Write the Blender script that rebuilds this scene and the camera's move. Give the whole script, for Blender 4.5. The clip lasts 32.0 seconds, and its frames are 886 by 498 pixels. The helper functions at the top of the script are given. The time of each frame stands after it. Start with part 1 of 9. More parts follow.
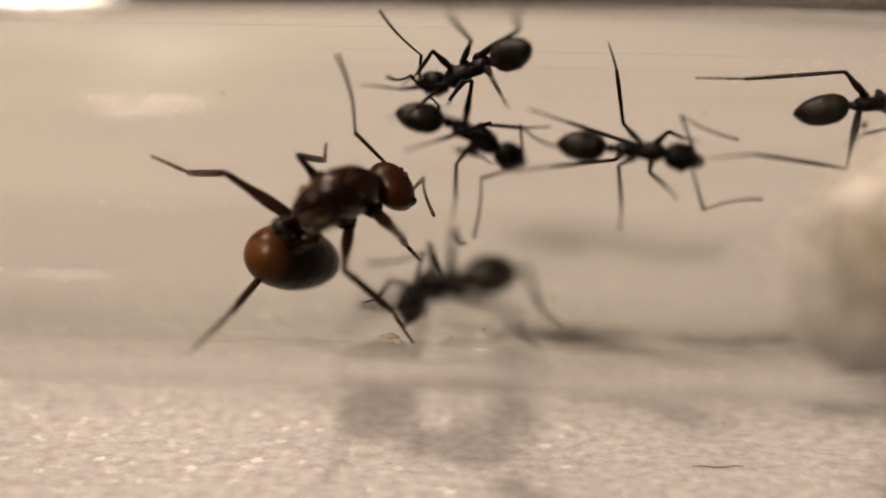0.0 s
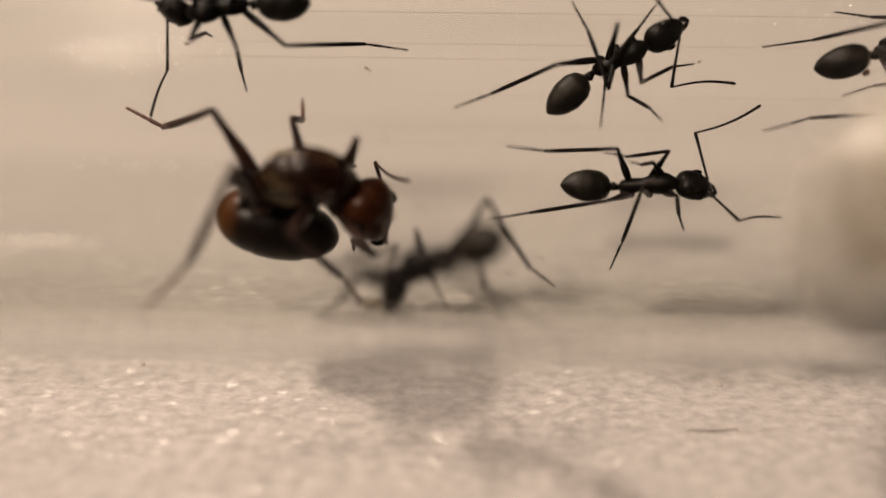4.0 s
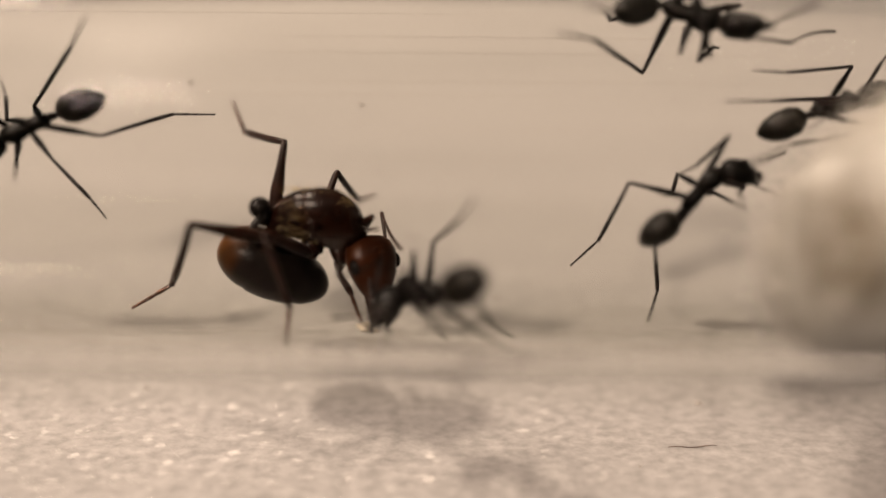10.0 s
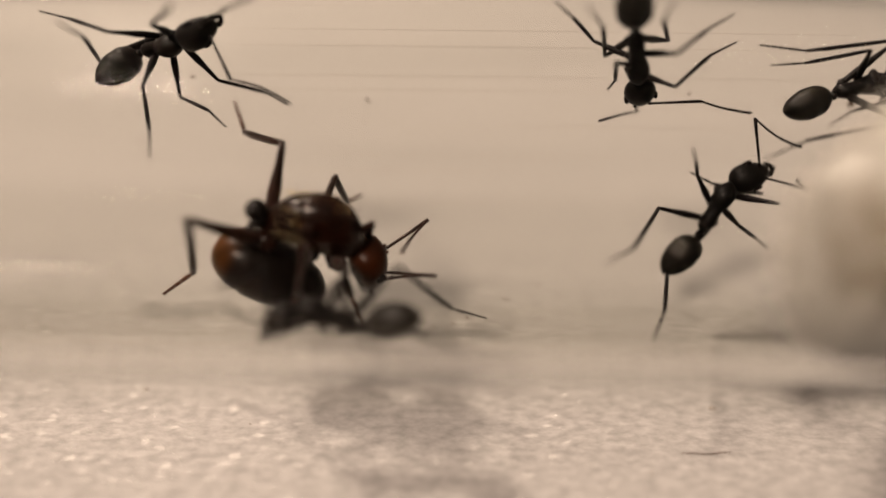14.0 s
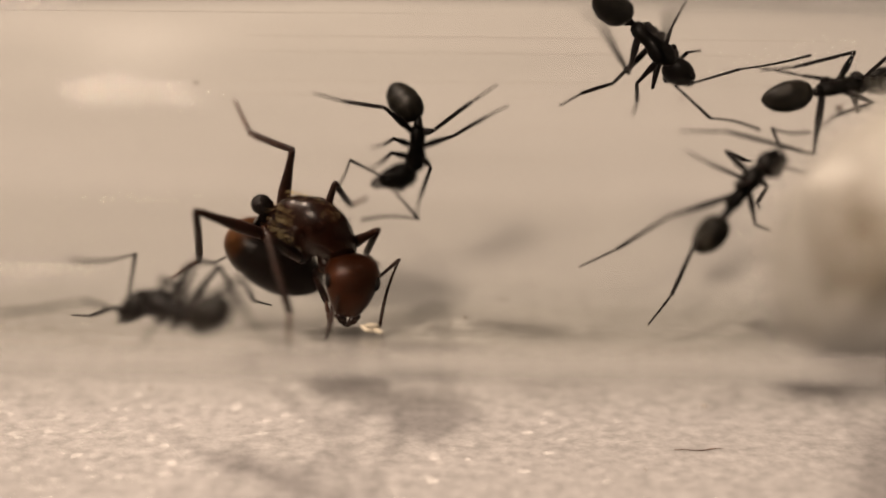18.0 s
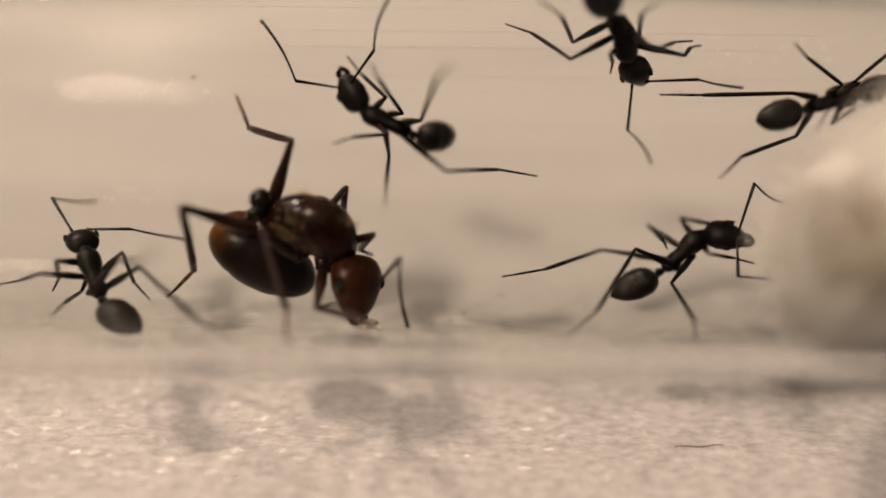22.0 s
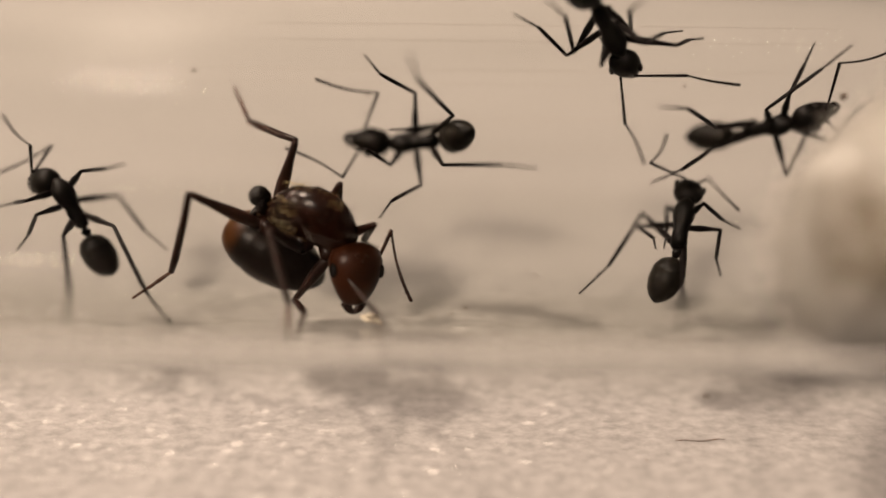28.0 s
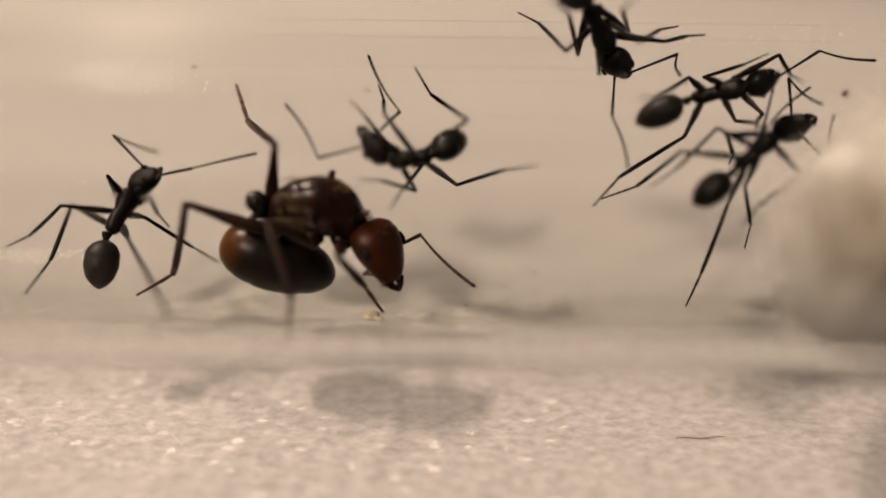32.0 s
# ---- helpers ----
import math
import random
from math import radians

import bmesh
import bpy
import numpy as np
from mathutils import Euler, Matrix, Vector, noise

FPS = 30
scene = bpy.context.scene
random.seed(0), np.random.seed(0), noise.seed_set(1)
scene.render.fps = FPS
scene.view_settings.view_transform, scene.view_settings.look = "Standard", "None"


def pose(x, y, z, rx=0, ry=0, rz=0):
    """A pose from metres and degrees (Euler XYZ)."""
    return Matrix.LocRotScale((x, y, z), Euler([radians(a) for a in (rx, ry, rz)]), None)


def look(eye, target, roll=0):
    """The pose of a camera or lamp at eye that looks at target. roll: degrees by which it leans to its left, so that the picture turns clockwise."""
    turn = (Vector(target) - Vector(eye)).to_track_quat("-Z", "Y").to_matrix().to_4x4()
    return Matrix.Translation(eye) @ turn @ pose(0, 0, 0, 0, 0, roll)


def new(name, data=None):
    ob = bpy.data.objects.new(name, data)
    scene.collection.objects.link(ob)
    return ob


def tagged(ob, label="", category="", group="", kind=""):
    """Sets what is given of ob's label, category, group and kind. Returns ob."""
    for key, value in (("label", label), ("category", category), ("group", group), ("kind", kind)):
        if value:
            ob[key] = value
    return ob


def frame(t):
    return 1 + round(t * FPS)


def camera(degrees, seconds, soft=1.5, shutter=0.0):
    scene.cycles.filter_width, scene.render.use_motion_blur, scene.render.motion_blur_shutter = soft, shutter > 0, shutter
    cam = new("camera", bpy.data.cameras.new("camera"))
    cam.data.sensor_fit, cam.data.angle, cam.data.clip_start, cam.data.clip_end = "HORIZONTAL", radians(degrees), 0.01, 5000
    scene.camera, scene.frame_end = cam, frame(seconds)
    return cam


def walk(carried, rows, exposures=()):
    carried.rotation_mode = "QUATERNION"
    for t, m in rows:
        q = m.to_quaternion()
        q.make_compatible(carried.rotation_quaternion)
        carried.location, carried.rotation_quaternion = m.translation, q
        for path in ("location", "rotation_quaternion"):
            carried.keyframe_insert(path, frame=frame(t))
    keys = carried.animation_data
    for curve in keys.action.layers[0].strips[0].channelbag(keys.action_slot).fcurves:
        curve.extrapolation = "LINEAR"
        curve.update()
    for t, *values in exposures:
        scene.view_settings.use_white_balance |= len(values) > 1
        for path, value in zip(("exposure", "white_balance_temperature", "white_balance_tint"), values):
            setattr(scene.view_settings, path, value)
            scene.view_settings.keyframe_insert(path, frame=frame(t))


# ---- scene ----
MM = 0.001          # the scene is drawn in millimetres and stored in metres
AXIS_Z = 8.0 * MM
BOARD_Z = -3.0 * MM

cam = camera(60, 32.0, soft=1.6)
cam.data.dof.use_dof = True
cam.data.dof.focus_distance = 30.8 * MM
cam.data.dof.aperture_fstop = 9.5


def at_mm(x, y, z, tx, ty, tz):
    return look((x * MM, y * MM, z * MM), (tx * MM, ty * MM, tz * MM), 0.6)


walk(cam, [
    (0, at_mm(0.000, -26.309, 18.683, -0.803, 0.196, 4.653)),
    (0.5, at_mm(0.000, -26.247, 18.649, -0.767, 0.219, 4.543)),
    (1, at_mm(0.000, -26.185, 18.614, -0.708, 0.216, 4.384)),
    (1.5, at_mm(0.000, -26.185, 18.614, -0.708, 0.216, 4.384)),
    (2, at_mm(0.000, -26.206, 18.626, -0.698, 0.207, 4.417)),
    (2.5, at_mm(0.000, -25.961, 18.489, -0.663, 0.327, 4.050)),
    (3, at_mm(0.000, -25.505, 18.234, -0.648, 0.390, 3.101)),
    (3.5, at_mm(0.000, -24.842, 17.864, -0.133, 0.913, 2.480)),
    (5.5, at_mm(0.000, -25.009, 17.957, -0.132, 0.763, 2.602)),
    (6, at_mm(0.000, -25.525, 18.245, 0.003, 0.355, 3.072)),
    (6.5, at_mm(0.000, -25.781, 18.388, 0.220, 0.193, 3.378)),
    (7, at_mm(0.000, -25.761, 18.377, 0.276, 0.222, 3.384)),
    (7.5, at_mm(0.000, -25.801, 18.399, 0.296, 0.218, 3.468)),
    (8, at_mm(0.000, -26.330, 18.695, 0.156, -0.072, 4.186)),
    (8.5, at_mm(0.000, -26.434, 18.753, 0.096, -0.064, 4.449)),
    (9, at_mm(0.000, -26.330, 18.695, 0.090, -0.003, 4.312)),
    (9.5, at_mm(0.000, -26.268, 18.660, 0.193, 0.039, 4.242)),
    (10, at_mm(0.000, -26.268, 18.660, 0.193, 0.024, 4.213)),
    (10.5, at_mm(0.000, -26.002, 18.512, 0.197, 0.258, 4.006)),
    (11, at_mm(0.000, -25.428, 18.191, 0.240, 0.796, 3.621)),
    (11.5, at_mm(0.000, -25.331, 18.137, 0.235, 0.859, 3.508)),
    (12, at_mm(0.000, -25.331, 18.137, 0.235, 0.859, 3.508)),
    (12.5, at_mm(0.000, -25.331, 18.137, 0.191, 0.870, 3.527)),
    (13, at_mm(0.000, -25.312, 18.126, 0.181, 0.872, 3.485)),
    (13.5, at_mm(0.000, -25.389, 18.169, -0.177, 0.675, 3.316)),
    (14, at_mm(0.000, -25.505, 18.234, -0.073, 0.772, 3.760)),
    (14.5, at_mm(0.000, -25.486, 18.223, -0.061, 0.833, 3.824)),
    (16.5, at_mm(0.000, -26.144, 18.591, -0.043, 0.146, 4.140)),
    (17, at_mm(0.000, -26.185, 18.614, -0.023, 0.118, 4.186)),
    (18, at_mm(0.000, -26.144, 18.591, 0.001, 0.162, 4.169)),
    (19, at_mm(0.000, -26.042, 18.534, 0.018, 0.204, 4.004)),
    (20, at_mm(0.000, -26.022, 18.523, 0.030, 0.196, 3.942)),
    (21, at_mm(0.000, -26.002, 18.512, 0.020, 0.215, 3.928)),
    (22, at_mm(0.000, -26.022, 18.523, 0.030, 0.207, 3.961)),
    (23, at_mm(0.000, -25.961, 18.489, 0.000, 0.227, 3.853)),
    (24, at_mm(0.000, -25.961, 18.489, 0.000, 0.194, 3.795)),
    (25, at_mm(0.000, -25.921, 18.466, 0.024, 0.199, 3.711)),
    (25.5, at_mm(0.000, -25.901, 18.455, 0.014, 0.213, 3.688)),
    (27.5, at_mm(0.000, -25.941, 18.478, -0.010, 0.175, 3.715)),
    (28, at_mm(0.000, -25.941, 18.478, -0.010, 0.170, 3.705)),
    (29, at_mm(0.000, -25.941, 18.478, -0.010, 0.159, 3.686)),
    (30, at_mm(0.000, -25.921, 18.466, -0.042, 0.194, 3.701)),
    (31, at_mm(0.000, -25.961, 18.489, -0.022, 0.140, 3.699)),
    (32, at_mm(0.000, -25.901, 18.455, -0.030, 0.153, 3.582)),
])

# ---- light ----
# the lamps reach the board through the glass directly; no second share by way of focused light
scene.cycles.caustics_refractive = False
scene.cycles.caustics_reflective = False
world = bpy.data.worlds.new("world")
scene.world = world
world.use_nodes = True
world.node_tree.nodes["Background"].inputs["Color"].default_value = (1.0, 0.74, 0.54, 1)
world.node_tree.nodes["Background"].inputs["Strength"].default_value = 0.12


def lamp(name, eye, target, size, watts, colour):
    data = bpy.data.lights.new(name, "AREA")
    data.shape, data.size, data.energy, data.color = "DISK", size * MM, watts, colour
    ob = new(name, data)
    ob.matrix_world = look([v * MM for v in eye], [v * MM for v in target])
    return ob


lamp("clip_lamp", (-540, 250, 960), (0, 4, -3), 125, 16.0, (1.0, 0.785, 0.64))
lamp("desk_lamp", (-500, -800, 960), (0, 6, -3), 200, 13.0, (1.0, 0.775, 0.63))
strip = lamp("strip_lamp", (190, -150, 430), (0, 0, 8), 100, 0.05, (1.0, 0.80, 0.62))
strip.data.shape, strip.data.size_y = "RECTANGLE", 7 * MM


# ---- materials ----
def material(name):
    m = bpy.data.materials.new(name)
    m.use_nodes = True
    t = m.node_tree
    return m, t, t.nodes["Principled BSDF"]


def noise_node(t, scale, detail=3.0, rough=0.5, stretch=None):
    co = t.nodes.new("ShaderNodeTexCoord")
    n = t.nodes.new("ShaderNodeTexNoise")
    n.inputs["Scale"].default_value, n.inputs["Detail"].default_value, n.inputs["Roughness"].default_value = scale, detail, rough
    if stretch:
        mp = t.nodes.new("ShaderNodeMapping")
        mp.inputs["Scale"].default_value = stretch
        t.links.new(co.outputs["Object"], mp.inputs["Vector"])
        t.links.new(mp.outputs["Vector"], n.inputs["Vector"])
    else:
        t.links.new(co.outputs["Object"], n.inputs["Vector"])
    return n


def ramp(t, src, stops):
    r = t.nodes.new("ShaderNodeValToRGB")
    while len(r.color_ramp.elements) < len(stops):
        r.color_ramp.elements.new(0.5)
    for e, (p, c) in zip(r.color_ramp.elements, stops):
        e.position, e.color = p, (*c, 1)
    t.links.new(src, r.inputs["Fac"])
    return r


def bump(t, src, strength, distance, into, after=None):
    b = t.nodes.new("ShaderNodeBump")
    b.inputs["Strength"].default_value, b.inputs["Distance"].default_value = strength, distance
    t.links.new(src, b.inputs["Height"])
    if after:
        t.links.new(after.outputs["Normal"], b.inputs["Normal"])
    t.links.new(b.outputs["Normal"], into.inputs["Normal"])
    return b


def chitin(name, dark, light, rough, scale=900.0, dust=0.0, gloss=0.22):
    """Insect skin: fine relief, two tones, gloss."""
    m, t, p = material(name)
    n = noise_node(t, scale, 4.0, 0.6)
    r = ramp(t, n.outputs["Fac"], [(0.35, dark), (0.7, light)])
    t.links.new(r.outputs["Color"], p.inputs["Base Color"])
    p.inputs["Roughness"].default_value = rough
    p.inputs["Specular IOR Level"].default_value = gloss
    fine = noise_node(t, scale * 9, 2.0)
    bump(t, fine.outputs["Fac"], 0.25, 0.00004, p)
    if dust:
        p.inputs["Sheen Weight"].default_value = dust
        p.inputs["Sheen Roughness"].default_value = 0.4
        p.inputs["Sheen Tint"].default_value = (0.9, 0.85, 0.7, 1)
    return m


WORKER = chitin("worker_skin", (0.002, 0.0017, 0.0014), (0.005, 0.004, 0.0035), 0.42, 1500, 0.0, 0.10)
WORKER_GASTER = chitin("worker_gaster_skin", (0.004, 0.0035, 0.0028), (0.012, 0.010, 0.007), 0.42, 2600, 0.0, 0.14)
WORKER_LEG = chitin("worker_leg_skin", (0.003, 0.0023, 0.0022), (0.007, 0.005, 0.0045), 0.42, 1500, 0.0, 0.10)
QUEEN_THORAX = chitin("queen_thorax_skin", (0.004, 0.0015, 0.001), (0.022, 0.0055, 0.0022), 0.26, 500)
QUEEN_HEAD = chitin("queen_head_skin", (0.018, 0.0048, 0.0015), (0.048, 0.0120, 0.0032), 0.34, 450, 0.0, 0.16)
QUEEN_LEG = chitin("queen_leg_skin", (0.010, 0.004, 0.0025), (0.026, 0.009, 0.005), 0.38, 1200)
QUEEN_FOOT = chitin("queen_foot_skin", (0.03, 0.010, 0.005), (0.07, 0.024, 0.010), 0.45, 1500)
EYE = chitin("eye_skin", (0.004, 0.003, 0.003), (0.010, 0.008, 0.007), 0.22, 6000)


def gaster_material():
    """Amber fore part, dark brown hind part with faint ring edges."""
    m, t, p = material("queen_gaster_skin")
    co = t.nodes.new("ShaderNodeTexCoord")
    sep = t.nodes.new("ShaderNodeSeparateXYZ")
    t.links.new(co.outputs["Object"], sep.inputs["Vector"])
    n = noise_node(t, 700, 3.0)
    add = t.nodes.new("ShaderNodeMath")
    add.operation = "MULTIPLY_ADD"
    add.inputs[1].default_value = 0.0006
    t.links.new(n.outputs["Fac"], add.inputs[0])
    t.links.new(sep.outputs["X"], add.inputs[2])
    mr = t.nodes.new("ShaderNodeMapRange")
    mr.inputs["From Min"].default_value, mr.inputs["From Max"].default_value = -0.0009, 0.0040
    t.links.new(add.outputs["Value"], mr.inputs["Value"])
    r = ramp(t, mr.outputs["Result"], [(0.0, (0.085, 0.032, 0.007)), (0.16, (0.046, 0.016, 0.0035)), (0.26, (0.005, 0.003, 0.002)), (1.0, (0.006, 0.004, 0.003))])
    t.links.new(r.outputs["Color"], p.inputs["Base Color"])
    p.inputs["Roughness"].default_value = 0.32
    p.inputs["Specular IOR Level"].default_value = 0.14
    fine = noise_node(t, 5000, 2.0)
    bump(t, fine.outputs["Fac"], 0.2, 0.00004, p)
    return m


QUEEN_GASTER = gaster_material()


def board_material():
    """White board with a pearly grain of small flat grains."""
    m, t, p = material("pearly_board")
    big = noise_node(t, 45, 3.0)
    grain = noise_node(t, 2500, 3.0, 0.6, (0.6, 1.0, 1.0))
    mix = t.nodes.new("ShaderNodeMixRGB")
    mix.inputs["Fac"].default_value = 0.9
    t.links.new(big.outputs["Fac"], mix.inputs["Color1"])
    t.links.new(grain.outputs["Fac"], mix.inputs["Color2"])
    r = ramp(t, mix.outputs["Color"], [(0.34, (0.41, 0.398, 0.382)), (0.66, (0.595, 0.576, 0.556))])
    t.links.new(r.outputs["Color"], p.inputs["Base Color"])
    p.inputs["Roughness"].default_value = 0.24
    p.inputs["Specular IOR Level"].default_value = 0.02
    p.inputs["Sheen Weight"].default_value = 1.0
    p.inputs["Sheen Roughness"].default_value = 0.35
    b = bump(t, grain.outputs["Fac"], 0.3, 0.00012, p)
    wide = noise_node(t, 500, 2.0, 0.5, (0.6, 1.0, 1.0))
    bump(t, wide.outputs["Fac"], 0.3, 0.0002, p, b)
    # small bright flakes in the surface, each tilted its own way
    co = t.nodes.new("ShaderNodeTexCoord")
    mp = t.nodes.new("ShaderNodeMapping")
    mp.inputs["Scale"].default_value = (0.55, 1.0, 1.0)
    t.links.new(co.outputs["Object"], mp.inputs["Vector"])
    cell = t.nodes.new("ShaderNodeTexVoronoi")
    cell.inputs["Scale"].default_value = 5200
    t.links.new(mp.outputs["Vector"], cell.inputs["Vector"])
    tilt = t.nodes.new("ShaderNodeVectorMath")
    tilt.operation = "MULTIPLY_ADD"
    tilt.inputs[1].default_value = (0.8, 0.8, 0.0)
    tilt.inputs[2].default_value = (-0.4, -0.4, 1.0)
    t.links.new(cell.outputs["Color"], tilt.inputs[0])
    way = t.nodes.new("ShaderNodeVectorMath")
    way.operation = "NORMALIZE"
    t.links.new(tilt.outputs["Vector"], way.inputs[0])
    glint = t.nodes.new("ShaderNodeBsdfGlossy")
    glint.inputs["Roughness"].default_value = 0.27
    glint.inputs["Color"].default_value = (0.9, 0.87, 0.82, 1)
    t.links.new(way.outputs["Vector"], glint.inputs["Normal"])
    both = t.nodes.new("ShaderNodeMixShader")
    both.inputs["Fac"].default_value = 0.009
    t.links.new(p.outputs["BSDF"], both.inputs[1])
    t.links.new(glint.outputs["BSDF"], both.inputs[2])
    t.links.new(both.outputs["Shader"], t.nodes["Material Output"].inputs["Surface"])
    return m


def glass_material(name="clear_glass", gloss=0.02):
    m, t, p = material(name)
    p.inputs["Transmission Weight"].default_value = 1.0
    p.inputs["IOR"].default_value = 1.49
    p.inputs["Roughness"].default_value = 0.0
    p.inputs["Base Color"].default_value = (0.985, 0.985, 0.975, 1)
    p.inputs["Specular Tint"].default_value = (gloss, gloss, gloss, 1)
    n = noise_node(t, 300, 3.0, 0.6, (0.03, 1, 1))
    bump(t, n.outputs["Fac"], 0.12, 0.00005, p)
    return m


def film_material():
    """Clear film that lets most light through, streaked along the tube; its tint stands in for the glass's shade."""
    m, t, p = material("shade_film")
    n = noise_node(t, 420, 3.0, 0.55, (0.05, 1, 1))
    r = ramp(t, n.outputs["Fac"], [(0.3, (0.875, 0.88, 0.865)), (0.7, (0.955, 0.955, 0.945))])
    clear = t.nodes.new("ShaderNodeBsdfTransparent")
    t.links.new(r.outputs["Color"], clear.inputs["Color"])
    t.links.new(clear.outputs["BSDF"], t.nodes["Material Output"].inputs["Surface"])
    return m


def cotton_material():
    m, t, p = material("white_cotton")
    n = noise_node(t, 900, 5.0, 0.65)
    r = ramp(t, n.outputs["Fac"], [(0.3, (0.86, 0.84, 0.79)), (0.7, (0.94, 0.92, 0.88))])
    co = t.nodes.new("ShaderNodeTexCoord")
    off = t.nodes.new("ShaderNodeVectorMath")
    off.operation = "DISTANCE"
    off.inputs[1].default_value = (0.0121, -0.0056, -0.0003)
    t.links.new(co.outputs["Object"], off.inputs[0])
    wob = t.nodes.new("ShaderNodeMath")
    wob.operation = "MULTIPLY_ADD"
    wob.inputs[1].default_value = 0.0018
    t.links.new(n.outputs["Fac"], wob.inputs[0])
    t.links.new(off.outputs["Value"], wob.inputs[2])
    mr = t.nodes.new("ShaderNodeMapRange")
    mr.inputs["From Min"].default_value, mr.inputs["From Max"].default_value = 0.0019, 0.0036
    t.links.new(wob.outputs["Value"], mr.inputs["Value"])
    # a darker brown-grey patch on the plug's near side, with an uneven edge
    dark_patch = t.nodes.new("ShaderNodeMixRGB")
    dark_patch.inputs["Color1"].default_value = (0.25, 0.205, 0.135, 1)
    t.links.new(mr.outputs["Result"], dark_patch.inputs["Fac"])
    t.links.new(r.outputs["Color"], dark_patch.inputs["Color2"])
    r = dark_patch
    t.links.new(r.outputs["Color"], p.inputs["Base Color"])
    p.inputs["Roughness"].default_value = 0.95
    p.inputs["Specular IOR Level"].default_value = 0.1
    bump(t, n.outputs["Fac"], 0.5, 0.0002, p)
    soft = t.nodes.new("ShaderNodeBsdfTranslucent")
    t.links.new(r.outputs["Color"], soft.inputs["Color"])
    both = t.nodes.new("ShaderNodeMixShader")
    both.inputs["Fac"].default_value = 0.22
    t.links.new(p.outputs["BSDF"], both.inputs[1])
    t.links.new(soft.outputs["BSDF"], both.inputs[2])
    t.links.new(both.outputs["Shader"], t.nodes["Material Output"].inputs["Surface"])
    return m


def table_material():
    m, t, p = material("unseen_dark_table")
    n = noise_node(t, 30, 5.0, 0.6, (1, 14, 1))
    r = ramp(t, n.outputs["Fac"], [(0.3, (0.020, 0.012, 0.008)), (0.7, (0.050, 0.030, 0.018))])
    t.links.new(r.outputs["Color"], p.inputs["Base Color"])
    p.inputs["Roughness"].default_value = 0.5
    bump(t, n.outputs["Fac"], 0.2, 0.0005, p)
    return m


BOARD, GLASS, WATER, COTTON, SHADE_TABLE, FILM = board_material(), glass_material(), glass_material("water", 0.4), cotton_material(), table_material(), film_material()
PALE_DIRT = chitin("pale_dirt", (0.34, 0.31, 0.28), (0.46, 0.43, 0.39), 0.8, 3000)
GOLD_HAIR = chitin("golden_hair", (0.30, 0.22, 0.09), (0.50, 0.40, 0.20), 0.30, 3000)
DEBRIS = chitin("brown_debris", (0.05, 0.03, 0.02), (0.16, 0.09, 0.05), 0.8, 3000)
EGG = chitin("egg_skin", (0.62, 0.55, 0.42), (0.74, 0.68, 0.56), 0.3, 2000)
LINE = chitin("drawn_glass_line", (0.42, 0.38, 0.33), (0.58, 0.53, 0.47), 0.3, 2000)
FIBRE, _, FIBRE_SKIN = material("cotton_fibre")
FIBRE_SKIN.inputs["Base Color"].default_value = (0.82, 0.79, 0.73, 1)
FIBRE_SKIN.inputs["Roughness"].default_value = 0.5


# ---- mesh helpers ----
def mesh_of(name, bm, mat, smooth=True):
    me = bpy.data.meshes.new(name)
    bm.normal_update()
    bm.to_mesh(me)
    bm.free()
    for m in (mat if isinstance(mat, (list, tuple)) else (mat,)):
        me.materials.append(m)
    if smooth:
        for f in me.polygons:
            f.use_smooth = True
    return me


def part(name, bm, mat, parent=None, label=""):
    ob = new(name, bm if isinstance(bm, bpy.types.Mesh) else mesh_of(name, bm, mat))
    ob.parent = parent
    return tagged(ob, label) if label else ob


def rounds(bm, sections, wy=1.0, wz=1.0, seg=18, mat=0):
    """A smooth round body along x: sections of (x, radius, height of its middle[, sideways]) in millimetres, closed at both ends."""
    rings = []
    for s in sections:
        x, r, h = s[:3]
        side = s[3] if len(s) > 3 else 0.0
        rings.append([bm.verts.new((x * MM, (side + wy * r * math.cos(2 * math.pi * k / seg)) * MM, (h + wz * r * math.sin(2 * math.pi * k / seg)) * MM)) for k in range(seg)])
    for a, b in zip(rings, rings[1:]):
        for k in range(seg):
            f = bm.faces.new((a[k], a[(k + 1) % seg], b[(k + 1) % seg], b[k]))
            f.material_index = mat
    for ring, turn in ((rings[0], -1), (rings[-1], 1)):
        f = bm.faces.new(ring[::turn] if turn > 0 else ring[::-1])
        f.material_index = mat
    return rings


def egg_sections(x0, x1, r, fat=0.5, h0=0.0, h1=0.0, n=11):
    """Sections of an egg from x0 to x1, thickest at the share fat of its length."""
    out = []
    for k in range(n):
        u = 0.5 - 0.5 * math.cos(math.pi * (0.02 + 0.96 * k / (n - 1)))
        v = u ** (math.log(0.5) / math.log(fat))
        out.append((x0 + (x1 - x0) * u, r * math.sqrt(max(0.0, 1 - (2 * v - 1) ** 2)) + 0.01, h0 + (h1 - h0) * u))
    return out


def bristle(bm, x, y, z, dx, dy, dz, thick=0.014):
    """A stiff hair: a thin three-sided spike."""
    base, tip = Vector((x, y, z)) * MM, Vector((x + dx, y + dy, z + dz)) * MM
    along = (tip - base).normalized()
    a = along.orthogonal().normalized()
    b = along.cross(a)
    ring = [bm.verts.new(base + (a * math.cos(2.094 * k) + b * math.sin(2.094 * k)) * thick * MM) for k in range(3)]
    top = bm.verts.new(tip)
    for k in range(3):
        bm.faces.new((ring[k], ring[(k + 1) % 3], top))


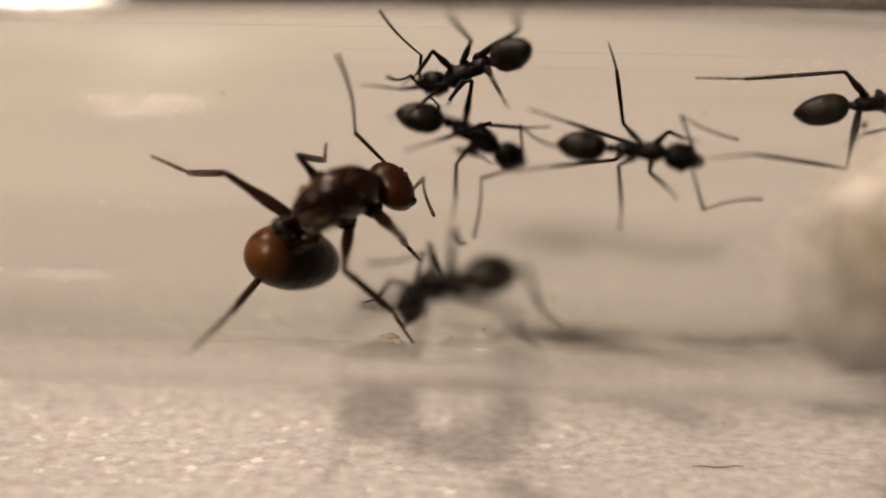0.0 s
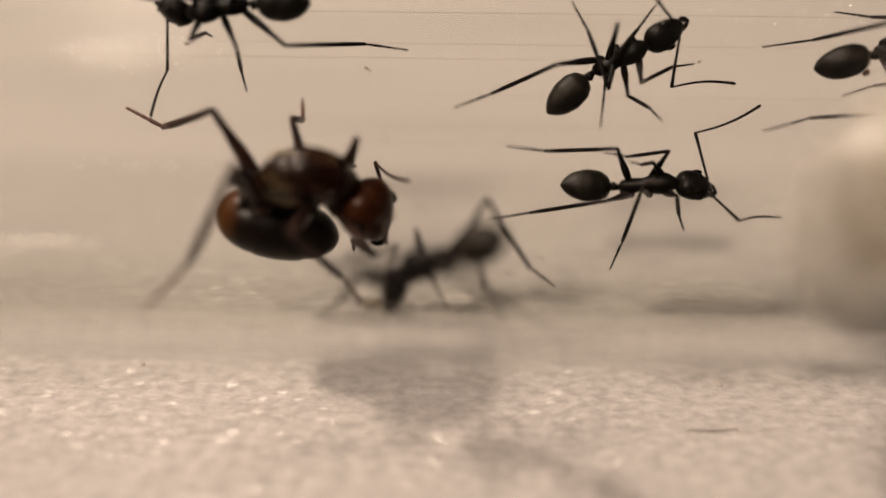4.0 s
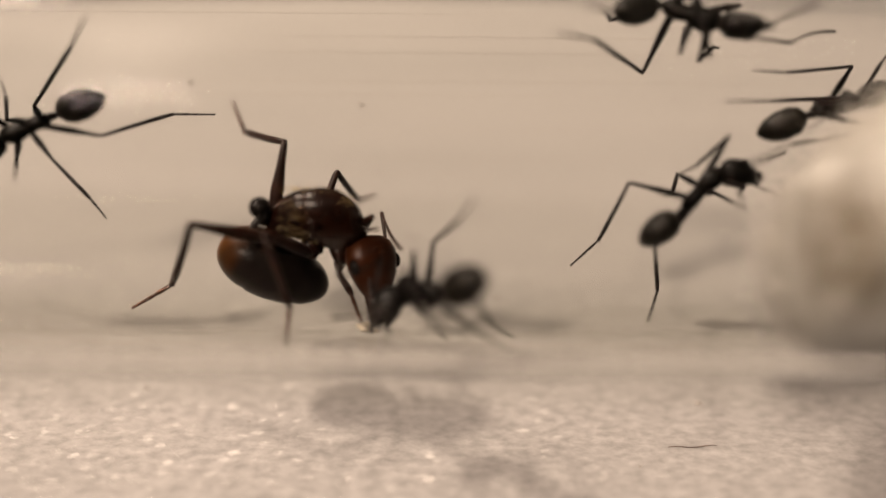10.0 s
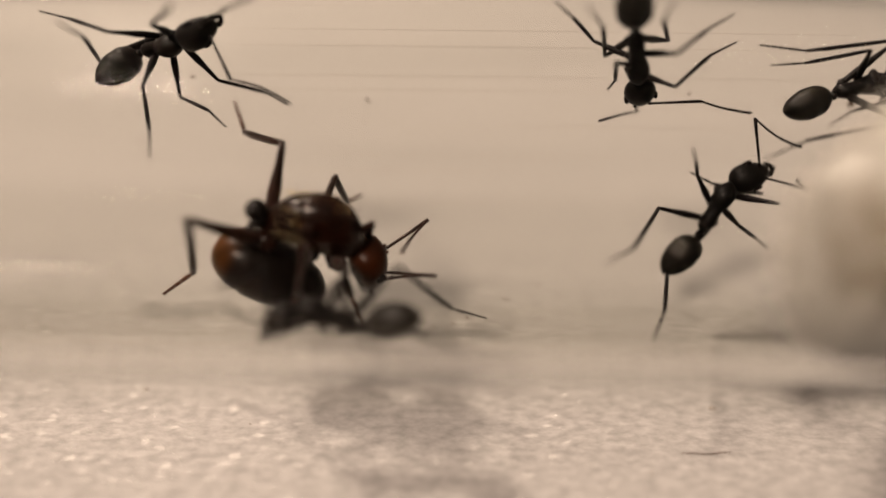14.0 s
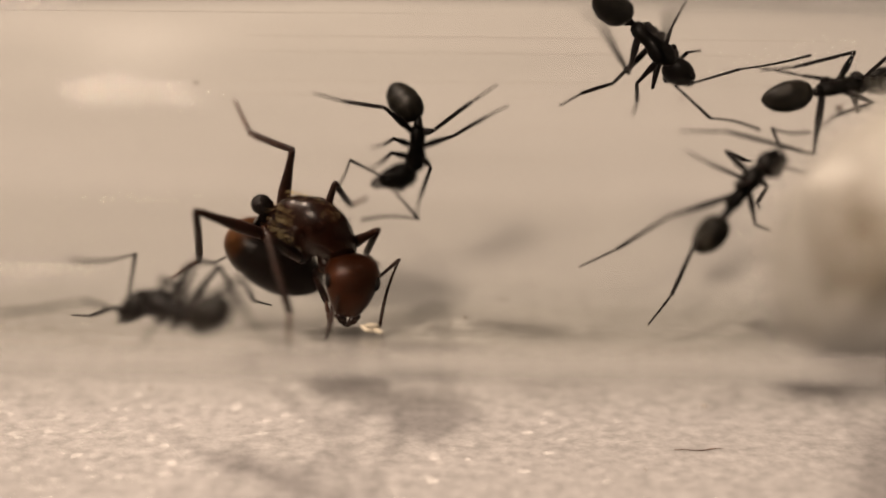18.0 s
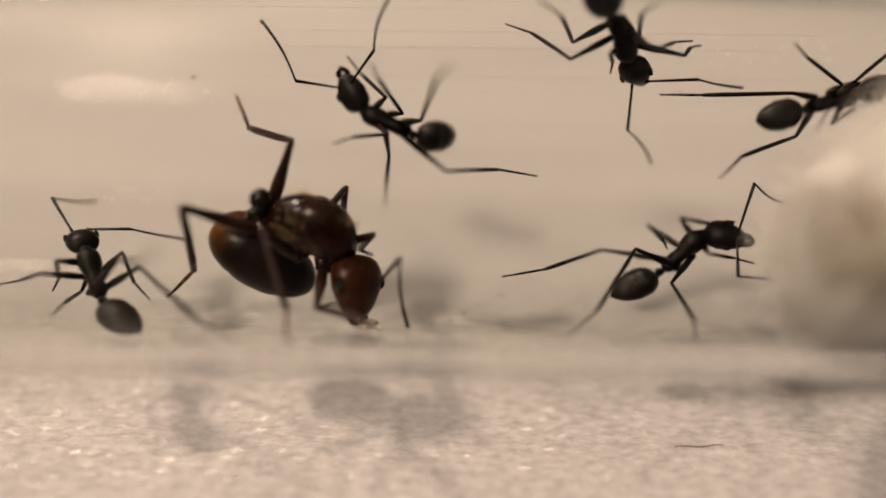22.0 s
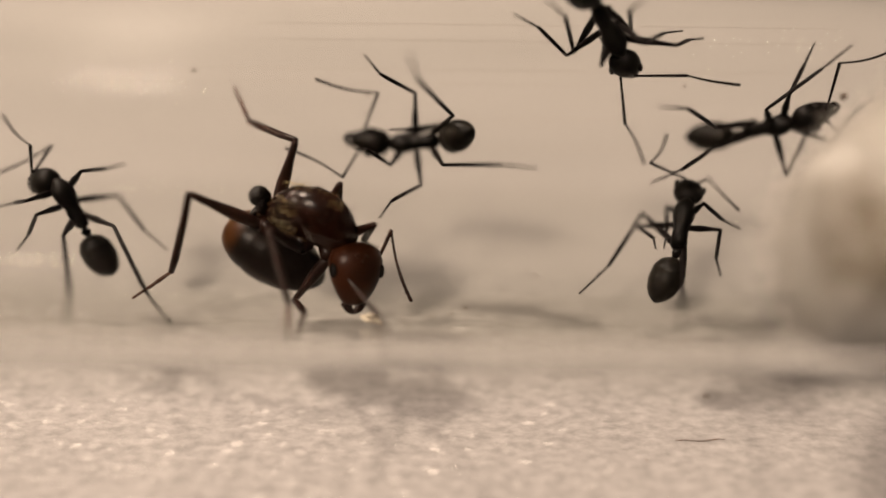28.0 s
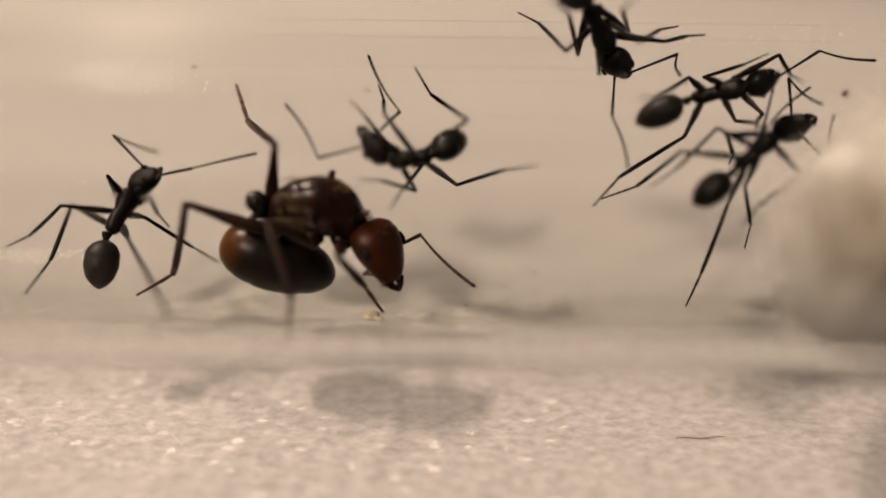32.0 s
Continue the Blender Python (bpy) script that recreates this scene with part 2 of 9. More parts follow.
# ---- the setting ----
def make_board():
    """The white board under the tube, and an added, unseen dark table top on which it lies."""
    bm = bmesh.new()
    bmesh.ops.create_cube(bm, size=1.0)
    bmesh.ops.scale(bm, vec=(0.9, 0.709, 0.004), verts=bm.verts)
    bmesh.ops.bevel(bm, geom=bm.edges[:], offset=0.0008, segments=2, affect="EDGES")
    ob = part("board", bm, BOARD)
    ob.location = (0, 0.709 / 2 - 9.5 * MM, BOARD_Z - 0.002)
    tagged(ob, "white board with a fine pearly grain under the tube", "board")
    # unseen; its dark colour stands in for shade in front of the board's near edge
    bm = bmesh.new()
    bmesh.ops.create_grid(bm, x_segments=4, y_segments=4, size=1.6)
    top = part("ground", bm, SHADE_TABLE)
    top.location.z = BOARD_Z - 0.004
    tagged(top, "unseen dark wooden table top, added to stand in for shade before the board", "table top", kind="structure")


def make_tube():
    """Glass test tube lying on the board: round bottom far to one side, open mouth on the other."""
    bm = bmesh.new()
    seg = 160
    prof = []
    left, right = -46.0, 52.0
    for k in range(9):
        a = math.pi / 2 * k / 8
        prof.append((left - 8.0 * math.cos(a), 8.0 * math.sin(a)))
    lengths = (left + 0.1, left + 0.4, -30.0, -20.0, -10.0, 0.0, 10.0, 20.0, 30.0, 40.0, right - 0.4, right - 0.1)
    prof += [(x, 8.0) for x in lengths]
    prof += [(right, 8.0), (right + 0.5, 7.55), (right, 7.1)]
    prof += [(x, 7.1) for x in reversed(lengths)]
    for k in range(8, -1, -1):
        a = math.pi / 2 * k / 8
        prof.append((left - 7.1 * math.cos(a), 7.1 * math.sin(a)))
    rings = []
    for x, r in prof:
        if r < 0.001:
            rings.append([bm.verts.new((x * MM, 0, 0))])
        else:
            rings.append([bm.verts.new((x * MM, r * MM * math.cos(2 * math.pi * k / seg), r * MM * math.sin(2 * math.pi * k / seg))) for k in range(seg)])
    for a, b in zip(rings, rings[1:]):
        for k in range(seg):
            j = (k + 1) % seg
            quad = [a[k % len(a)], a[j % len(a)], b[j % len(b)], b[k % len(b)]]
            face = []
            for v in quad:
                if v not in face:
                    face.append(v)
            if len(face) > 2:
                bm.faces.new(face)
    bmesh.ops.recalc_face_normals(bm, faces=bm.faces)
    tube = tagged(new("test_tube"), "clear glass test tube lying level above a white board", "test tube")
    tube.location = (0, 0, AXIS_Z)
    wall = part("wall", bm, GLASS, tube)
    wall.visible_shadow = False
    # an added film within the wall: its tint stands in for the glass's shadow
    bm = bmesh.new()
    around = [[bm.verts.new((x * MM, 7.55 * MM * math.cos(2 * math.pi * k / 120), 7.55 * MM * math.sin(2 * math.pi * k / 120))) for k in range(120)] for x in (-46, -20, 0, 20, 52)]
    for a, b in zip(around, around[1:]):
        for k in range(120):
            bm.faces.new((a[k], a[(k + 1) % 120], b[(k + 1) % 120], b[k]))
    part("shade_film", bm, FILM, tube, "added clear film whose tint stands in for the shade of the glass")
    # fine drawn lines along the inside of the glass
    rnd = random.Random(3)
    for k in range(13):
        bm = bmesh.new()
        a = radians(-38 + 9.5 * k + rnd.uniform(-3, 3))
        x0, length = rnd.uniform(-30, -2), rnd.uniform(14, 34)
        rounds(bm, [(x0 + length * u, 0.007 * (1 - (2 * u - 1) ** 6) + 0.0015, 0) for u in (0, 0.1, 0.3, 0.5, 0.7, 0.9, 1)], wz=0.5, seg=6)
        line = part("drawn_line", bm, LINE, tube)
        line.matrix_basis = Matrix.Rotation(a, 4, "X") @ Matrix.Translation((0, 7.085 * MM, 0)) @ Matrix.Rotation(radians(90), 4, "X")
    return tube


def cotton_face(y, z):
    """How far along the tube the plug's bulging face lies, lowest and nearest in front."""
    return min(24.0, 11.2 + 0.15 * ((y + 4.4) ** 2 + (z + 1.6) ** 2))


def make_cotton():
    """Cotton plug: a bulging pad with lumps and stray fibres."""
    rnd = random.Random(5)
    bm = bmesh.new()
    seg, rows = 72, 40
    rings = []
    for i in range(rows):
        u = i / (rows - 1)
        if u < 0.7:
            r = 6.95 * math.sin(u / 0.7 * math.pi / 2)
            x = 0.0
        else:
            r = 6.95
            x = 24.5 + (u - 0.7) / 0.3 * 14.0
        ring = []
        for k in range(seg):
            a = 2 * math.pi * k / seg
            p = Vector((x, r * math.cos(a), r * math.sin(a)))
            if u < 0.7:
                p.x = cotton_face(p.y, p.z)
            d = noise.noise(p * 0.35) * 0.6 + noise.noise(p * 1.0) * 0.25 + noise.noise(p * 2.9) * 0.1 + noise.noise(p * 6.0) * 0.04
            pit = 0.5 * math.exp(-((p.y + 4.8) ** 2 + (p.z + 1.7) ** 2) / 2.6)
            q = Vector((p.x + d * 1.0 + pit, p.y, p.z))
            if u < 0.7:
                s = min(1.0, 6.98 / max(6.98, math.hypot(q.y, q.z)))
                q.y, q.z = q.y * s, q.z * s
            ring.append(bm.verts.new(q * MM))
        rings.append(ring)
    for a, b in zip(rings, rings[1:]):
        for k in range(seg):
            bm.faces.new((a[k], a[(k + 1) % seg], b[(k + 1) % seg], b[k]))
    bm.faces.new(rings[-1])
    plug = tagged(new("cotton_plug"), "white cotton wool plug with loose fibres inside the tube", "cotton plug")
    plug.location = (0, 0, AXIS_Z)
    part("pad", bm, COTTON, plug)
    bm = bmesh.new()
    for _ in range(8500):
        r, a = 6.9 * math.sqrt(rnd.random()), rnd.random() * 2 * math.pi
        p = Vector((0, r * math.cos(a), r * math.sin(a)))
        p.x = cotton_face(p.y, p.z) + 0.15
        way = Vector((-0.7, rnd.gauss(0, 1), rnd.gauss(0, 1))).normalized()
        bend = Vector((rnd.gauss(0, 1), rnd.gauss(0, 1), rnd.gauss(0, 1))) * 0.55
        step = rnd.uniform(0.06, 0.27)
        prev = None
        for k in range(8):
            ring = [bm.verts.new((p + Vector((0, math.cos(2.094 * j), math.sin(2.094 * j))) * 0.013) * MM) for j in range(3)]
            if prev:
                for j in range(3):
                    bm.faces.new((prev[j], prev[(j + 1) % 3], ring[(j + 1) % 3], ring[j]))
            prev = ring
            way = (way + bend * 0.35 + Vector((rnd.gauss(0, 0.2), rnd.gauss(0, 0.2), rnd.gauss(0, 0.2)))).normalized()
            p = p + way * step
            if p.x > cotton_face(p.y, p.z):
                way.x = -abs(way.x)
            h = math.hypot(p.y, p.z)
            if h > 6.95:
                p.y, p.z = p.y * 6.95 / h, p.z * 6.95 / h
    tagged(part("fibre", bm, FIBRE, plug, "thin stray white fibres"), kind="stuff")
    return plug


def make_rest(x):
    """A low cradle that carries the tube clear of the board."""
    bm = bmesh.new()
    top = [(8.6 * math.sin(radians(a)), 8.0 - 8.02 * math.cos(radians(a))) for a in range(-50, 51, 5)]
    outline = [(y, z) for y, z in top] + [(9.0, -3.0), (-9.0, -3.0)]
    ends = [[bm.verts.new(((dx) * MM, y * 0.94 * MM, z * MM)) for y, z in outline] for dx in (-3, 3)]
    n = len(outline)
    for k in range(n):
        bm.faces.new((ends[0][k], ends[0][(k + 1) % n], ends[1][(k + 1) % n], ends[1][k]))
    bm.faces.new(ends[0][::-1])
    bm.faces.new(ends[1])
    bmesh.ops.recalc_face_normals(bm, faces=bm.faces)
    ob = new("tube_rest", mesh_of("tube_rest", bm, COTTON, smooth=False))
    ob.location.x = x * MM
    return tagged(ob, "low white cradle under the test tube", "stand", "rests under the tube")


make_board()
make_tube()
make_rest(-38)
make_rest(44)
make_cotton()


# ---- ants ----
WORKER_SPEC = dict(neck=(0.98, 0, 0.02), waist=(-1.36, 0, -0.06), feeler=(1.08, 0.24, 0.26), scape=1.75, whip=2.35,
                   hips=((0.60, 0.26, -0.28), (0.02, 0.26, -0.30), (-0.62, 0.22, -0.26)), legs=((1.7, 3.0), (1.9, 3.3), (2.45, 4.8)), mid=(0.98, -1.0, -0.02))
QUEEN_SPEC = dict(neck=(1.72, 0, -0.35), waist=(-1.95, 0, -1.45), feeler=(1.25, 0.42, 0.40), scape=2.3, whip=2.9,
                  hips=((1.05, 0.55, -1.05), (0.05, 0.60, -1.15), (-1.5, 0.5, -1.0)), legs=((2.2, 3.5), (2.3, 3.9), (2.8, 5.2)), mid=(1.72, -1.95, -0.48))
MESHES = {}
GROWN = {"queen": 1.12, "worker": 1.15}


def grow(spec, f):
    def times(v):
        return v * f if isinstance(v, (int, float)) else tuple(times(w) for w in v)
    return {k: times(v) for k, v in spec.items()}


WORKER_SPEC, QUEEN_SPEC = grow(WORKER_SPEC, GROWN["worker"]), grow(QUEEN_SPEC, GROWN["queen"])


def shared(name, make, mat):
    if name not in MESHES:
        bm = bmesh.new()
        make(bm)
        f = GROWN.get(name.split("_")[0], 1.0)
        bmesh.ops.scale(bm, vec=(f, f, f), verts=bm.verts)
        MESHES[name] = mesh_of(name, bm, mat)
    return MESHES[name]


def leg_mesh(length, r0, r1, fat):
    def make(bm):
        rounds(bm, [(-0.04, r0 * 0.5, 0), (0.0, r0 * 0.8, 0), (length * 0.12, r0, 0), (length * 0.4, r0 * fat, 0), (length * 0.75, r1 * 1.2, 0), (length * 0.97, r1, 0), (length + 0.02, r1 * 0.7, 0)], seg=10)
        rounds(bm, [(-0.1 * length, r0 * 0.55, 0), (-0.05 * length, r0 * 1.05, 0), (0.02 * length, r0 * 1.1, 0), (0.06 * length, r0 * 0.6, 0)], seg=10)
    return make


def shin_mesh(length, r, foot_mat, bend):
    """Tibia with its spur, then the jointed foot with its claws."""
    def make(bm):
        t = length * 0.66
        bow = bend * length
        rounds(bm, [(-0.03, r * 0.6, 0), (0.03, r * 0.85, 0.0), (t * 0.3, r, bow * 0.34), (t * 0.8, r * 1.05, bow * 0.84), (t, r * 0.8, bow)], seg=9)
        bristle(bm, t * 0.98, 0, bow, 0.16, 0.03, -0.14, r * 0.3)
        bristle(bm, t * 0.62, 0, bow * 0.6, 0.13, -0.03, -0.1, r * 0.22)
        x = t
        for k, share in enumerate((0.40, 0.20, 0.15, 0.11, 0.14)):
            l = (length - t) * share
            rr = r * (0.66 - 0.05 * k)
            h0, h1 = bow * (length - x) / (length - t), bow * (length - x - l) / (length - t)
            rounds(bm, [(x - 0.01, rr * 0.7, h0), (x + l * 0.75, rr, h0 * 0.25 + h1 * 0.75), (x + l, rr * 0.8, h1)], seg=8, mat=foot_mat)
            x += l
        for s in (-1, 1):
            bristle(bm, length - 0.01, 0, 0, 0.09, 0.06 * s, -0.05, r * 0.22)
    return make


def scape_mesh(length, r):
    def make(bm):
        rounds(bm, [(-0.03, r * 0.7, 0), (0.04, r * 1.2, 0), (0.12, r * 0.75, 0), (length * 0.6, r * 0.95, 0), (length, r * 1.15, 0), (length + 0.03, r * 0.5, 0)], seg=9)
    return make


def whip_mesh(length, r):
    """The many-jointed outer feeler, slightly thicker towards its tip and gently curved."""
    def make(bm):
        n = 11
        secs = []
        for k in range(n):
            u = k / n
            rr = r * (0.75 + 0.45 * u)
            for v, s in ((0.05, 0.72), (0.5, 1.0), (0.95, 0.8)):
                x = length * (k + v) / n
                secs.append((x, rr * s, -0.16 * length * 0.35 * math.sin(math.pi * x / length) ** 1))
        secs.append((length + 0.02, r * 0.5, 0))
        rounds(bm, secs, seg=8)
    return make


def worker_thorax(bm):
    rounds(bm, [(-1.02, 0.13, -0.10), (-0.93, 0.24, -0.06), (-0.70, 0.30, 0.0), (-0.42, 0.29, 0.02), (-0.18, 0.27, 0.0), (-0.02, 0.31, 0.02), (0.22, 0.39, 0.05), (0.48, 0.42, 0.06), (0.70, 0.37, 0.04), (0.88, 0.24, 0.02), (1.02, 0.13, 0.02)], wy=0.95, wz=1.05)
    for x in (0.60, 0.02, -0.62):
        for s in (-1, 1):
            rounds(bm, [(x - 0.2, 0.05, -0.24, 0.14 * s), (x - 0.1, 0.17, -0.26, 0.18 * s), (x + 0.05, 0.17, -0.28, 0.2 * s), (x + 0.16, 0.05, -0.28, 0.2 * s)], seg=10)
    for k in range(14):
        bristle(bm, -0.6 + 0.1 * k, 0.08 * math.sin(k * 2.1), 0.36, 0.03 * math.sin(k), 0.03 * math.cos(k * 1.7), 0.16, 0.008)


def worker_petiole(bm):
    rounds(bm, [(-1.45, 0.07, -0.08), (-1.36, 0.12, -0.06), (-1.28, 0.17, 0.06), (-1.18, 0.20, 0.08), (-1.10, 0.15, 0.0), (-1.0, 0.10, -0.08), (-0.94, 0.1, -0.08)], wy=0.85, seg=14)


def worker_head(bm):
    rounds(bm, [(-0.05, 0.12, 0), (0.02, 0.28, 0.01), (0.10, 0.40, 0.02), (0.24, 0.495, 0.03), (0.48, 0.545, 0.03), (0.76, 0.53, 0.01), (1.02, 0.455, -0.03), (1.26, 0.35, -0.07), (1.40, 0.24, -0.09), (1.46, 0.14, -0.1)], wz=0.78, seg=22)


def worker_gaster(bm):
    rounds(bm, [(0.0, 0.09, 0), (0.07, 0.27, 0.02), (0.20, 0.44, 0.04), (0.42, 0.56, 0.05), (0.56, 0.60, 0.05), (0.60, 0.585, 0.05), (0.85, 0.61, 0.04), (1.04, 0.60, 0.04), (1.08, 0.58, 0.04), (1.34, 0.51, 0.02), (1.42, 0.475, 0.01), (1.46, 0.455, 0.01), (1.62, 0.35, -0.02), (1.74, 0.23, -0.05), (1.82, 0.12, -0.07), (1.87, 0.05, -0.08)], wy=0.98, wz=0.92, seg=24)
    for k in range(26):
        a = k * 2.4
        bristle(bm, 0.5 + 0.05 * k, 0.5 * math.cos(a), 0.5 * math.sin(a), 0.1, 0.08 * math.cos(a), 0.08 * math.sin(a), 0.007)


def mandible(length, wide):
    def make(bm):
        rounds(bm, [(0, wide * 0.5, 0), (length * 0.3, wide, 0), (length * 0.7, wide * 0.8, 0, -wide * 0.5), (length, wide * 0.2, -0.02, -wide * 1.3)], wz=0.45, seg=10)
        for k in range(4):
            bristle(bm, length * (0.5 + 0.13 * k), -wide * (0.9 + 0.25 * k), 0, 0.05, -0.1, 0, wide * 0.16)
    return make


def eye_mesh(r):
    def make(bm):
        bmesh.ops.create_icosphere(bm, subdivisions=3, radius=r * MM)
        bmesh.ops.scale(bm, vec=(1.25, 0.6, 1.0), verts=bm.verts)
    return make


def queen_thorax(bm):
    rounds(bm, [(-1.62, 0.30, -0.62), (-1.55, 0.55, -0.50), (-1.35, 0.78, -0.32), (-1.05, 0.92, -0.12), (-0.75, 1.0, 0.02), (-0.68, 0.985, 0.03), (-0.62, 1.01, 0.05), (-0.2, 1.12, 0.12), (0.3, 1.16, 0.12), (0.75, 1.08, 0.04), (0.82, 1.05, 0.02), (0.88, 1.06, 0.0), (1.25, 0.86, -0.14), (1.55, 0.56, -0.28), (1.72, 0.28, -0.36)], wy=0.74, wz=1.0, seg=28)
    for x in (1.05, 0.05, -1.3):
        for s in (-1, 1):
            rounds(bm, [(x - 0.45, 0.12, -0.85, 0.38 * s), (x - 0.2, 0.36, -0.95, 0.42 * s), (x + 0.12, 0.36, -1.0, 0.46 * s), (x + 0.36, 0.1, -1.0, 0.46 * s)], seg=12)
    # scars where the wings were
    for s in (-1, 1):
        rounds(bm, [(-0.55, 0.04, 0.42, 0.84 * s), (-0.35, 0.2, 0.44, 0.86 * s), (-0.1, 0.2, 0.46, 0.88 * s), (0.05, 0.05, 0.46, 0.9 * s)], wy=0.4, seg=10)
        rounds(bm, [(-1.0, 0.04, 0.28, 0.74 * s), (-0.88, 0.14, 0.3, 0.76 * s), (-0.72, 0.12, 0.32, 0.78 * s), (-0.64, 0.04, 0.3, 0.78 * s)], wy=0.4, seg=10)
    rnd = random.Random(11)
    for k in range(30):
        x, a = rnd.uniform(-1.2, 1.2), rnd.uniform(-0.6, 0.6)
        bristle(bm, x, 0.9 * math.sin(a) * 0.8, 0.1 + 1.0 * math.cos(a) * (1 - 0.16 * x * x), 0.05 * rnd.gauss(0, 1), 0.3 * math.sin(a), 0.30, 0.008)


def queen_hairs(bm):
    """Tufts of fine golden hair on the flank and hind part of the thorax."""
    rnd = random.Random(21)
    for k in range(150):
        x, a = rnd.gauss(-0.75, 0.35), rnd.uniform(0.5, 2.2)
        for s in (1, -1):
            r = 1.0 - 0.12 * x * x
            bristle(bm, x, 0.84 * r * math.sin(a) * s, r * math.cos(a) * 0.98, rnd.gauss(-0.06, 0.05), 0.10 * math.sin(a) * s, 0.12 * math.cos(a) + rnd.gauss(0, 0.04), 0.012)
    for k in range(36):
        x, a = rnd.uniform(-0.9, 0.9), rnd.uniform(-0.5, 0.5)
        bristle(bm, x, 0.8 * math.sin(a), 0.1 + 1.02 * math.cos(a), 0.04 * rnd.gauss(0, 1), 0.1 * math.sin(a), 0.34, 0.007)


def queen_petiole(bm):
    rounds(bm, [(-2.2, 0.3, -1.35), (-2.1, 0.34, -1.1), (-2.0, 0.32, -0.8), (-1.9, 0.38, -0.42), (-1.8, 0.42, -0.34), (-1.7, 0.38, -0.42), (-1.6, 0.24, -0.6), (-1.5, 0.2, -0.66)], wy=1.0, wz=1.1, seg=18)
    rounds(bm, egg_sections(-2.40, -1.66, 0.37, 0.5, -0.14, -0.14, 13), wy=1.0, seg=18)


def queen_head(bm):
    rounds(bm, [(-0.06, 0.24, 0), (0.05, 0.60, 0.03), (0.26, 0.85, 0.05), (0.62, 0.97, 0.06), (1.0, 0.95, 0.04), (1.4, 0.84, 0.0), (1.8, 0.68, -0.06), (2.1, 0.50, -0.12), (2.28, 0.34, -0.16), (2.34, 0.2, -0.17)], wz=0.72, seg=26)
    for s, x in ((-1, 0.5), (1, 0.5), (0, 0.68)):
        bmesh.ops.create_icosphere(bm, subdivisions=2, radius=0.07 * MM, matrix=Matrix.Translation(Vector((x, 0.16 * s, 0.75)) * MM))


def queen_gaster(bm):
    secs = []
    edge = (0.55, 1.6, 2.45)
    for s in egg_sections(-0.85, 3.40, 1.33, 0.45, -1.05, -1.0, 34):
        x, r, h = s
        for e in edge:
            if e <= x < e + 0.22:
                r -= 0.05 * (1 - (x - e) / 0.22)
        secs.append((x, r, h))
    rounds(bm, secs, wy=0.95, wz=0.95, seg=30)


def make_ant(name, queen, label):
    ant = tagged(new(name), label, "ant", "" if queen else "worker ants")
    k = "queen" if queen else "worker"
    spec = QUEEN_SPEC if queen else WORKER_SPEC
    skin, leg_skin = (QUEEN_THORAX, [QUEEN_LEG, QUEEN_FOOT]) if queen else (WORKER, [WORKER_LEG])
    rig = {"ant": ant, "spec": spec}
    part("thorax", shared(k + "_thorax", queen_thorax if queen else worker_thorax, skin), None, ant)
    part("petiole", shared(k + "_petiole", queen_petiole if queen else worker_petiole, EYE if queen else skin), None, ant)
    if queen:
        part("hair_tuft", shared("queen_hair", queen_hairs, GOLD_HAIR), None, ant, "fine golden hairs")
    head = part("head", shared(k + "_head", queen_head if queen else worker_head, QUEEN_HEAD if queen else WORKER), None, ant, "dark red head" if queen else "")
    gaster = part("gaster", shared(k + "_gaster", queen_gaster if queen else worker_gaster, QUEEN_GASTER if queen else WORKER_GASTER), None, ant, "dark gaster with an amber fore part" if queen else "")
    rig["head"], rig["gaster"] = head, gaster
    size = 1.55 if queen else 1.0
    for s in (1, -1):
        eye = part("eye", shared(k + "_eye", eye_mesh(0.15 * size), EYE), None, head)
        eye.location = Vector((0.74, 0.49 * s, 0.14) if not queen else (1.0, 0.84 * s, 0.24)) * MM * GROWN[k]
        jaw = part("mandible", shared(k + "_mandible" + ("_l" if s > 0 else "_r"), mandible(0.42 * size, 0.13 * size * s), EYE if not queen else QUEEN_THORAX), None, head)
        jaw.location = Vector((1.36, 0.17 * s, -0.1) if not queen else (2.12, 0.26 * s, -0.16)) * MM * GROWN[k]
    rig["feelers"], rig["legs"] = [], []
    for s in (1, -1):
        fe = part("antenna", shared(k + "_scape", scape_mesh(spec["scape"] / GROWN[k], 0.055 * (1.3 if queen else 1)), leg_skin[0]), None, ant)
        wh = part("whip", shared(k + "_whip", whip_mesh(spec["whip"] / GROWN[k], 0.055 * (1.25 if queen else 1)), leg_skin[0]), None, fe)
        rig["feelers"].append((fe, wh))
    for s in (1, -1):
        for i in range(3):
            fem, tib = (v / GROWN[k] for v in spec["legs"][i])
            thick = (0.12, 0.115, 0.125)[i] * (1.75 if queen else 1)
            le = part("leg", shared("%s_femur_%d" % (k, i), leg_mesh(fem, thick, thick * 0.55, 1.1), leg_skin[0]), None, ant)
            sh = part("shin", shared("%s_shin_%d" % (k, i), shin_mesh(tib, thick * 0.62, 1 if queen else 0, -0.14 if queen else -0.06), leg_skin), None, le, "thin shin and jointed foot" if i == 2 else "")
            rig["legs"].append((le, sh))
    return rig


queen = make_ant("queen_ant", True, "large queen ant with a dark red head and swollen dark body")
worker_label = "slender black worker ant with long thin legs inside the tube"
walkers = {k: make_ant("worker_ant", False, worker_label) for k in "ABCDE"}
walkers["Q"] = queen


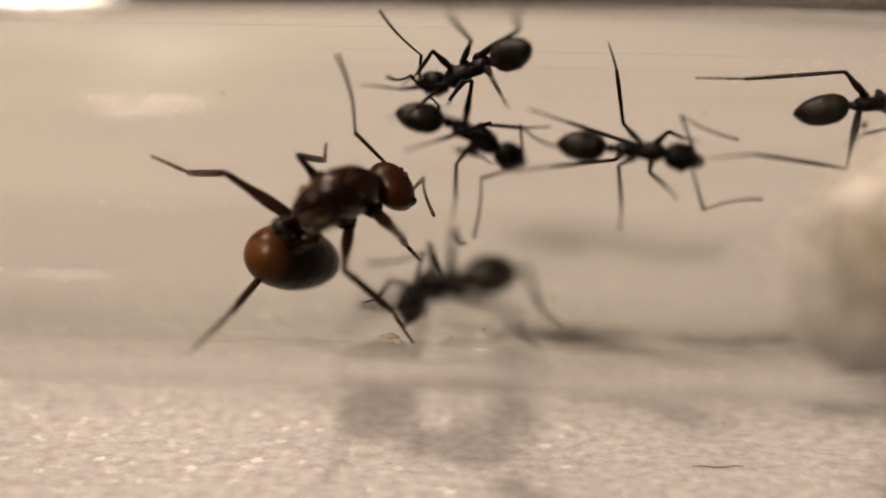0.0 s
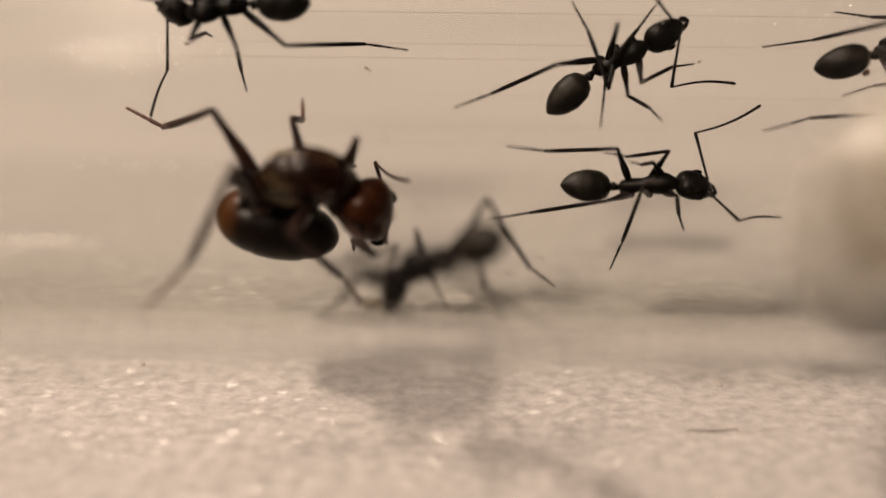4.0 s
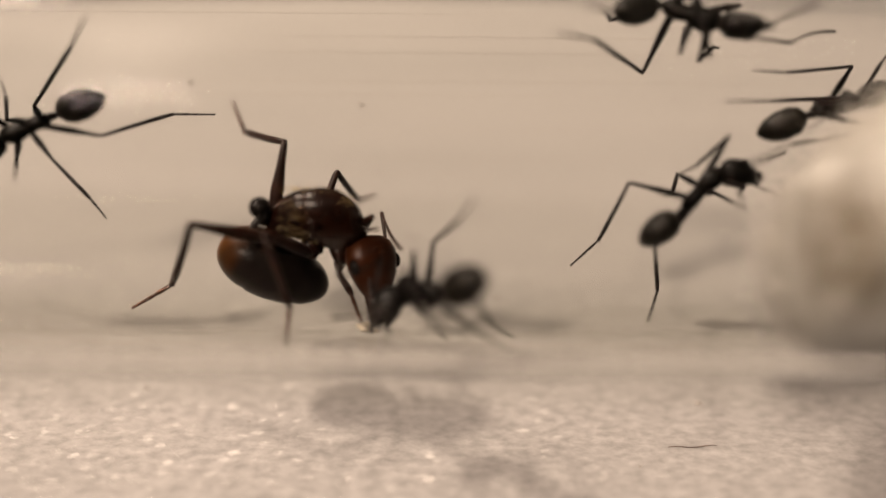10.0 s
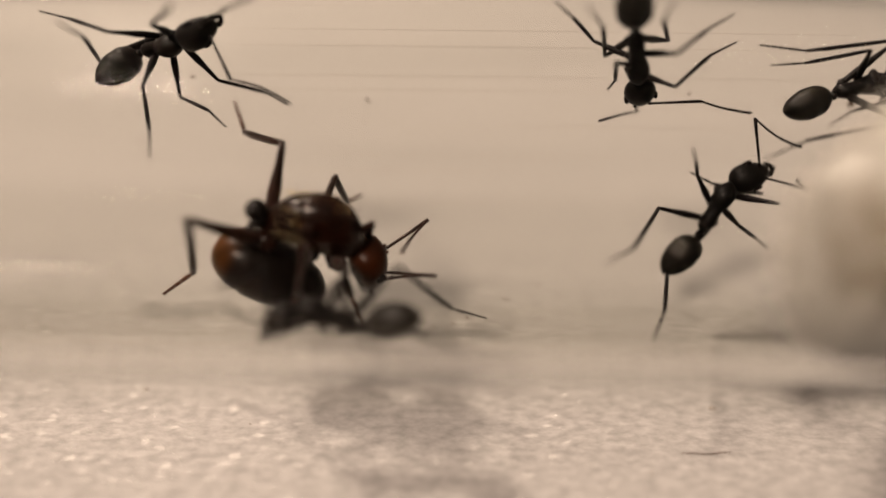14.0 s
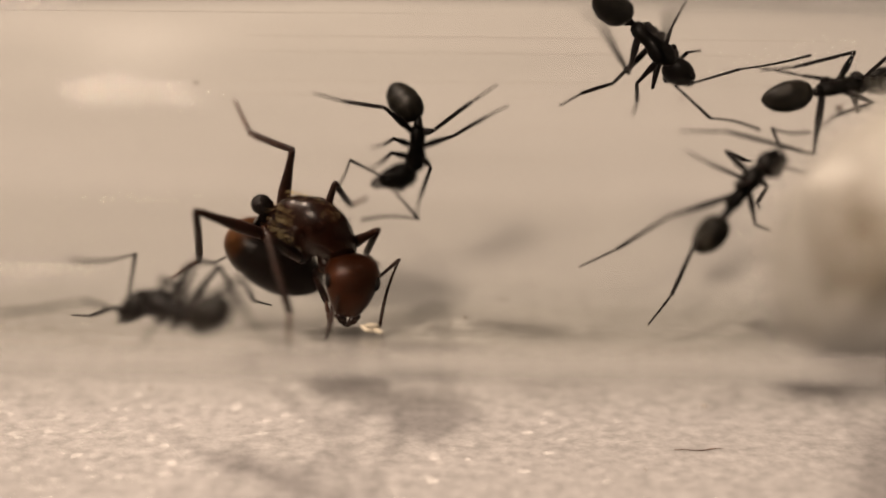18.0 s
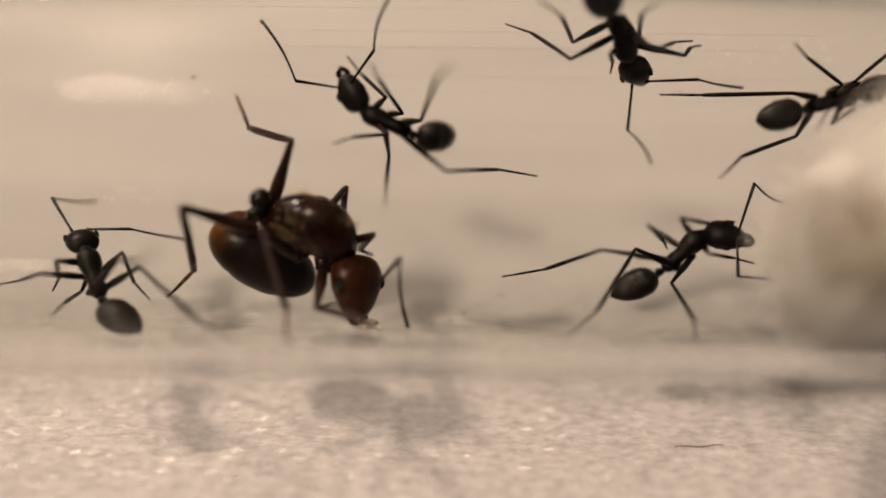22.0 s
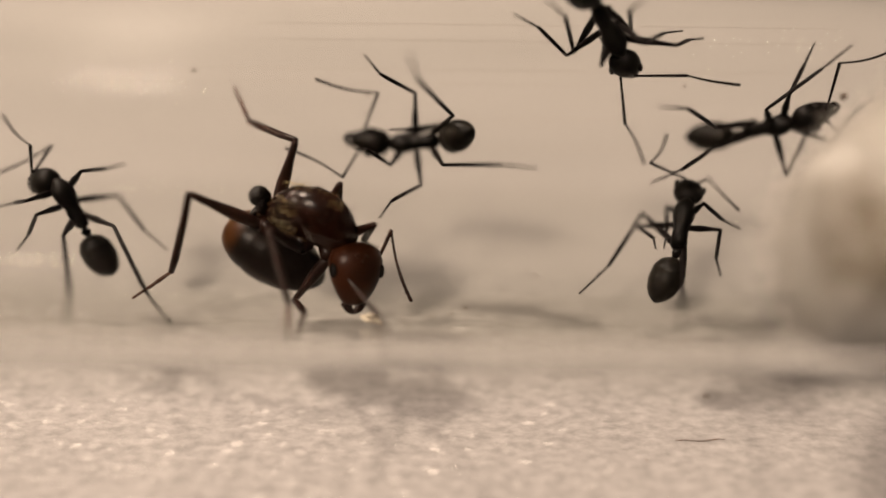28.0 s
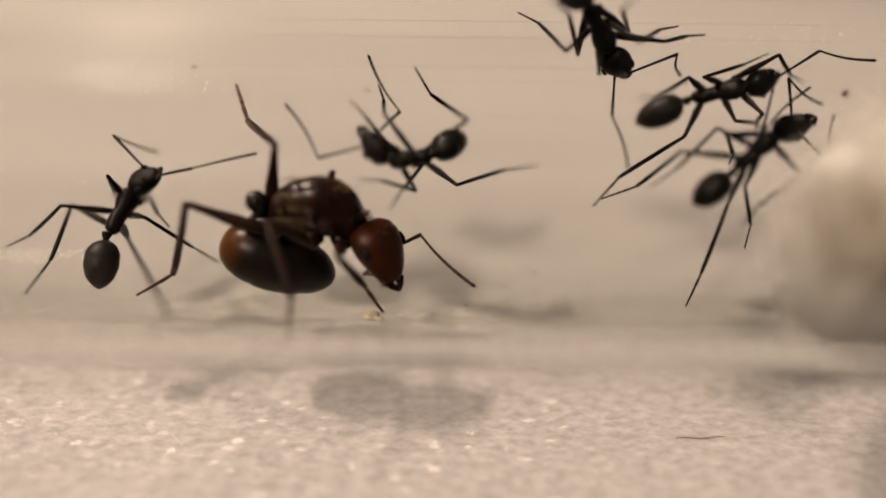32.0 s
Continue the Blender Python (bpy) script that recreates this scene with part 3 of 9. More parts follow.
# ---- small things ----
def make_eggs():
    eggs = tagged(new("egg_pile"), "small pile of pale translucent ant eggs on the tube floor", "eggs")
    me = shared("egg", lambda b: rounds(b, egg_sections(-0.27, 0.27, 0.12, 0.5), seg=12), EGG)
    for x, y, z, a in ((0, 0, 0.12, 20), (0.2, 0.16, 0.13, 80), (-0.2, 0.12, 0.13, -40), (0.05, 0.1, 0.33, 10), (0.3, -0.08, 0.14, 130)):
        e = part("egg", me, None, eggs)
        e.location, e.rotation_euler = Vector((x, y, z)) * MM, (0, radians(12), radians(a))
    return eggs


def on_wall(p, turn=0.0):
    """The pose of a small thing that lies on the inside of the tube at p (millimetres), turned about the wall's normal."""
    p = Vector(p)
    up = Vector((0, -p.y, 8.0 - p.z)).normalized()
    m = Matrix((Vector((1, 0, 0)), up.cross(Vector((1, 0, 0))), up)).transposed().to_4x4()
    return Matrix.Translation(p * MM) @ m @ Matrix.Rotation(radians(turn), 4, "Z")


def make_fleck(m, size, seed, mat=None):
    """A crumb of dirt: a crooked little lump."""
    rnd = random.Random(seed)
    bm = bmesh.new()
    bmesh.ops.create_icosphere(bm, subdivisions=2, radius=size * MM)
    for v in bm.verts:
        v.co = v.co * (1 + 0.7 * noise.noise(v.co * 1500 / size * 0.12 + Vector((seed, 0, 0))))
        v.co.z = abs(v.co.z) * 0.5
        v.co.x *= 1.0 + rnd.random() * 0.1
    ob = part("dust_fleck", bm, mat or DEBRIS)
    ob.matrix_world = m
    return tagged(ob, "tiny brown fleck of dirt stuck to the glass", "dust", "dust flecks")


def make_thread(m, length, curl, thick=0.014, name="fibre_scrap", label="short curled brown fibre lying on the glass"):
    """A bent hair or fibre: a thin tube along an arc."""
    bm = bmesh.new()
    prev = None
    n = 14
    for k in range(n + 1):
        u = k / n - 0.5
        a = curl * u
        c = Vector((math.sin(a) / curl, (1 - math.cos(a)) / curl, 0)) * length
        c.z = thick + 0.03 * length * math.sin(5 * u) ** 2
        side = Vector((-math.sin(a), math.cos(a), 0))
        r = thick * (1 - 0.6 * abs(2 * u) ** 3)
        ring = [bm.verts.new((c + side * r * math.cos(1.2566 * j) + Vector((0, 0, r * math.sin(1.2566 * j)))) * MM) for j in range(5)]
        if prev:
            for j in range(5):
                bm.faces.new((prev[j], prev[(j + 1) % 5], ring[(j + 1) % 5], ring[j]))
        prev = ring
    ob = part(name, bm, DEBRIS)
    ob.matrix_world = m
    return tagged(ob, label, "fibre", "fibre scraps")


def make_drop(m, size):
    bm = bmesh.new()
    bmesh.ops.create_icosphere(bm, subdivisions=3, radius=size * MM)
    for v in bm.verts:
        v.co.z = max(v.co.z, -0.15 * size * MM) * 0.55
    ob = part("water_drop", bm, WATER)
    ob.matrix_world = m
    ob.visible_shadow = False
    return tagged(ob, "tiny clear water droplet on the glass", "droplet", "water droplets")


EGGS = make_eggs()
EGGS.location = Vector((-2.74, -1.77, 1.18)) * MM

# dirt on the far wall and the floor of the tube
FLECKS = (
    ((-3.33, 7.06, 7.69), 0.05),
    ((-13.53, 6.73, 5.84), 0.06),
    ((-10.78, 7.03, 8.77), 0.05),
    ((10.45, 7.07, 8.25), 0.06),
    ((1.92, 5.03, 3.03), 0.05),
    ((0.92, -0.30, 0.94), 0.06),
    ((0.35, -0.79, 0.97), 0.05),
    ((-0.42, -1.06, 1.01), 0.05),
    ((2.02, -2.62, 1.43), 0.05),
    ((-10.90, 7.03, 8.79), 0.06),
    ((-3.47, 7.07, 7.80), 0.07),
    ((4.99, -4.08, 2.23), 0.05),
    ((17.46, 7.07, 7.88), 0.16),
)
for i, (p, r) in enumerate(FLECKS):
    make_fleck(on_wall(p, 40 * i), r, i)

# dirt low on the near wall
for i, (p, r) in enumerate((
    ((-10.91, -5.93, 4.15), 0.07),
    ((-8.09, -5.92, 4.13), 0.06),
    ((-7.65, -5.93, 4.15), 0.05),
    ((-6.12, -6.19, 4.58), 0.07),
    ((-2.04, -6.07, 4.37), 0.05),
    ((0.86, -6.14, 4.49), 0.05),
    ((1.59, -6.10, 4.43), 0.04),
    ((9.38, -6.12, 4.46), 0.05),
    ((-12.35, -6.13, 4.48), 0.05),
)):
    make_fleck(on_wall(p, 70 * i), r, 20 + i)

THREADS = (
    ((-3.60, 6.97, 6.76), 0.5, 4.2, 0),
    ((-2.64, 6.29, 4.76), 0.45, 3.5, 60),
    ((-1.23, 4.29, 2.37), 0.8, 2.6, -20),
    ((3.94, 1.96, 1.20), 0.6, 4.6, 120),
    ((14.07, 2.55, 1.40), 1.25, 0.5, -45),
    ((8.02, -3.88, 2.08), 3, 0.25, 2),
    ((2.49, 1.04, 1.00), 0.4, 1.2, -15),
    ((14.46, -1.84, 1.16), 2, 1.2, 35),
)
for p, length, curl, turn in THREADS:
    make_thread(on_wall(p, turn), length, curl)

for p, length, curl, turn in (((-5.50, -6.06, 4.34), 0.5, 2.5, 20), ((-10.85, -6.01, 4.26), 0.6, 1.5, 10)):
    make_thread(on_wall(p, turn), length, curl)

for p, r in (
    ((-10.61, -5.10, 3.09), 0.14),
    ((-10.01, -4.12, 2.24), 0.15),
    ((-9.50, -4.61, 2.63), 0.08),
    ((-9.97, -5.58, 3.65), 0.09),
    ((-10.28, -5.72, 3.82), 0.08),
    ((-10.47, -3.71, 1.97), 0.07),
):
    make_drop(on_wall(p), r)

# marks on the board
for p, r in (((7.90, -4.27, -3.00), 0.06), ((11.30, -0.50, -3.00), 0.15), ((-12.72, 0.26, -3.00), 0.1), ((-7.80, -1.81, -3.00), 0.05)):
    ob = make_fleck(Matrix.Translation(Vector(p) * MM), r, 50 + int(100 * r), PALE_DIRT)
    ob.name = "dirt_speck"
    tagged(ob, "small grey speck of dirt on the white board", "dirt", "specks on the board")
make_thread(Matrix.Translation(Vector((10.25, -3.22, -3.00)) * MM) @ Matrix.Rotation(radians(3), 4, "Z"), 2.0, 0.2, 0.02, "thread_scrap", "thin pale thread scrap lying on the board")


def make_crease(a, b):
    """A short raised crease in the board's surface."""
    a, b = Vector(a) * MM, Vector(b) * MM
    bm = bmesh.new()
    length = (b - a).length / MM
    rounds(bm, [(length * u, 0.011 * math.sin(math.pi * (0.05 + 0.9 * u)), 0) for u in (0, 0.2, 0.4, 0.6, 0.8, 1)], wy=1.4, wz=0.5, seg=8)
    ob = part("crease", bm, BOARD, bpy.data.objects["board"])
    way = b - a
    ob.matrix_parent_inverse = Matrix.Translation(bpy.data.objects["board"].location).inverted()
    ob.matrix_basis = Matrix.Translation(a) @ Matrix.Rotation(math.atan2(way.y, way.x), 4, "Z")


make_crease((-11.05, -2.91, -3.00), (-9.53, -4.43, -3.00))



# ---- movement ----
def frame_of(x, up):
    x = x.normalized()
    z = up - x * up.dot(x)
    if z.length < 1e-6:
        z = x.orthogonal()
    z.normalize()
    return Matrix((x, z.cross(x), z)).transposed()


def two_bones(root, goal, hint, a, b, up):
    """The turns of two bones of length a and b from root to goal, bent towards hint: world turn of the first, turn of the second in its space."""
    to = goal - root
    d = min(max(to.length, abs(a - b) * 1.05 + 1e-6), (a + b) * 0.992)
    way = to.normalized()
    pole = hint - root
    pole = (pole - way * pole.dot(way)).normalized() + (up - way * up.dot(way)) * 0.02
    pole.normalize()
    c = (a * a + d * d - b * b) / (2 * a * d)
    c = max(-1.0, min(1.0, c))
    knee = root + way * (a * c) + pole * (a * math.sqrt(1 - c * c))
    first = frame_of(knee - root, pole)
    second = first.inverted() @ frame_of(root + way * d - knee, pole)
    return first, second


def act(rig, keys):
    """Solve an ant from its joints in the place: mouth, neck, waist, tail, up, six feet, six knees, feeler tips and bends."""
    spec = rig["spec"]
    times = np.array([k[0] for k in keys])
    table = np.array([[v for p in k[1:] for v in p] for k in keys]) * MM
    grid = sorted(set([round(0.25 * i, 2) for i in range(129)]))
    rows = {}
    neck, waist = Vector(spec["neck"]) * MM, Vector(spec["waist"]) * MM
    for t in grid:
        p = [Vector(v) for v in np.array([np.interp(t, times, table[:, c]) for c in range(table.shape[1])]).reshape(-1, 3)]
        mouth, nk, ws, tail, up = p[:5]
        turn = frame_of(nk - ws, up)
        up = turn.col[2].copy()
        mid = (nk + ws) / 2 - turn @ Vector(((spec["mid"][0] + spec["mid"][1]) / 2 * MM, 0, spec["mid"][2] * MM))
        body = Matrix.Translation(mid) @ turn.to_4x4()
        back = turn.inverted()

        def put(name, place, world_turn):
            rows.setdefault(name, []).append((t, Matrix.Translation(place) @ (back @ world_turn).to_4x4()))

        rows.setdefault("ant", []).append((t, body))
        head_turn = frame_of(mouth - body @ neck, up)
        put("head", neck, head_turn)
        put("gaster", waist, frame_of(tail - body @ waist, up))
        for i in range(6):
            s = 1 if i < 3 else -1
            hip = Vector(spec["hips"][i % 3]) * MM
            hip.y *= s
            a, b = spec["legs"][i % 3]
            first, second = two_bones(body @ hip, p[5 + i], p[11 + i], a * MM, b * MM, up)
            put("leg%d" % i, hip, first)
            rows.setdefault("shin%d" % i, []).append((t, Matrix.Translation((a * MM, 0, 0)) @ second.to_4x4()))
        for i in range(2):
            base = Vector(spec["feeler"]) * MM
            base.y *= 1 - 2 * i
            root = body @ neck + head_turn @ base
            first, second = two_bones(root, p[17 + i], p[19 + i], spec["scape"] * MM, spec["whip"] * MM, up)
            put("feel%d" % i, body.inverted() @ root, first)
            rows.setdefault("whip%d" % i, []).append((t, Matrix.Translation((spec["scape"] * MM, 0, 0)) @ second.to_4x4()))
    walk(rig["ant"], rows["ant"])
    walk(rig["head"], rows["head"])
    walk(rig["gaster"], rows["gaster"])
    for i, (leg, shin) in enumerate(rig["legs"]):
        walk(leg, rows["leg%d" % i])
        walk(shin, rows["shin%d" % i])
    for i, (feeler, whip) in enumerate(rig["feelers"]):
        walk(feeler, rows["feel%d" % i])
        walk(whip, rows["whip%d" % i])


def motions():
    keys = []

    def key(t, *points):
        keys.append((t, *points))

    key(0, (-2.46, 3.18, 5.46), (-3.19, 1.29, 6.90), (-6.73, -0.33, 5.56), (-3.51, 4.80, 1.34), (0.00, -0.64, 0.77), (-4.31, 3.44, 6.35), (-5.98, 4.87, 7.22), (-13.38, 4.27, 6.69), (-1.75, 1.67, 3.19), (-1.88, -1.77, 1.23), (-9.50, -4.44, 2.65), (-4.17, -0.06, 8.11), (-6.26, 0.63, 8.25), (-9.03, 0.49, 7.54), (-2.31, -1.15, 5.86), (-4.35, -1.94, 4.83), (-7.98, 1.17, 2.91), (-4.73, 1.58, 11.86), (-1.20, 1.39, 5.48), (-4.30, 2.13, 8.68), (-1.82, 4.56, 5.78))
    key(1, (-2.42, 3.04, 5.18), (-3.20, 1.32, 6.79), (-6.76, -0.28, 5.50), (-3.57, 4.81, 1.45), (0.00, -0.64, 0.77), (-4.19, 3.47, 6.31), (-5.97, 5.07, 7.22), (-13.52, 4.50, 6.64), (-1.53, 1.68, 2.84), (-1.82, -1.98, 1.28), (-9.63, -4.38, 2.50), (-4.13, -0.11, 7.90), (-6.31, 0.83, 8.19), (-9.02, 0.91, 7.50), (-2.29, -1.08, 5.52), (-4.19, -1.92, 4.95), (-8.01, 1.21, 2.83), (-3.58, 1.80, 8.26), (-0.83, 1.29, 5.49), (-4.18, 4.55, 6.64), (-1.72, 4.40, 5.72))
    key(2, (-2.33, 2.90, 4.86), (-3.10, 1.23, 6.53), (-6.81, -0.24, 5.55), (-3.61, 4.78, 1.51), (0.00, -0.64, 0.77), (-3.76, 0.51, 7.46), (-6.00, 5.25, 7.11), (-13.52, 4.50, 6.64), (-2.39, 1.51, 3.29), (-1.77, -1.97, 1.31), (-9.57, -4.34, 2.51), (-4.65, 4.17, 6.39), (-6.29, 1.01, 8.12), (-9.02, 0.91, 7.54), (-2.71, -1.34, 5.96), (-4.21, -1.99, 4.94), (-8.08, 1.28, 2.84), (-2.94, -2.10, 9.57), (-1.83, -3.60, 6.82), (-2.12, 0.56, 7.89), (-1.65, -0.36, 7.00))
    key(3, (-2.29, 2.38, 3.59), (-3.24, 1.09, 5.51), (-7.21, 0.04, 5.70), (-3.86, 4.33, 1.43), (0.00, -0.57, 0.82), (-4.10, 3.63, 5.31), (-6.39, 6.88, 6.43), (-13.51, 4.47, 6.56), (-3.38, 1.48, 2.83), (-1.85, -2.24, 1.31), (-9.62, -4.44, 2.51), (-3.76, 0.27, 7.29), (-6.30, 2.64, 7.47), (-8.99, 1.05, 7.88), (-3.45, -1.59, 5.26), (-4.41, -2.01, 4.84), (-8.46, 1.27, 2.59), (-2.12, 1.49, 5.94), (-3.09, 0.68, 2.25), (-2.85, 4.57, 5.18), (-2.17, 3.60, 3.33))
    key(3.5, (-2.36, 1.93, 2.94), (-3.06, 1.00, 5.33), (-7.34, 0.22, 5.53), (-4.43, 1.00, 3.58), (0.00, -0.53, 0.85), (-4.12, 3.81, 5.23), (-6.25, 6.87, 6.37), (-13.40, 4.77, 6.38), (-3.66, 3.10, 1.66), (-1.72, -2.03, 1.24), (-8.97, -5.35, 3.39), (-3.40, 0.48, 7.19), (-5.95, 2.63, 7.38), (-8.80, 1.48, 7.76), (-2.57, -1.84, 4.85), (-4.75, -2.06, 3.98), (-7.09, -2.64, 5.14), (-1.42, 0.60, 6.35), (-2.08, 0.60, 3.38), (-1.97, 2.14, 6.21), (-1.91, -0.49, 3.07))
    key(5.5, (-2.84, -0.83, 1.85), (-3.32, 0.74, 4.04), (-7.59, 0.46, 5.22), (-4.51, 1.00, 2.68), (0.00, -0.34, 0.94), (-2.69, 4.47, 2.54), (-6.24, 6.87, 6.37), (-12.11, 6.07, 7.09), (-4.02, -1.26, 1.05), (-6.26, -1.39, 1.08), (-13.14, 0.15, 1.06), (-2.97, 2.91, 5.97), (-5.61, 2.55, 6.49), (-7.59, 2.43, 7.57), (-3.15, -2.17, 4.12), (-5.10, -2.31, 4.53), (-9.13, 2.58, 4.51), (-1.30, 0.60, 3.12), (-2.94, 0.52, 0.94), (-1.78, 1.06, 3.80), (-0.96, 0.33, 3.51))
    key(6, (-2.79, -0.84, 2.01), (-3.13, 0.63, 4.06), (-6.99, 0.18, 5.41), (-3.88, 0.72, 2.71), (0.00, -0.31, 0.95), (-2.50, 3.34, 2.74), (-6.07, 6.69, 6.47), (-11.77, 5.73, 7.34), (-2.90, -2.16, 1.82), (-5.50, -4.29, 2.40), (-12.04, -0.74, 1.50), (-2.15, 0.07, 4.88), (-5.33, 2.38, 6.53), (-7.16, 2.20, 7.73), (-4.35, 1.47, 1.49), (-6.47, -1.39, 5.51), (-8.63, -2.14, 6.01), (-2.01, -0.76, 2.04), (-3.11, -0.59, 1.92), (-1.41, -1.78, 5.06), (-3.24, -3.24, 3.79))
    key(7, (-2.85, -0.87, 1.87), (-2.95, 0.65, 3.90), (-6.77, 0.37, 5.40), (-4.20, 0.64, 2.42), (0.00, -0.24, 0.97), (-2.49, 3.11, 2.58), (-2.95, 5.69, 3.84), (-9.09, 7.06, 7.92), (-3.00, -1.74, 1.54), (-5.23, -4.41, 2.49), (-12.26, -0.21, 1.22), (-2.21, 0.10, 5.08), (-3.90, 2.19, 6.27), (-5.94, 2.17, 7.72), (-4.39, 1.91, 1.80), (-6.26, -1.39, 5.47), (-8.87, -1.76, 5.69), (-1.13, 0.60, 3.89), (-1.97, -1.12, 1.67), (-1.41, -2.63, 3.74), (-1.07, -1.11, 4.79))
    key(8, (-3.47, -1.19, 1.47), (-3.24, 0.37, 3.47), (-6.70, 0.54, 5.69), (-4.15, 0.74, 2.47), (0.00, -0.24, 0.97), (-2.37, 2.97, 2.37), (-2.75, 5.56, 3.97), (-8.99, 6.52, 8.12), (-3.72, -2.26, 2.33), (-5.48, -3.40, 1.82), (-12.10, -0.49, 1.39), (-2.47, 0.07, 5.00), (-3.98, 2.05, 6.26), (-5.85, 1.62, 8.13), (-4.68, 1.37, 1.19), (-6.37, -1.39, 5.60), (-8.80, -1.82, 6.00), (-2.69, -1.32, 1.06), (-6.12, -2.79, 1.74), (-0.71, 0.98, 2.21), (-5.02, 0.21, 1.14))
    key(9, (-3.02, -1.52, 1.94), (-3.24, 0.41, 3.62), (-6.93, 0.34, 5.42), (-4.26, 0.57, 2.05), (0.00, -0.24, 0.97), (-2.45, 3.05, 2.52), (-2.80, 5.76, 3.92), (-9.16, 7.05, 7.86), (-3.63, -2.16, 2.20), (-5.52, -3.23, 1.72), (-12.16, -0.50, 1.43), (-2.52, 0.06, 5.05), (-4.04, 2.16, 6.06), (-6.08, 2.11, 7.72), (-5.00, 1.43, 1.41), (-6.38, -1.37, 5.58), (-8.94, -1.68, 6.14), (-1.82, -0.37, 2.21), (-2.51, -2.39, 2.01), (-1.75, -1.27, 5.33), (-4.11, 0.33, 1.23))
    key(10, (-2.23, -0.73, 2.18), (-2.91, 0.69, 4.18), (-6.79, 0.31, 5.46), (-3.91, 0.62, 2.24), (0.00, -0.24, 0.97), (-2.61, 3.24, 3.34), (-2.85, 5.71, 3.84), (-9.15, 7.06, 7.89), (-2.89, -1.91, 1.86), (-5.43, -3.69, 1.98), (-12.14, -0.47, 1.44), (-2.52, 0.01, 5.56), (-4.09, 2.41, 6.42), (-5.99, 2.17, 7.78), (-4.19, 1.79, 1.86), (-6.36, -1.33, 5.54), (-8.80, -1.63, 6.07), (-1.37, -1.06, 4.77), (-3.09, 0.60, 2.30), (-2.31, 2.05, 4.74), (-2.71, -1.14, 2.17))
    key(11, (-2.78, 0.76, 1.31), (-2.87, 0.41, 3.77), (-6.68, 0.14, 5.29), (-3.92, 0.45, 1.94), (0.00, -0.24, 0.97), (-2.48, 2.99, 2.84), (-3.33, 5.62, 3.76), (-9.00, 6.78, 8.26), (-3.83, 0.10, 1.47), (-5.25, -4.32, 2.41), (-12.30, -0.41, 1.31), (-2.49, 0.05, 5.43), (-3.92, 2.02, 6.17), (-6.13, 1.74, 7.71), (-3.72, -2.14, 4.68), (-6.24, -1.37, 5.48), (-8.94, -1.36, 5.97), (-1.55, -1.06, 4.51), (-3.23, -0.28, 2.51), (-1.57, 0.60, 4.12), (-2.85, -2.02, 2.37))
    key(12, (-3.00, 0.79, 1.51), (-2.98, 0.57, 3.99), (-6.84, 0.20, 5.35), (-4.09, 0.50, 2.08), (0.00, -0.24, 0.97), (-2.48, 2.95, 2.77), (-3.32, 5.50, 3.57), (-9.14, 6.95, 8.23), (-3.73, -2.13, 2.16), (-5.44, -3.22, 2.07), (-12.35, -0.19, 1.27), (-2.46, 0.04, 5.39), (-3.98, 2.13, 6.27), (-6.07, 2.03, 7.68), (-4.64, 1.67, 1.81), (-6.41, 1.04, 1.93), (-9.11, -1.23, 6.00), (-1.51, -0.27, 4.31), (-3.18, 0.51, 2.32), (-1.53, 1.39, 3.93), (-2.80, -1.23, 2.18))
    key(13, (-2.64, 1.44, 1.65), (-2.92, 0.57, 3.97), (-6.78, 0.21, 5.33), (-4.08, 0.48, 2.08), (0.00, -0.24, 0.97), (-2.01, 2.80, 2.84), (-3.39, 5.57, 3.66), (-9.20, 6.92, 8.21), (-3.81, -2.01, 1.98), (-5.83, -1.97, 1.33), (-12.39, -0.25, 1.21), (-2.56, -0.17, 5.33), (-3.96, 2.12, 6.28), (-6.03, 2.06, 7.66), (-4.49, 1.85, 1.94), (-6.23, -1.27, 5.62), (-9.09, -1.23, 5.91), (-1.46, -0.08, 4.31), (-3.14, 0.70, 2.31), (-1.48, 1.58, 3.92), (-2.76, -1.04, 2.17))
    key(14, (-2.93, 1.52, 1.53), (-3.20, 0.54, 3.80), (-7.02, 0.23, 5.28), (-4.21, 0.46, 2.10), (0.00, -0.24, 0.97), (-2.54, 2.81, 2.50), (-3.71, 5.58, 3.76), (-9.20, 6.98, 7.67), (-3.13, -0.83, 0.99), (-5.89, -1.73, 1.15), (-11.24, 0.62, 1.39), (-2.69, -0.02, 5.21), (-4.28, 2.02, 6.23), (-6.16, 2.01, 7.59), (-3.16, -2.62, 3.92), (-5.00, -2.55, 4.67), (-8.87, -1.70, 6.18), (-1.60, -0.40, 4.17), (-3.27, 0.37, 2.18), (-1.56, 1.24, 3.77), (-2.92, -1.37, 2.03))
    key(16.5, (-3.28, -1.36, 1.24), (-3.37, 0.48, 3.48), (-7.14, 0.76, 5.35), (-4.77, 0.90, 2.47), (0.00, -0.24, 0.97), (-2.39, 3.15, 2.27), (-2.80, 5.56, 3.97), (-9.15, 7.06, 7.88), (-3.13, -0.83, 0.99), (-6.34, -0.44, 0.95), (-12.33, -0.07, 1.05), (-2.38, 0.36, 4.76), (-4.01, 2.06, 6.02), (-6.07, 2.12, 7.71), (-3.37, -2.43, 3.76), (-5.20, -2.32, 4.53), (-9.42, -0.84, 6.03), (-2.89, -1.32, 2.52), (-3.82, -1.37, 2.30), (-0.97, 1.18, 1.75), (-3.49, -3.11, 2.15))
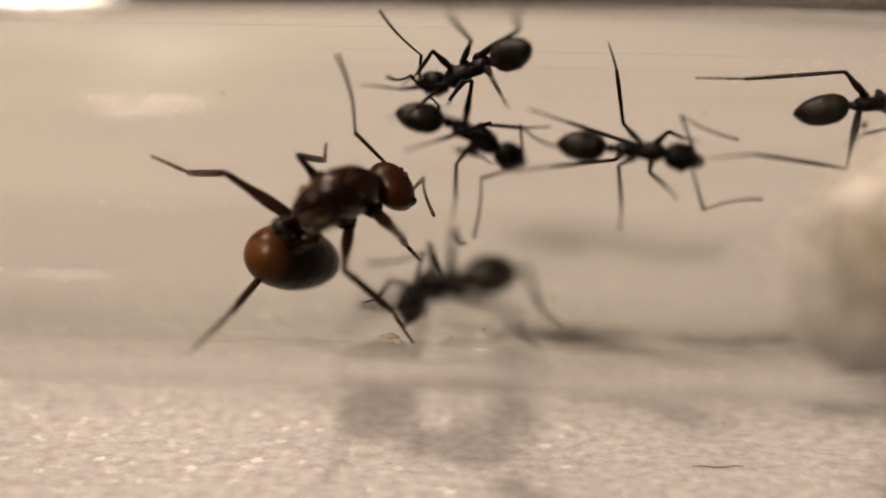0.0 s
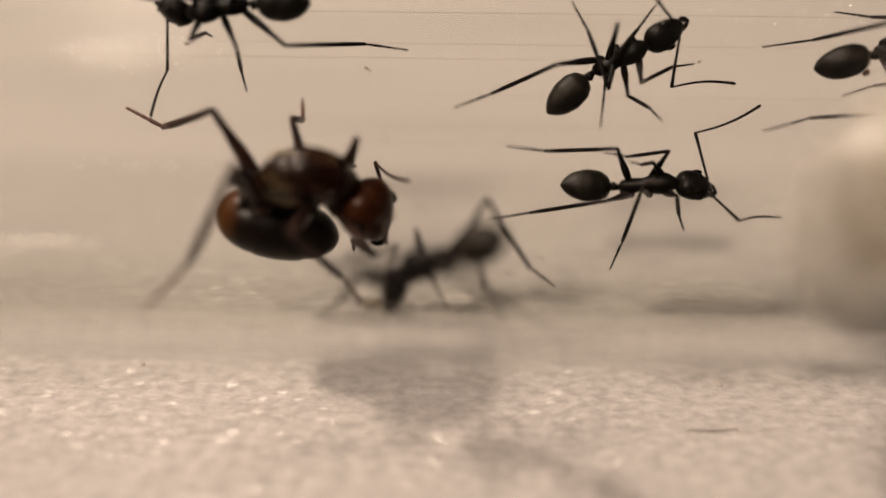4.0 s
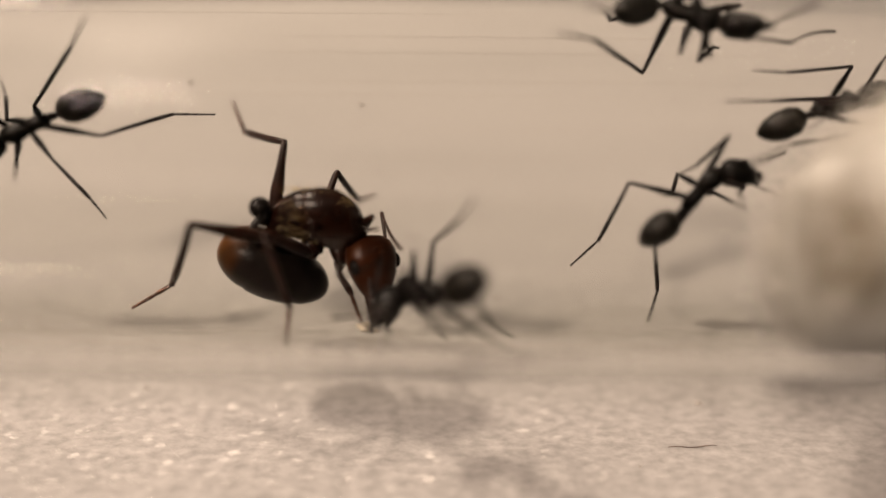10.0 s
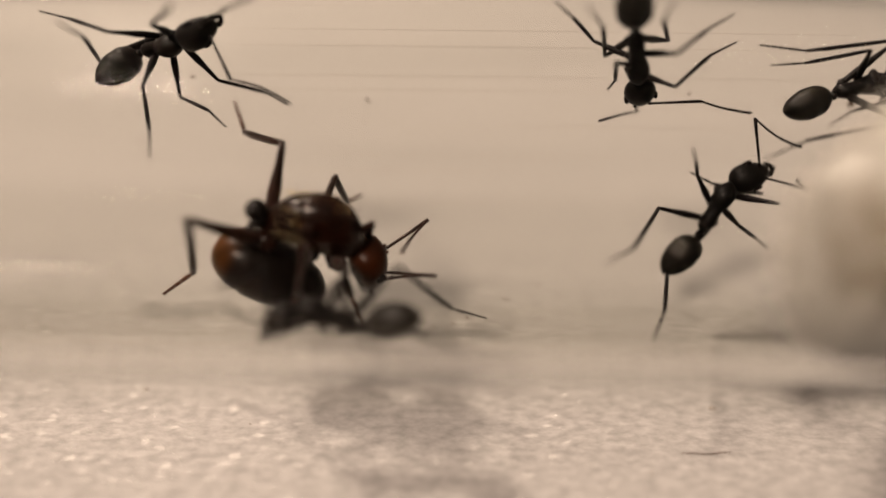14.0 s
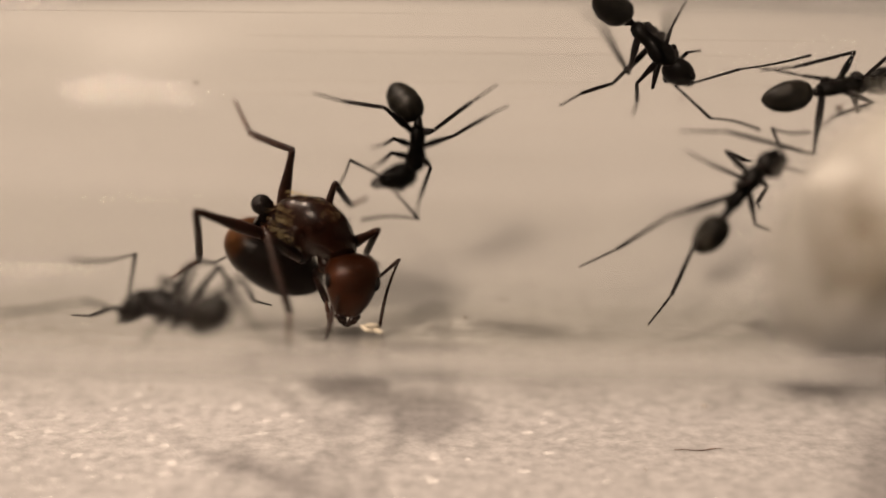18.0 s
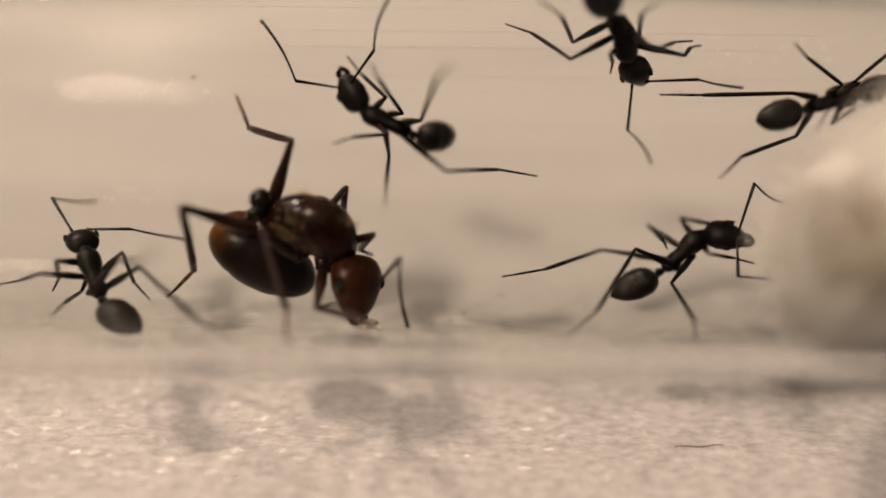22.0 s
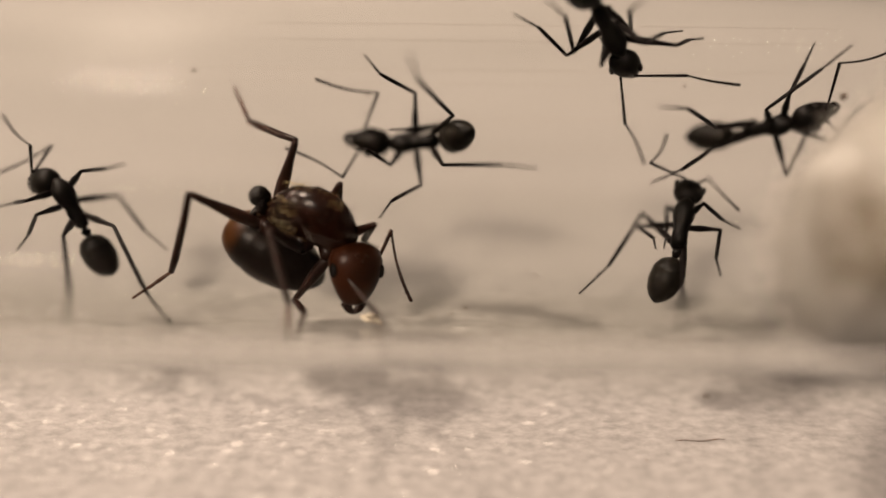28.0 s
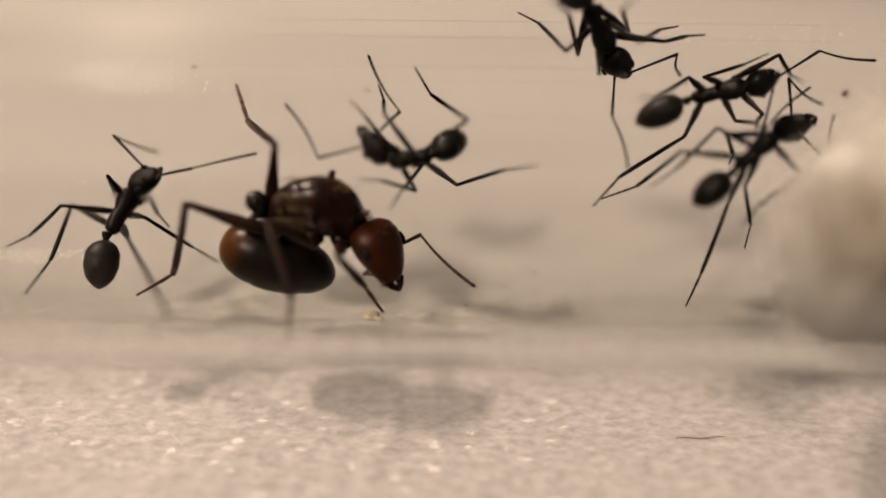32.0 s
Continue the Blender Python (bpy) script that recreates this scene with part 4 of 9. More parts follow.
    key(17, (-3.57, -1.12, 1.53), (-3.46, 0.45, 3.53), (-7.14, 1.51, 5.01), (-4.83, 1.62, 1.99), (0.00, -0.24, 0.97), (-2.66, 2.45, 1.74), (-3.69, 5.71, 3.85), (-9.25, 7.02, 7.94), (-4.50, -1.61, 1.93), (-5.68, -3.07, 1.64), (-11.29, 0.57, 0.98), (-2.65, 0.15, 4.92), (-4.32, 2.03, 6.12), (-5.93, 2.26, 7.47), (-5.66, 2.14, 1.92), (-5.29, -1.96, 4.37), (-8.94, -0.36, 6.23), (-1.87, -4.29, 2.72), (-4.11, 0.60, 2.16), (-0.88, -1.48, 4.02), (-3.76, -2.18, 2.08))
    key(18, (-3.65, -1.15, 1.55), (-3.53, 0.42, 3.55), (-7.20, 1.63, 4.95), (-5.03, 1.68, 1.82), (0.00, -0.24, 0.97), (-2.72, 2.69, 1.76), (-3.45, 5.63, 3.74), (-9.28, 7.01, 7.95), (-4.32, -1.59, 1.12), (-5.37, -4.09, 2.30), (-11.62, 2.07, 1.25), (-2.51, 0.32, 4.87), (-4.32, 2.05, 6.09), (-5.92, 2.28, 7.41), (-5.49, 2.11, 1.68), (-6.44, -1.00, 5.20), (-9.16, -0.34, 5.95), (-2.45, -1.12, 1.03), (-4.36, 0.52, 2.18), (-1.83, 1.57, 2.74), (-4.04, -2.27, 2.08))
    key(19, (-3.52, -1.15, 1.41), (-3.40, 0.43, 3.40), (-7.10, 1.34, 4.95), (-5.00, 1.34, 1.95), (0.00, -0.24, 0.97), (-2.62, 2.63, 1.63), (-4.32, 5.99, 4.27), (-9.22, 7.02, 7.93), (-4.36, -1.76, 1.26), (-5.32, -4.20, 2.33), (-11.53, 2.76, 1.58), (-2.46, 0.26, 4.75), (-4.39, 2.00, 6.05), (-5.98, 2.20, 7.42), (-5.48, 1.98, 1.56), (-6.35, -1.06, 5.18), (-9.22, -0.21, 6.02), (-2.04, -4.78, 3.02), (-3.95, -2.25, 1.31), (-1.19, -1.84, 4.12), (-4.79, 0.88, 1.19))
    key(20, (-3.47, -1.26, 1.32), (-3.34, 0.35, 3.30), (-6.83, 0.51, 5.47), (-4.81, 0.51, 2.47), (0.00, -0.24, 0.97), (-2.66, 2.48, 1.79), (-3.59, 4.60, 2.97), (-9.05, 6.70, 8.13), (-4.28, -1.82, 1.22), (-5.31, -4.34, 2.43), (-11.50, 0.57, 1.07), (-2.61, 0.00, 4.83), (-3.95, 1.56, 6.09), (-5.78, 1.89, 7.81), (-5.47, 1.87, 1.84), (-6.32, -1.39, 5.49), (-9.20, -1.15, 6.14), (-2.52, -1.73, 1.23), (-4.65, -0.36, 2.86), (-1.25, -1.59, 4.22), (-3.76, -3.35, 3.77))
    key(21, (-3.51, -1.23, 1.29), (-3.44, 0.36, 3.29), (-6.89, 0.55, 5.51), (-4.92, 0.57, 2.47), (0.00, -0.24, 0.97), (-3.04, 2.69, 2.11), (-3.82, 4.72, 2.75), (-9.09, 6.84, 7.95), (-3.33, -2.08, 1.63), (-5.21, -4.61, 2.65), (-11.18, 0.64, 1.02), (-2.80, -0.19, 4.76), (-3.71, 1.68, 5.88), (-5.86, 1.99, 7.84), (-5.52, 1.13, 1.08), (-6.32, -1.46, 5.47), (-9.25, -1.11, 6.23), (-2.46, -1.72, 1.23), (-4.13, 0.29, 2.23), (-1.24, -1.38, 4.22), (-3.82, -2.50, 2.14))
    key(22, (-3.16, -1.18, 1.30), (-3.56, 0.36, 3.32), (-6.98, 0.46, 5.60), (-4.97, 0.48, 2.53), (0.00, -0.24, 0.97), (-2.98, 2.86, 1.98), (-3.79, 4.46, 2.63), (-8.92, 6.30, 8.16), (-2.40, -5.63, 3.74), (-5.28, -4.46, 2.53), (-11.18, 0.49, 1.17), (-2.64, 0.00, 4.64), (-3.79, 1.59, 5.92), (-5.70, 1.45, 7.93), (-4.54, -2.47, 2.86), (-6.44, -1.51, 5.54), (-9.27, -1.24, 6.39), (-1.28, -1.72, 1.24), (-4.74, -1.03, 1.77), (-1.54, -1.49, 4.47), (-3.56, -3.37, 3.69))
    key(23, (-2.96, -1.16, 1.28), (-3.37, 0.36, 3.29), (-6.87, 0.49, 5.43), (-4.80, 0.53, 2.44), (0.00, -0.24, 0.97), (-2.94, 2.73, 2.16), (-3.82, 4.41, 2.54), (-9.04, 6.66, 8.05), (-3.47, -2.09, 1.38), (-5.45, -3.57, 2.35), (-11.32, 0.80, 0.98), (-2.75, -0.23, 4.73), (-3.93, 1.74, 5.99), (-5.80, 1.83, 7.77), (-5.40, 1.31, 1.18), (-6.73, 0.47, 1.31), (-9.34, -0.68, 6.26), (-2.20, -1.90, 1.34), (-4.52, -0.83, 1.52), (-1.58, -1.62, 4.51), (-3.76, -3.43, 3.31))
    key(24, (-2.34, -1.03, 1.50), (-3.19, 0.42, 3.45), (-6.81, 0.43, 5.39), (-4.80, 0.52, 2.44), (0.00, -0.24, 0.97), (-2.86, 2.87, 2.58), (-3.84, 4.46, 3.30), (-9.11, 6.67, 8.10), (-3.05, -1.09, 1.02), (-5.34, -4.46, 2.52), (-12.49, 0.21, 0.96), (-2.74, -0.34, 4.82), (-3.78, 1.08, 6.07), (-5.81, 1.88, 7.74), (-5.09, 2.08, 2.11), (-6.49, -1.35, 5.37), (-9.49, -0.22, 5.93), (-2.06, -1.11, 2.29), (-3.38, 0.51, 0.94), (-1.73, 2.12, 2.28), (-2.74, -2.22, 1.48))
    key(25, (-2.49, -1.04, 1.47), (-2.98, 0.46, 3.48), (-6.67, 0.41, 5.30), (-4.57, 0.52, 2.42), (0.00, -0.24, 0.97), (-2.76, 2.71, 2.28), (-3.82, 4.60, 3.14), (-9.11, 6.67, 8.08), (-2.68, -5.56, 3.70), (-5.35, -4.27, 2.38), (-12.51, 0.19, 0.95), (-2.50, -0.19, 4.90), (-3.82, 1.44, 6.15), (-5.73, 1.95, 7.65), (-4.19, -2.03, 4.47), (-6.37, -1.23, 5.35), (-9.33, -0.24, 5.81), (-1.97, -5.33, 3.46), (-3.23, -1.60, 1.42), (-1.00, -2.28, 3.97), (-3.55, -2.75, 4.44))
    key(27.5, (-3.86, -0.86, 1.15), (-3.61, 1.02, 3.12), (-7.10, 1.36, 5.01), (-4.97, 0.83, 2.46), (0.00, -0.24, 0.97), (-2.86, 2.81, 2.47), (-3.42, 3.57, 2.32), (-9.17, 7.06, 7.98), (-5.04, -1.73, 1.16), (-5.88, -2.18, 1.28), (-12.59, 0.15, 0.94), (-3.05, 0.33, 4.48), (-4.04, 2.03, 5.71), (-5.74, 2.39, 7.36), (-3.56, -1.89, 3.33), (-5.37, -1.75, 4.17), (-9.58, 0.26, 5.93), (-2.78, 0.02, 1.33), (-2.89, 0.56, 0.94), (-1.63, -1.30, 4.07), (-3.34, -1.91, 1.42))
    key(28, (-3.44, -0.76, 1.37), (-3.50, 0.79, 3.38), (-7.25, 1.51, 4.92), (-5.05, 1.24, 2.13), (0.00, -0.24, 0.97), (-2.85, 3.15, 1.84), (-3.87, 4.28, 2.39), (-9.22, 7.06, 7.99), (-5.16, -3.65, 1.96), (-5.39, -4.13, 2.28), (-12.55, 0.15, 0.94), (-2.65, 0.37, 4.60), (-4.05, 1.56, 5.80), (-5.78, 2.41, 7.28), (-5.98, 0.06, 0.99), (-6.41, -0.93, 5.06), (-9.53, 0.29, 5.92), (-1.26, -0.05, 1.09), (-1.87, -5.53, 4.06), (-2.17, 2.08, 3.37), (-2.38, -2.74, 2.48))
    key(29, (-2.22, -0.75, 1.95), (-3.20, 0.61, 3.87), (-7.12, 1.23, 4.91), (-4.67, 1.21, 2.14), (0.00, -0.24, 0.97), (-2.71, 2.87, 2.58), (-4.11, 4.72, 3.60), (-9.17, 6.89, 8.01), (-4.12, -2.61, 1.44), (-5.39, -4.28, 2.39), (-12.45, 0.17, 0.94), (-2.79, -0.29, 4.89), (-4.15, 1.18, 6.16), (-5.97, 2.06, 7.42), (-4.82, 1.23, 1.12), (-6.47, -1.09, 5.16), (-9.38, 0.14, 5.89), (-1.62, 1.06, 2.89), (-1.88, -2.98, 1.60), (-1.87, -0.51, 5.72), (-1.89, 0.21, 0.97))
    key(30, (-1.90, -0.40, 2.43), (-3.12, 0.82, 4.31), (-7.06, 0.26, 5.31), (-4.51, 0.55, 2.48), (0.00, -0.24, 0.97), (-2.15, -0.13, 0.94), (-4.57, 4.53, 4.42), (-8.88, 5.98, 8.32), (-2.83, -1.39, 1.08), (-5.38, -4.24, 2.35), (-12.41, 0.05, 1.05), (-2.61, 2.98, 5.88), (-4.00, 0.68, 6.41), (-5.98, 0.96, 7.80), (-3.62, -1.90, 4.89), (-6.38, -1.42, 5.54), (-9.42, -0.38, 6.03), (-1.39, -3.39, 5.90), (-0.94, 1.06, 1.02), (-2.75, -0.44, 5.95), (-1.02, -1.96, 2.23))
    key(31, (-1.90, -0.47, 2.37), (-2.99, 0.79, 4.29), (-6.94, 0.24, 5.28), (-4.17, 0.66, 2.57), (0.00, -0.24, 0.97), (-2.52, 1.11, 1.03), (-4.55, 4.55, 4.47), (-8.92, 6.16, 8.25), (-2.32, -1.22, 1.08), (-5.36, -4.12, 2.27), (-12.46, 0.35, 0.95), (-2.67, 3.05, 6.03), (-4.14, 0.72, 6.53), (-5.96, 1.16, 7.80), (-3.63, -2.03, 4.68), (-6.30, -1.38, 5.53), (-9.38, -0.24, 5.86), (-0.94, -0.14, 3.27), (2.17, -1.04, 1.02), (-2.37, 2.58, 4.33), (-0.55, 0.34, 2.12))
    key(32, (-1.80, -0.44, 2.35), (-3.11, 0.79, 4.18), (-7.05, 0.23, 5.18), (-4.29, 0.63, 2.58), (0.00, -0.24, 0.97), (-3.01, 3.15, 3.30), (-4.58, 4.71, 4.32), (-8.80, 5.79, 8.36), (-2.35, -1.00, 1.01), (-5.37, -4.23, 2.35), (-12.37, 0.14, 0.96), (-2.83, -0.22, 5.29), (-4.23, 0.92, 6.46), (-6.22, 0.61, 7.71), (-3.80, -2.07, 4.49), (-6.37, -1.36, 5.48), (-9.37, -0.71, 5.88), (-2.19, -1.69, 2.90), (1.22, -0.46, 2.08), (-3.26, 1.08, 1.58), (-0.96, 1.63, 3.27))
    act(walkers["Q"], keys)
    keys.clear()

    key(0, (-2.03, -2.77, 3.25), (-1.51, -3.00, 4.80), (0.02, -4.23, 5.95), (1.67, -2.91, 5.53), (0.00, 0.05, 1.00), (-1.64, -3.71, 2.02), (-3.89, -0.22, 2.22), (2.87, -2.95, 2.16), (-0.65, 0.30, 2.98), (0.09, 0.22, 4.91), (3.80, -2.43, 2.70), (-1.30, -5.52, 4.94), (-2.57, -2.62, 4.83), (1.40, -6.38, 6.23), (-1.25, -1.53, 5.84), (-0.36, -2.82, 7.15), (1.90, -5.29, 7.02), (-3.54, -3.20, 4.15), (-3.27, -3.20, 5.89), (-3.78, -3.53, 4.41), (-2.13, -2.12, 5.21))
    key(1, (-3.16, -3.23, 3.64), (-2.01, -3.07, 4.83), (-0.00, -3.75, 5.65), (1.87, -2.39, 5.33), (0.00, 0.05, 1.00), (-5.71, -2.89, 1.63), (-1.71, -4.15, 2.66), (2.40, -3.18, 2.32), (0.08, -1.88, 1.20), (2.14, -3.24, 1.74), (4.22, 0.24, 0.94), (-3.46, -3.04, 4.25), (-1.22, -5.54, 6.16), (0.68, -6.07, 6.70), (-1.65, -1.25, 5.47), (-0.59, -1.72, 5.91), (0.49, -2.24, 6.44), (-4.51, -3.15, 4.09), (-4.24, -3.15, 5.84), (-4.42, -3.83, 4.40), (-3.42, -1.96, 5.18))
    key(2, (-3.03, -3.44, 3.27), (-2.19, -2.56, 4.39), (-0.37, -3.49, 5.39), (1.24, -4.72, 6.92), (0.00, 0.05, 1.00), (-6.63, -2.96, 2.21), (-1.95, -3.62, 2.24), (1.84, -2.61, 2.05), (-2.08, 0.11, 4.93), (-0.14, 0.16, 5.45), (4.24, 1.13, 2.92), (-3.57, -2.34, 3.67), (-1.09, -5.32, 5.52), (0.50, -5.63, 6.48), (-2.24, -3.15, 6.05), (-0.64, -3.40, 6.64), (2.12, -2.95, 5.97), (-4.59, -3.45, 3.55), (-4.32, -3.45, 5.29), (-4.43, -4.18, 3.85), (-3.66, -2.22, 4.62))
    key(3, (-2.69, -2.22, 2.57), (-1.98, -2.58, 4.02), (-0.33, -3.66, 5.17), (1.13, -5.09, 6.68), (0.00, 0.05, 1.00), (-5.52, -0.70, 1.31), (-1.46, -2.94, 2.34), (1.82, -1.64, 2.83), (-3.44, -0.36, 4.43), (-0.79, -3.99, 6.97), (3.48, 2.65, 1.74), (-3.43, -2.31, 3.54), (-1.23, -5.46, 5.17), (0.54, -5.66, 6.39), (-2.26, -3.41, 5.53), (-0.51, -0.87, 4.82), (1.12, -0.99, 5.14), (-4.21, -3.24, 3.40), (-3.94, -3.24, 5.14), (-4.17, -3.90, 3.69), (-3.16, -2.03, 4.47))
    key(3.5, (-2.50, -2.98, 2.51), (-1.73, -2.43, 3.78), (-0.18, -3.14, 4.63), (1.13, -4.09, 5.80), (0.00, 0.05, 1.00), (-4.56, -2.82, 1.53), (-1.63, -1.39, 1.08), (3.61, -3.57, 1.91), (0.08, -1.88, 1.20), (2.14, -3.24, 1.74), (4.22, 0.24, 0.94), (-3.06, -3.62, 4.47), (-2.04, -4.09, 5.00), (-0.97, -4.52, 5.63), (-1.58, -0.60, 4.32), (-0.57, -1.07, 4.85), (0.46, -1.59, 5.48), (-3.90, -3.28, 3.05), (-3.64, -3.28, 4.80), (-3.88, -3.92, 3.34), (-2.84, -2.06, 4.12))
    key(5.5, (-0.47, -2.57, 1.83), (0.02, -2.57, 3.19), (0.84, -3.25, 4.74), (1.73, -4.35, 6.09), (0.00, 0.05, 1.00), (-4.56, -2.82, 1.53), (0.52, -3.74, 2.01), (3.58, -5.37, 3.42), (0.08, -1.88, 1.20), (2.14, -3.24, 1.74), (4.22, 0.24, 0.94), (-1.77, -3.20, 3.46), (-1.21, -3.66, 4.47), (-0.64, -4.07, 5.57), (0.49, -0.73, 3.33), (1.05, -1.19, 4.34), (1.57, -1.66, 5.45), (-1.87, -2.87, 2.37), (-1.61, -2.87, 4.12), (-2.21, -3.15, 2.46), (-0.69, -1.63, 3.26))
    key(6, (0.04, -1.84, 2.44), (0.42, -2.46, 3.93), (1.21, -3.71, 5.67), (1.55, -5.57, 7.38), (0.00, 0.05, 1.00), (-1.86, 0.19, 1.66), (0.50, -4.18, 2.31), (4.12, -3.25, 1.73), (0.43, -4.70, 2.73), (2.14, -3.24, 1.74), (2.26, -2.12, 2.49), (-0.94, -1.69, 4.40), (-0.95, -3.37, 5.36), (2.33, -6.03, 6.16), (1.07, -1.31, 2.75), (1.95, -1.68, 5.28), (1.37, -6.17, 6.14), (-1.46, -2.51, 3.25), (-1.20, -2.51, 5.00), (-1.87, -2.50, 3.39), (0.05, -1.45, 4.21))
    key(7, (0.60, -1.77, 2.54), (0.61, -2.49, 4.04), (1.26, -3.79, 5.79), (1.60, -5.76, 7.38), (0.00, 0.05, 1.00), (-0.96, 1.96, 3.25), (0.47, -4.50, 2.56), (3.59, -5.29, 3.32), (0.46, -4.79, 3.00), (2.61, -5.34, 4.08), (3.88, -3.79, 2.04), (-0.35, -1.40, 3.75), (-0.86, -3.11, 5.45), (-0.52, -3.83, 6.49), (1.29, -1.44, 2.81), (2.55, -1.55, 4.04), (2.17, -5.83, 6.88), (-0.80, -2.34, 3.36), (-0.54, -2.34, 5.11), (-1.22, -2.14, 3.48), (0.84, -1.40, 4.31))
    key(8, (-0.13, -1.94, 2.40), (0.17, -2.41, 3.96), (1.11, -3.83, 5.48), (1.46, -5.70, 7.16), (0.00, 0.05, 1.00), (-1.59, -2.99, 1.61), (-1.75, -0.95, 3.89), (3.47, -4.87, 2.89), (0.47, -4.85, 2.87), (0.92, -0.67, 4.72), (3.73, -3.22, 1.72), (-0.88, -4.55, 4.60), (-0.72, -3.72, 6.27), (-0.59, -4.19, 6.28), (0.85, -1.44, 2.54), (0.48, -4.07, 6.36), (2.01, -6.02, 6.15), (-1.63, -2.48, 3.14), (-1.37, -2.48, 4.88), (-2.02, -2.50, 3.31), (-0.09, -1.48, 4.13))
    key(9, (-1.34, -3.40, 3.42), (-0.65, -1.89, 3.51), (0.70, -3.34, 4.63), (1.58, -5.15, 6.16), (0.00, 0.05, 1.00), (-1.39, -4.57, 3.01), (0.36, -4.92, 2.94), (4.87, -2.83, 1.74), (-1.69, 0.52, 3.16), (0.25, 1.77, 1.50), (1.56, 0.09, 3.46), (-1.58, -1.16, 2.48), (0.21, -1.15, 2.53), (1.83, -5.15, 5.73), (-0.92, -2.14, 5.22), (0.07, -0.49, 4.55), (0.64, -4.33, 6.64), (-2.81, -3.80, 3.91), (-2.55, -3.80, 5.65), (-3.09, -4.09, 4.14), (-1.43, -2.69, 4.94))
    key(10, (-2.29, -3.49, 3.09), (-1.44, -2.16, 3.61), (0.10, -3.59, 4.48), (1.44, -4.93, 6.15), (0.00, 0.05, 1.00), (-1.67, -5.13, 3.55), (0.34, -2.68, 1.47), (2.59, -4.37, 2.46), (-1.00, 0.10, 3.06), (1.19, -3.17, 7.95), (2.92, -2.32, 1.33), (-1.92, -2.19, 1.75), (-0.04, -5.11, 4.37), (-0.86, -4.58, 5.49), (-0.86, -2.39, 5.44), (-0.16, -1.05, 5.10), (1.08, -5.35, 5.56), (-3.70, -3.70, 3.48), (-3.44, -3.70, 5.22), (-3.75, -4.29, 3.76), (-2.58, -2.50, 4.54))
    key(11, (-3.55, -4.15, 3.44), (-2.42, -3.33, 4.31), (-0.34, -2.85, 3.50), (1.21, -3.80, 4.78), (0.00, 0.05, 1.00), (-4.03, -3.16, 1.69), (0.36, -2.88, 1.56), (2.39, -1.16, 1.04), (-1.84, 0.11, 1.16), (1.65, 0.28, 3.89), (2.28, -1.19, 2.00), (-3.19, -5.05, 4.44), (-0.65, -5.37, 4.24), (0.91, -5.21, 4.48), (-1.57, -1.19, 4.34), (-0.99, -1.93, 5.49), (-0.57, -3.68, 6.02), (-6.23, -5.87, 4.35), (-4.91, -3.74, 5.11), (-3.65, -5.76, 5.16), (-4.46, -2.51, 4.42))
    key(12, (-4.38, -3.93, 3.32), (-3.17, -3.37, 4.27), (-1.11, -3.33, 3.29), (0.50, -4.05, 4.66), (0.00, 0.05, 1.00), (-3.77, -4.17, 2.31), (-3.43, -3.33, 1.77), (2.27, -1.06, 1.02), (-2.05, -0.11, 1.23), (-1.23, -5.50, 6.06), (2.02, -1.20, 1.78), (-2.67, -4.59, 5.55), (-2.35, -5.53, 4.67), (0.51, -5.11, 4.34), (-1.99, -1.47, 4.40), (-1.46, -1.84, 5.08), (-0.85, -3.51, 5.89), (-7.41, -6.22, 4.67), (-5.74, -3.58, 5.25), (-4.89, -5.36, 5.12), (-5.35, -2.34, 4.55))
    key(13, (-4.87, -3.54, 3.28), (-3.48, -3.55, 4.14), (-1.67, -2.89, 2.93), (-0.10, -3.49, 4.25), (0.00, 0.05, 1.00), (-5.67, -3.82, 2.06), (-3.14, -5.38, 3.76), (1.81, -5.92, 4.15), (0.08, -1.88, 1.20), (2.14, -3.24, 1.74), (1.83, -0.83, 1.42), (-3.99, -5.17, 4.76), (-3.49, -2.03, 2.01), (-0.32, -1.35, 1.91), (-3.80, -1.93, 4.94), (-3.00, -1.49, 4.10), (-1.13, -3.11, 5.49), (-8.70, -2.51, 1.70), (-6.08, -3.54, 5.33), (-6.51, -3.00, 3.20), (-5.73, -2.30, 4.57))
    key(14, (-6.35, -3.20, 2.46), (-5.15, -3.23, 3.57), (-2.96, -3.36, 2.98), (-0.77, -3.88, 3.89), (0.00, 0.05, 1.00), (-6.69, -3.10, 1.66), (-3.54, -5.04, 3.82), (0.60, -6.01, 4.32), (-3.19, -1.70, 1.39), (-2.81, 0.27, 1.77), (1.65, -0.33, 0.95), (-5.38, -5.24, 4.02), (-5.22, -1.69, 3.22), (-1.69, -1.82, 1.56), (-3.50, -2.89, 4.62), (-3.20, -2.10, 4.70), (-1.60, -2.47, 4.86), (-9.47, -5.35, 5.00), (-7.51, -3.66, 4.75), (-6.93, -4.57, 4.53), (-6.83, -2.43, 4.06))
    key(14.5, (-6.10, -3.38, 2.45), (-4.63, -3.20, 3.91), (-2.89, -2.82, 2.76), (-0.68, -3.34, 3.45), (0.00, 0.05, 1.00), (-6.45, -4.23, 2.35), (-3.32, -4.94, 3.21), (0.49, -3.64, 1.95), (0.08, -1.88, 1.20), (2.14, -3.24, 1.74), (1.65, -0.31, 0.95), (-3.96, -4.72, 4.82), (-2.95, -4.50, 4.13), (-1.86, -4.21, 3.45), (-4.78, -1.47, 4.66), (-3.77, -1.25, 3.96), (-1.64, -2.42, 4.90), (-9.48, -3.20, 1.82), (-7.23, -3.68, 4.74), (-7.24, -4.19, 2.67), (-6.62, -2.43, 4.03))
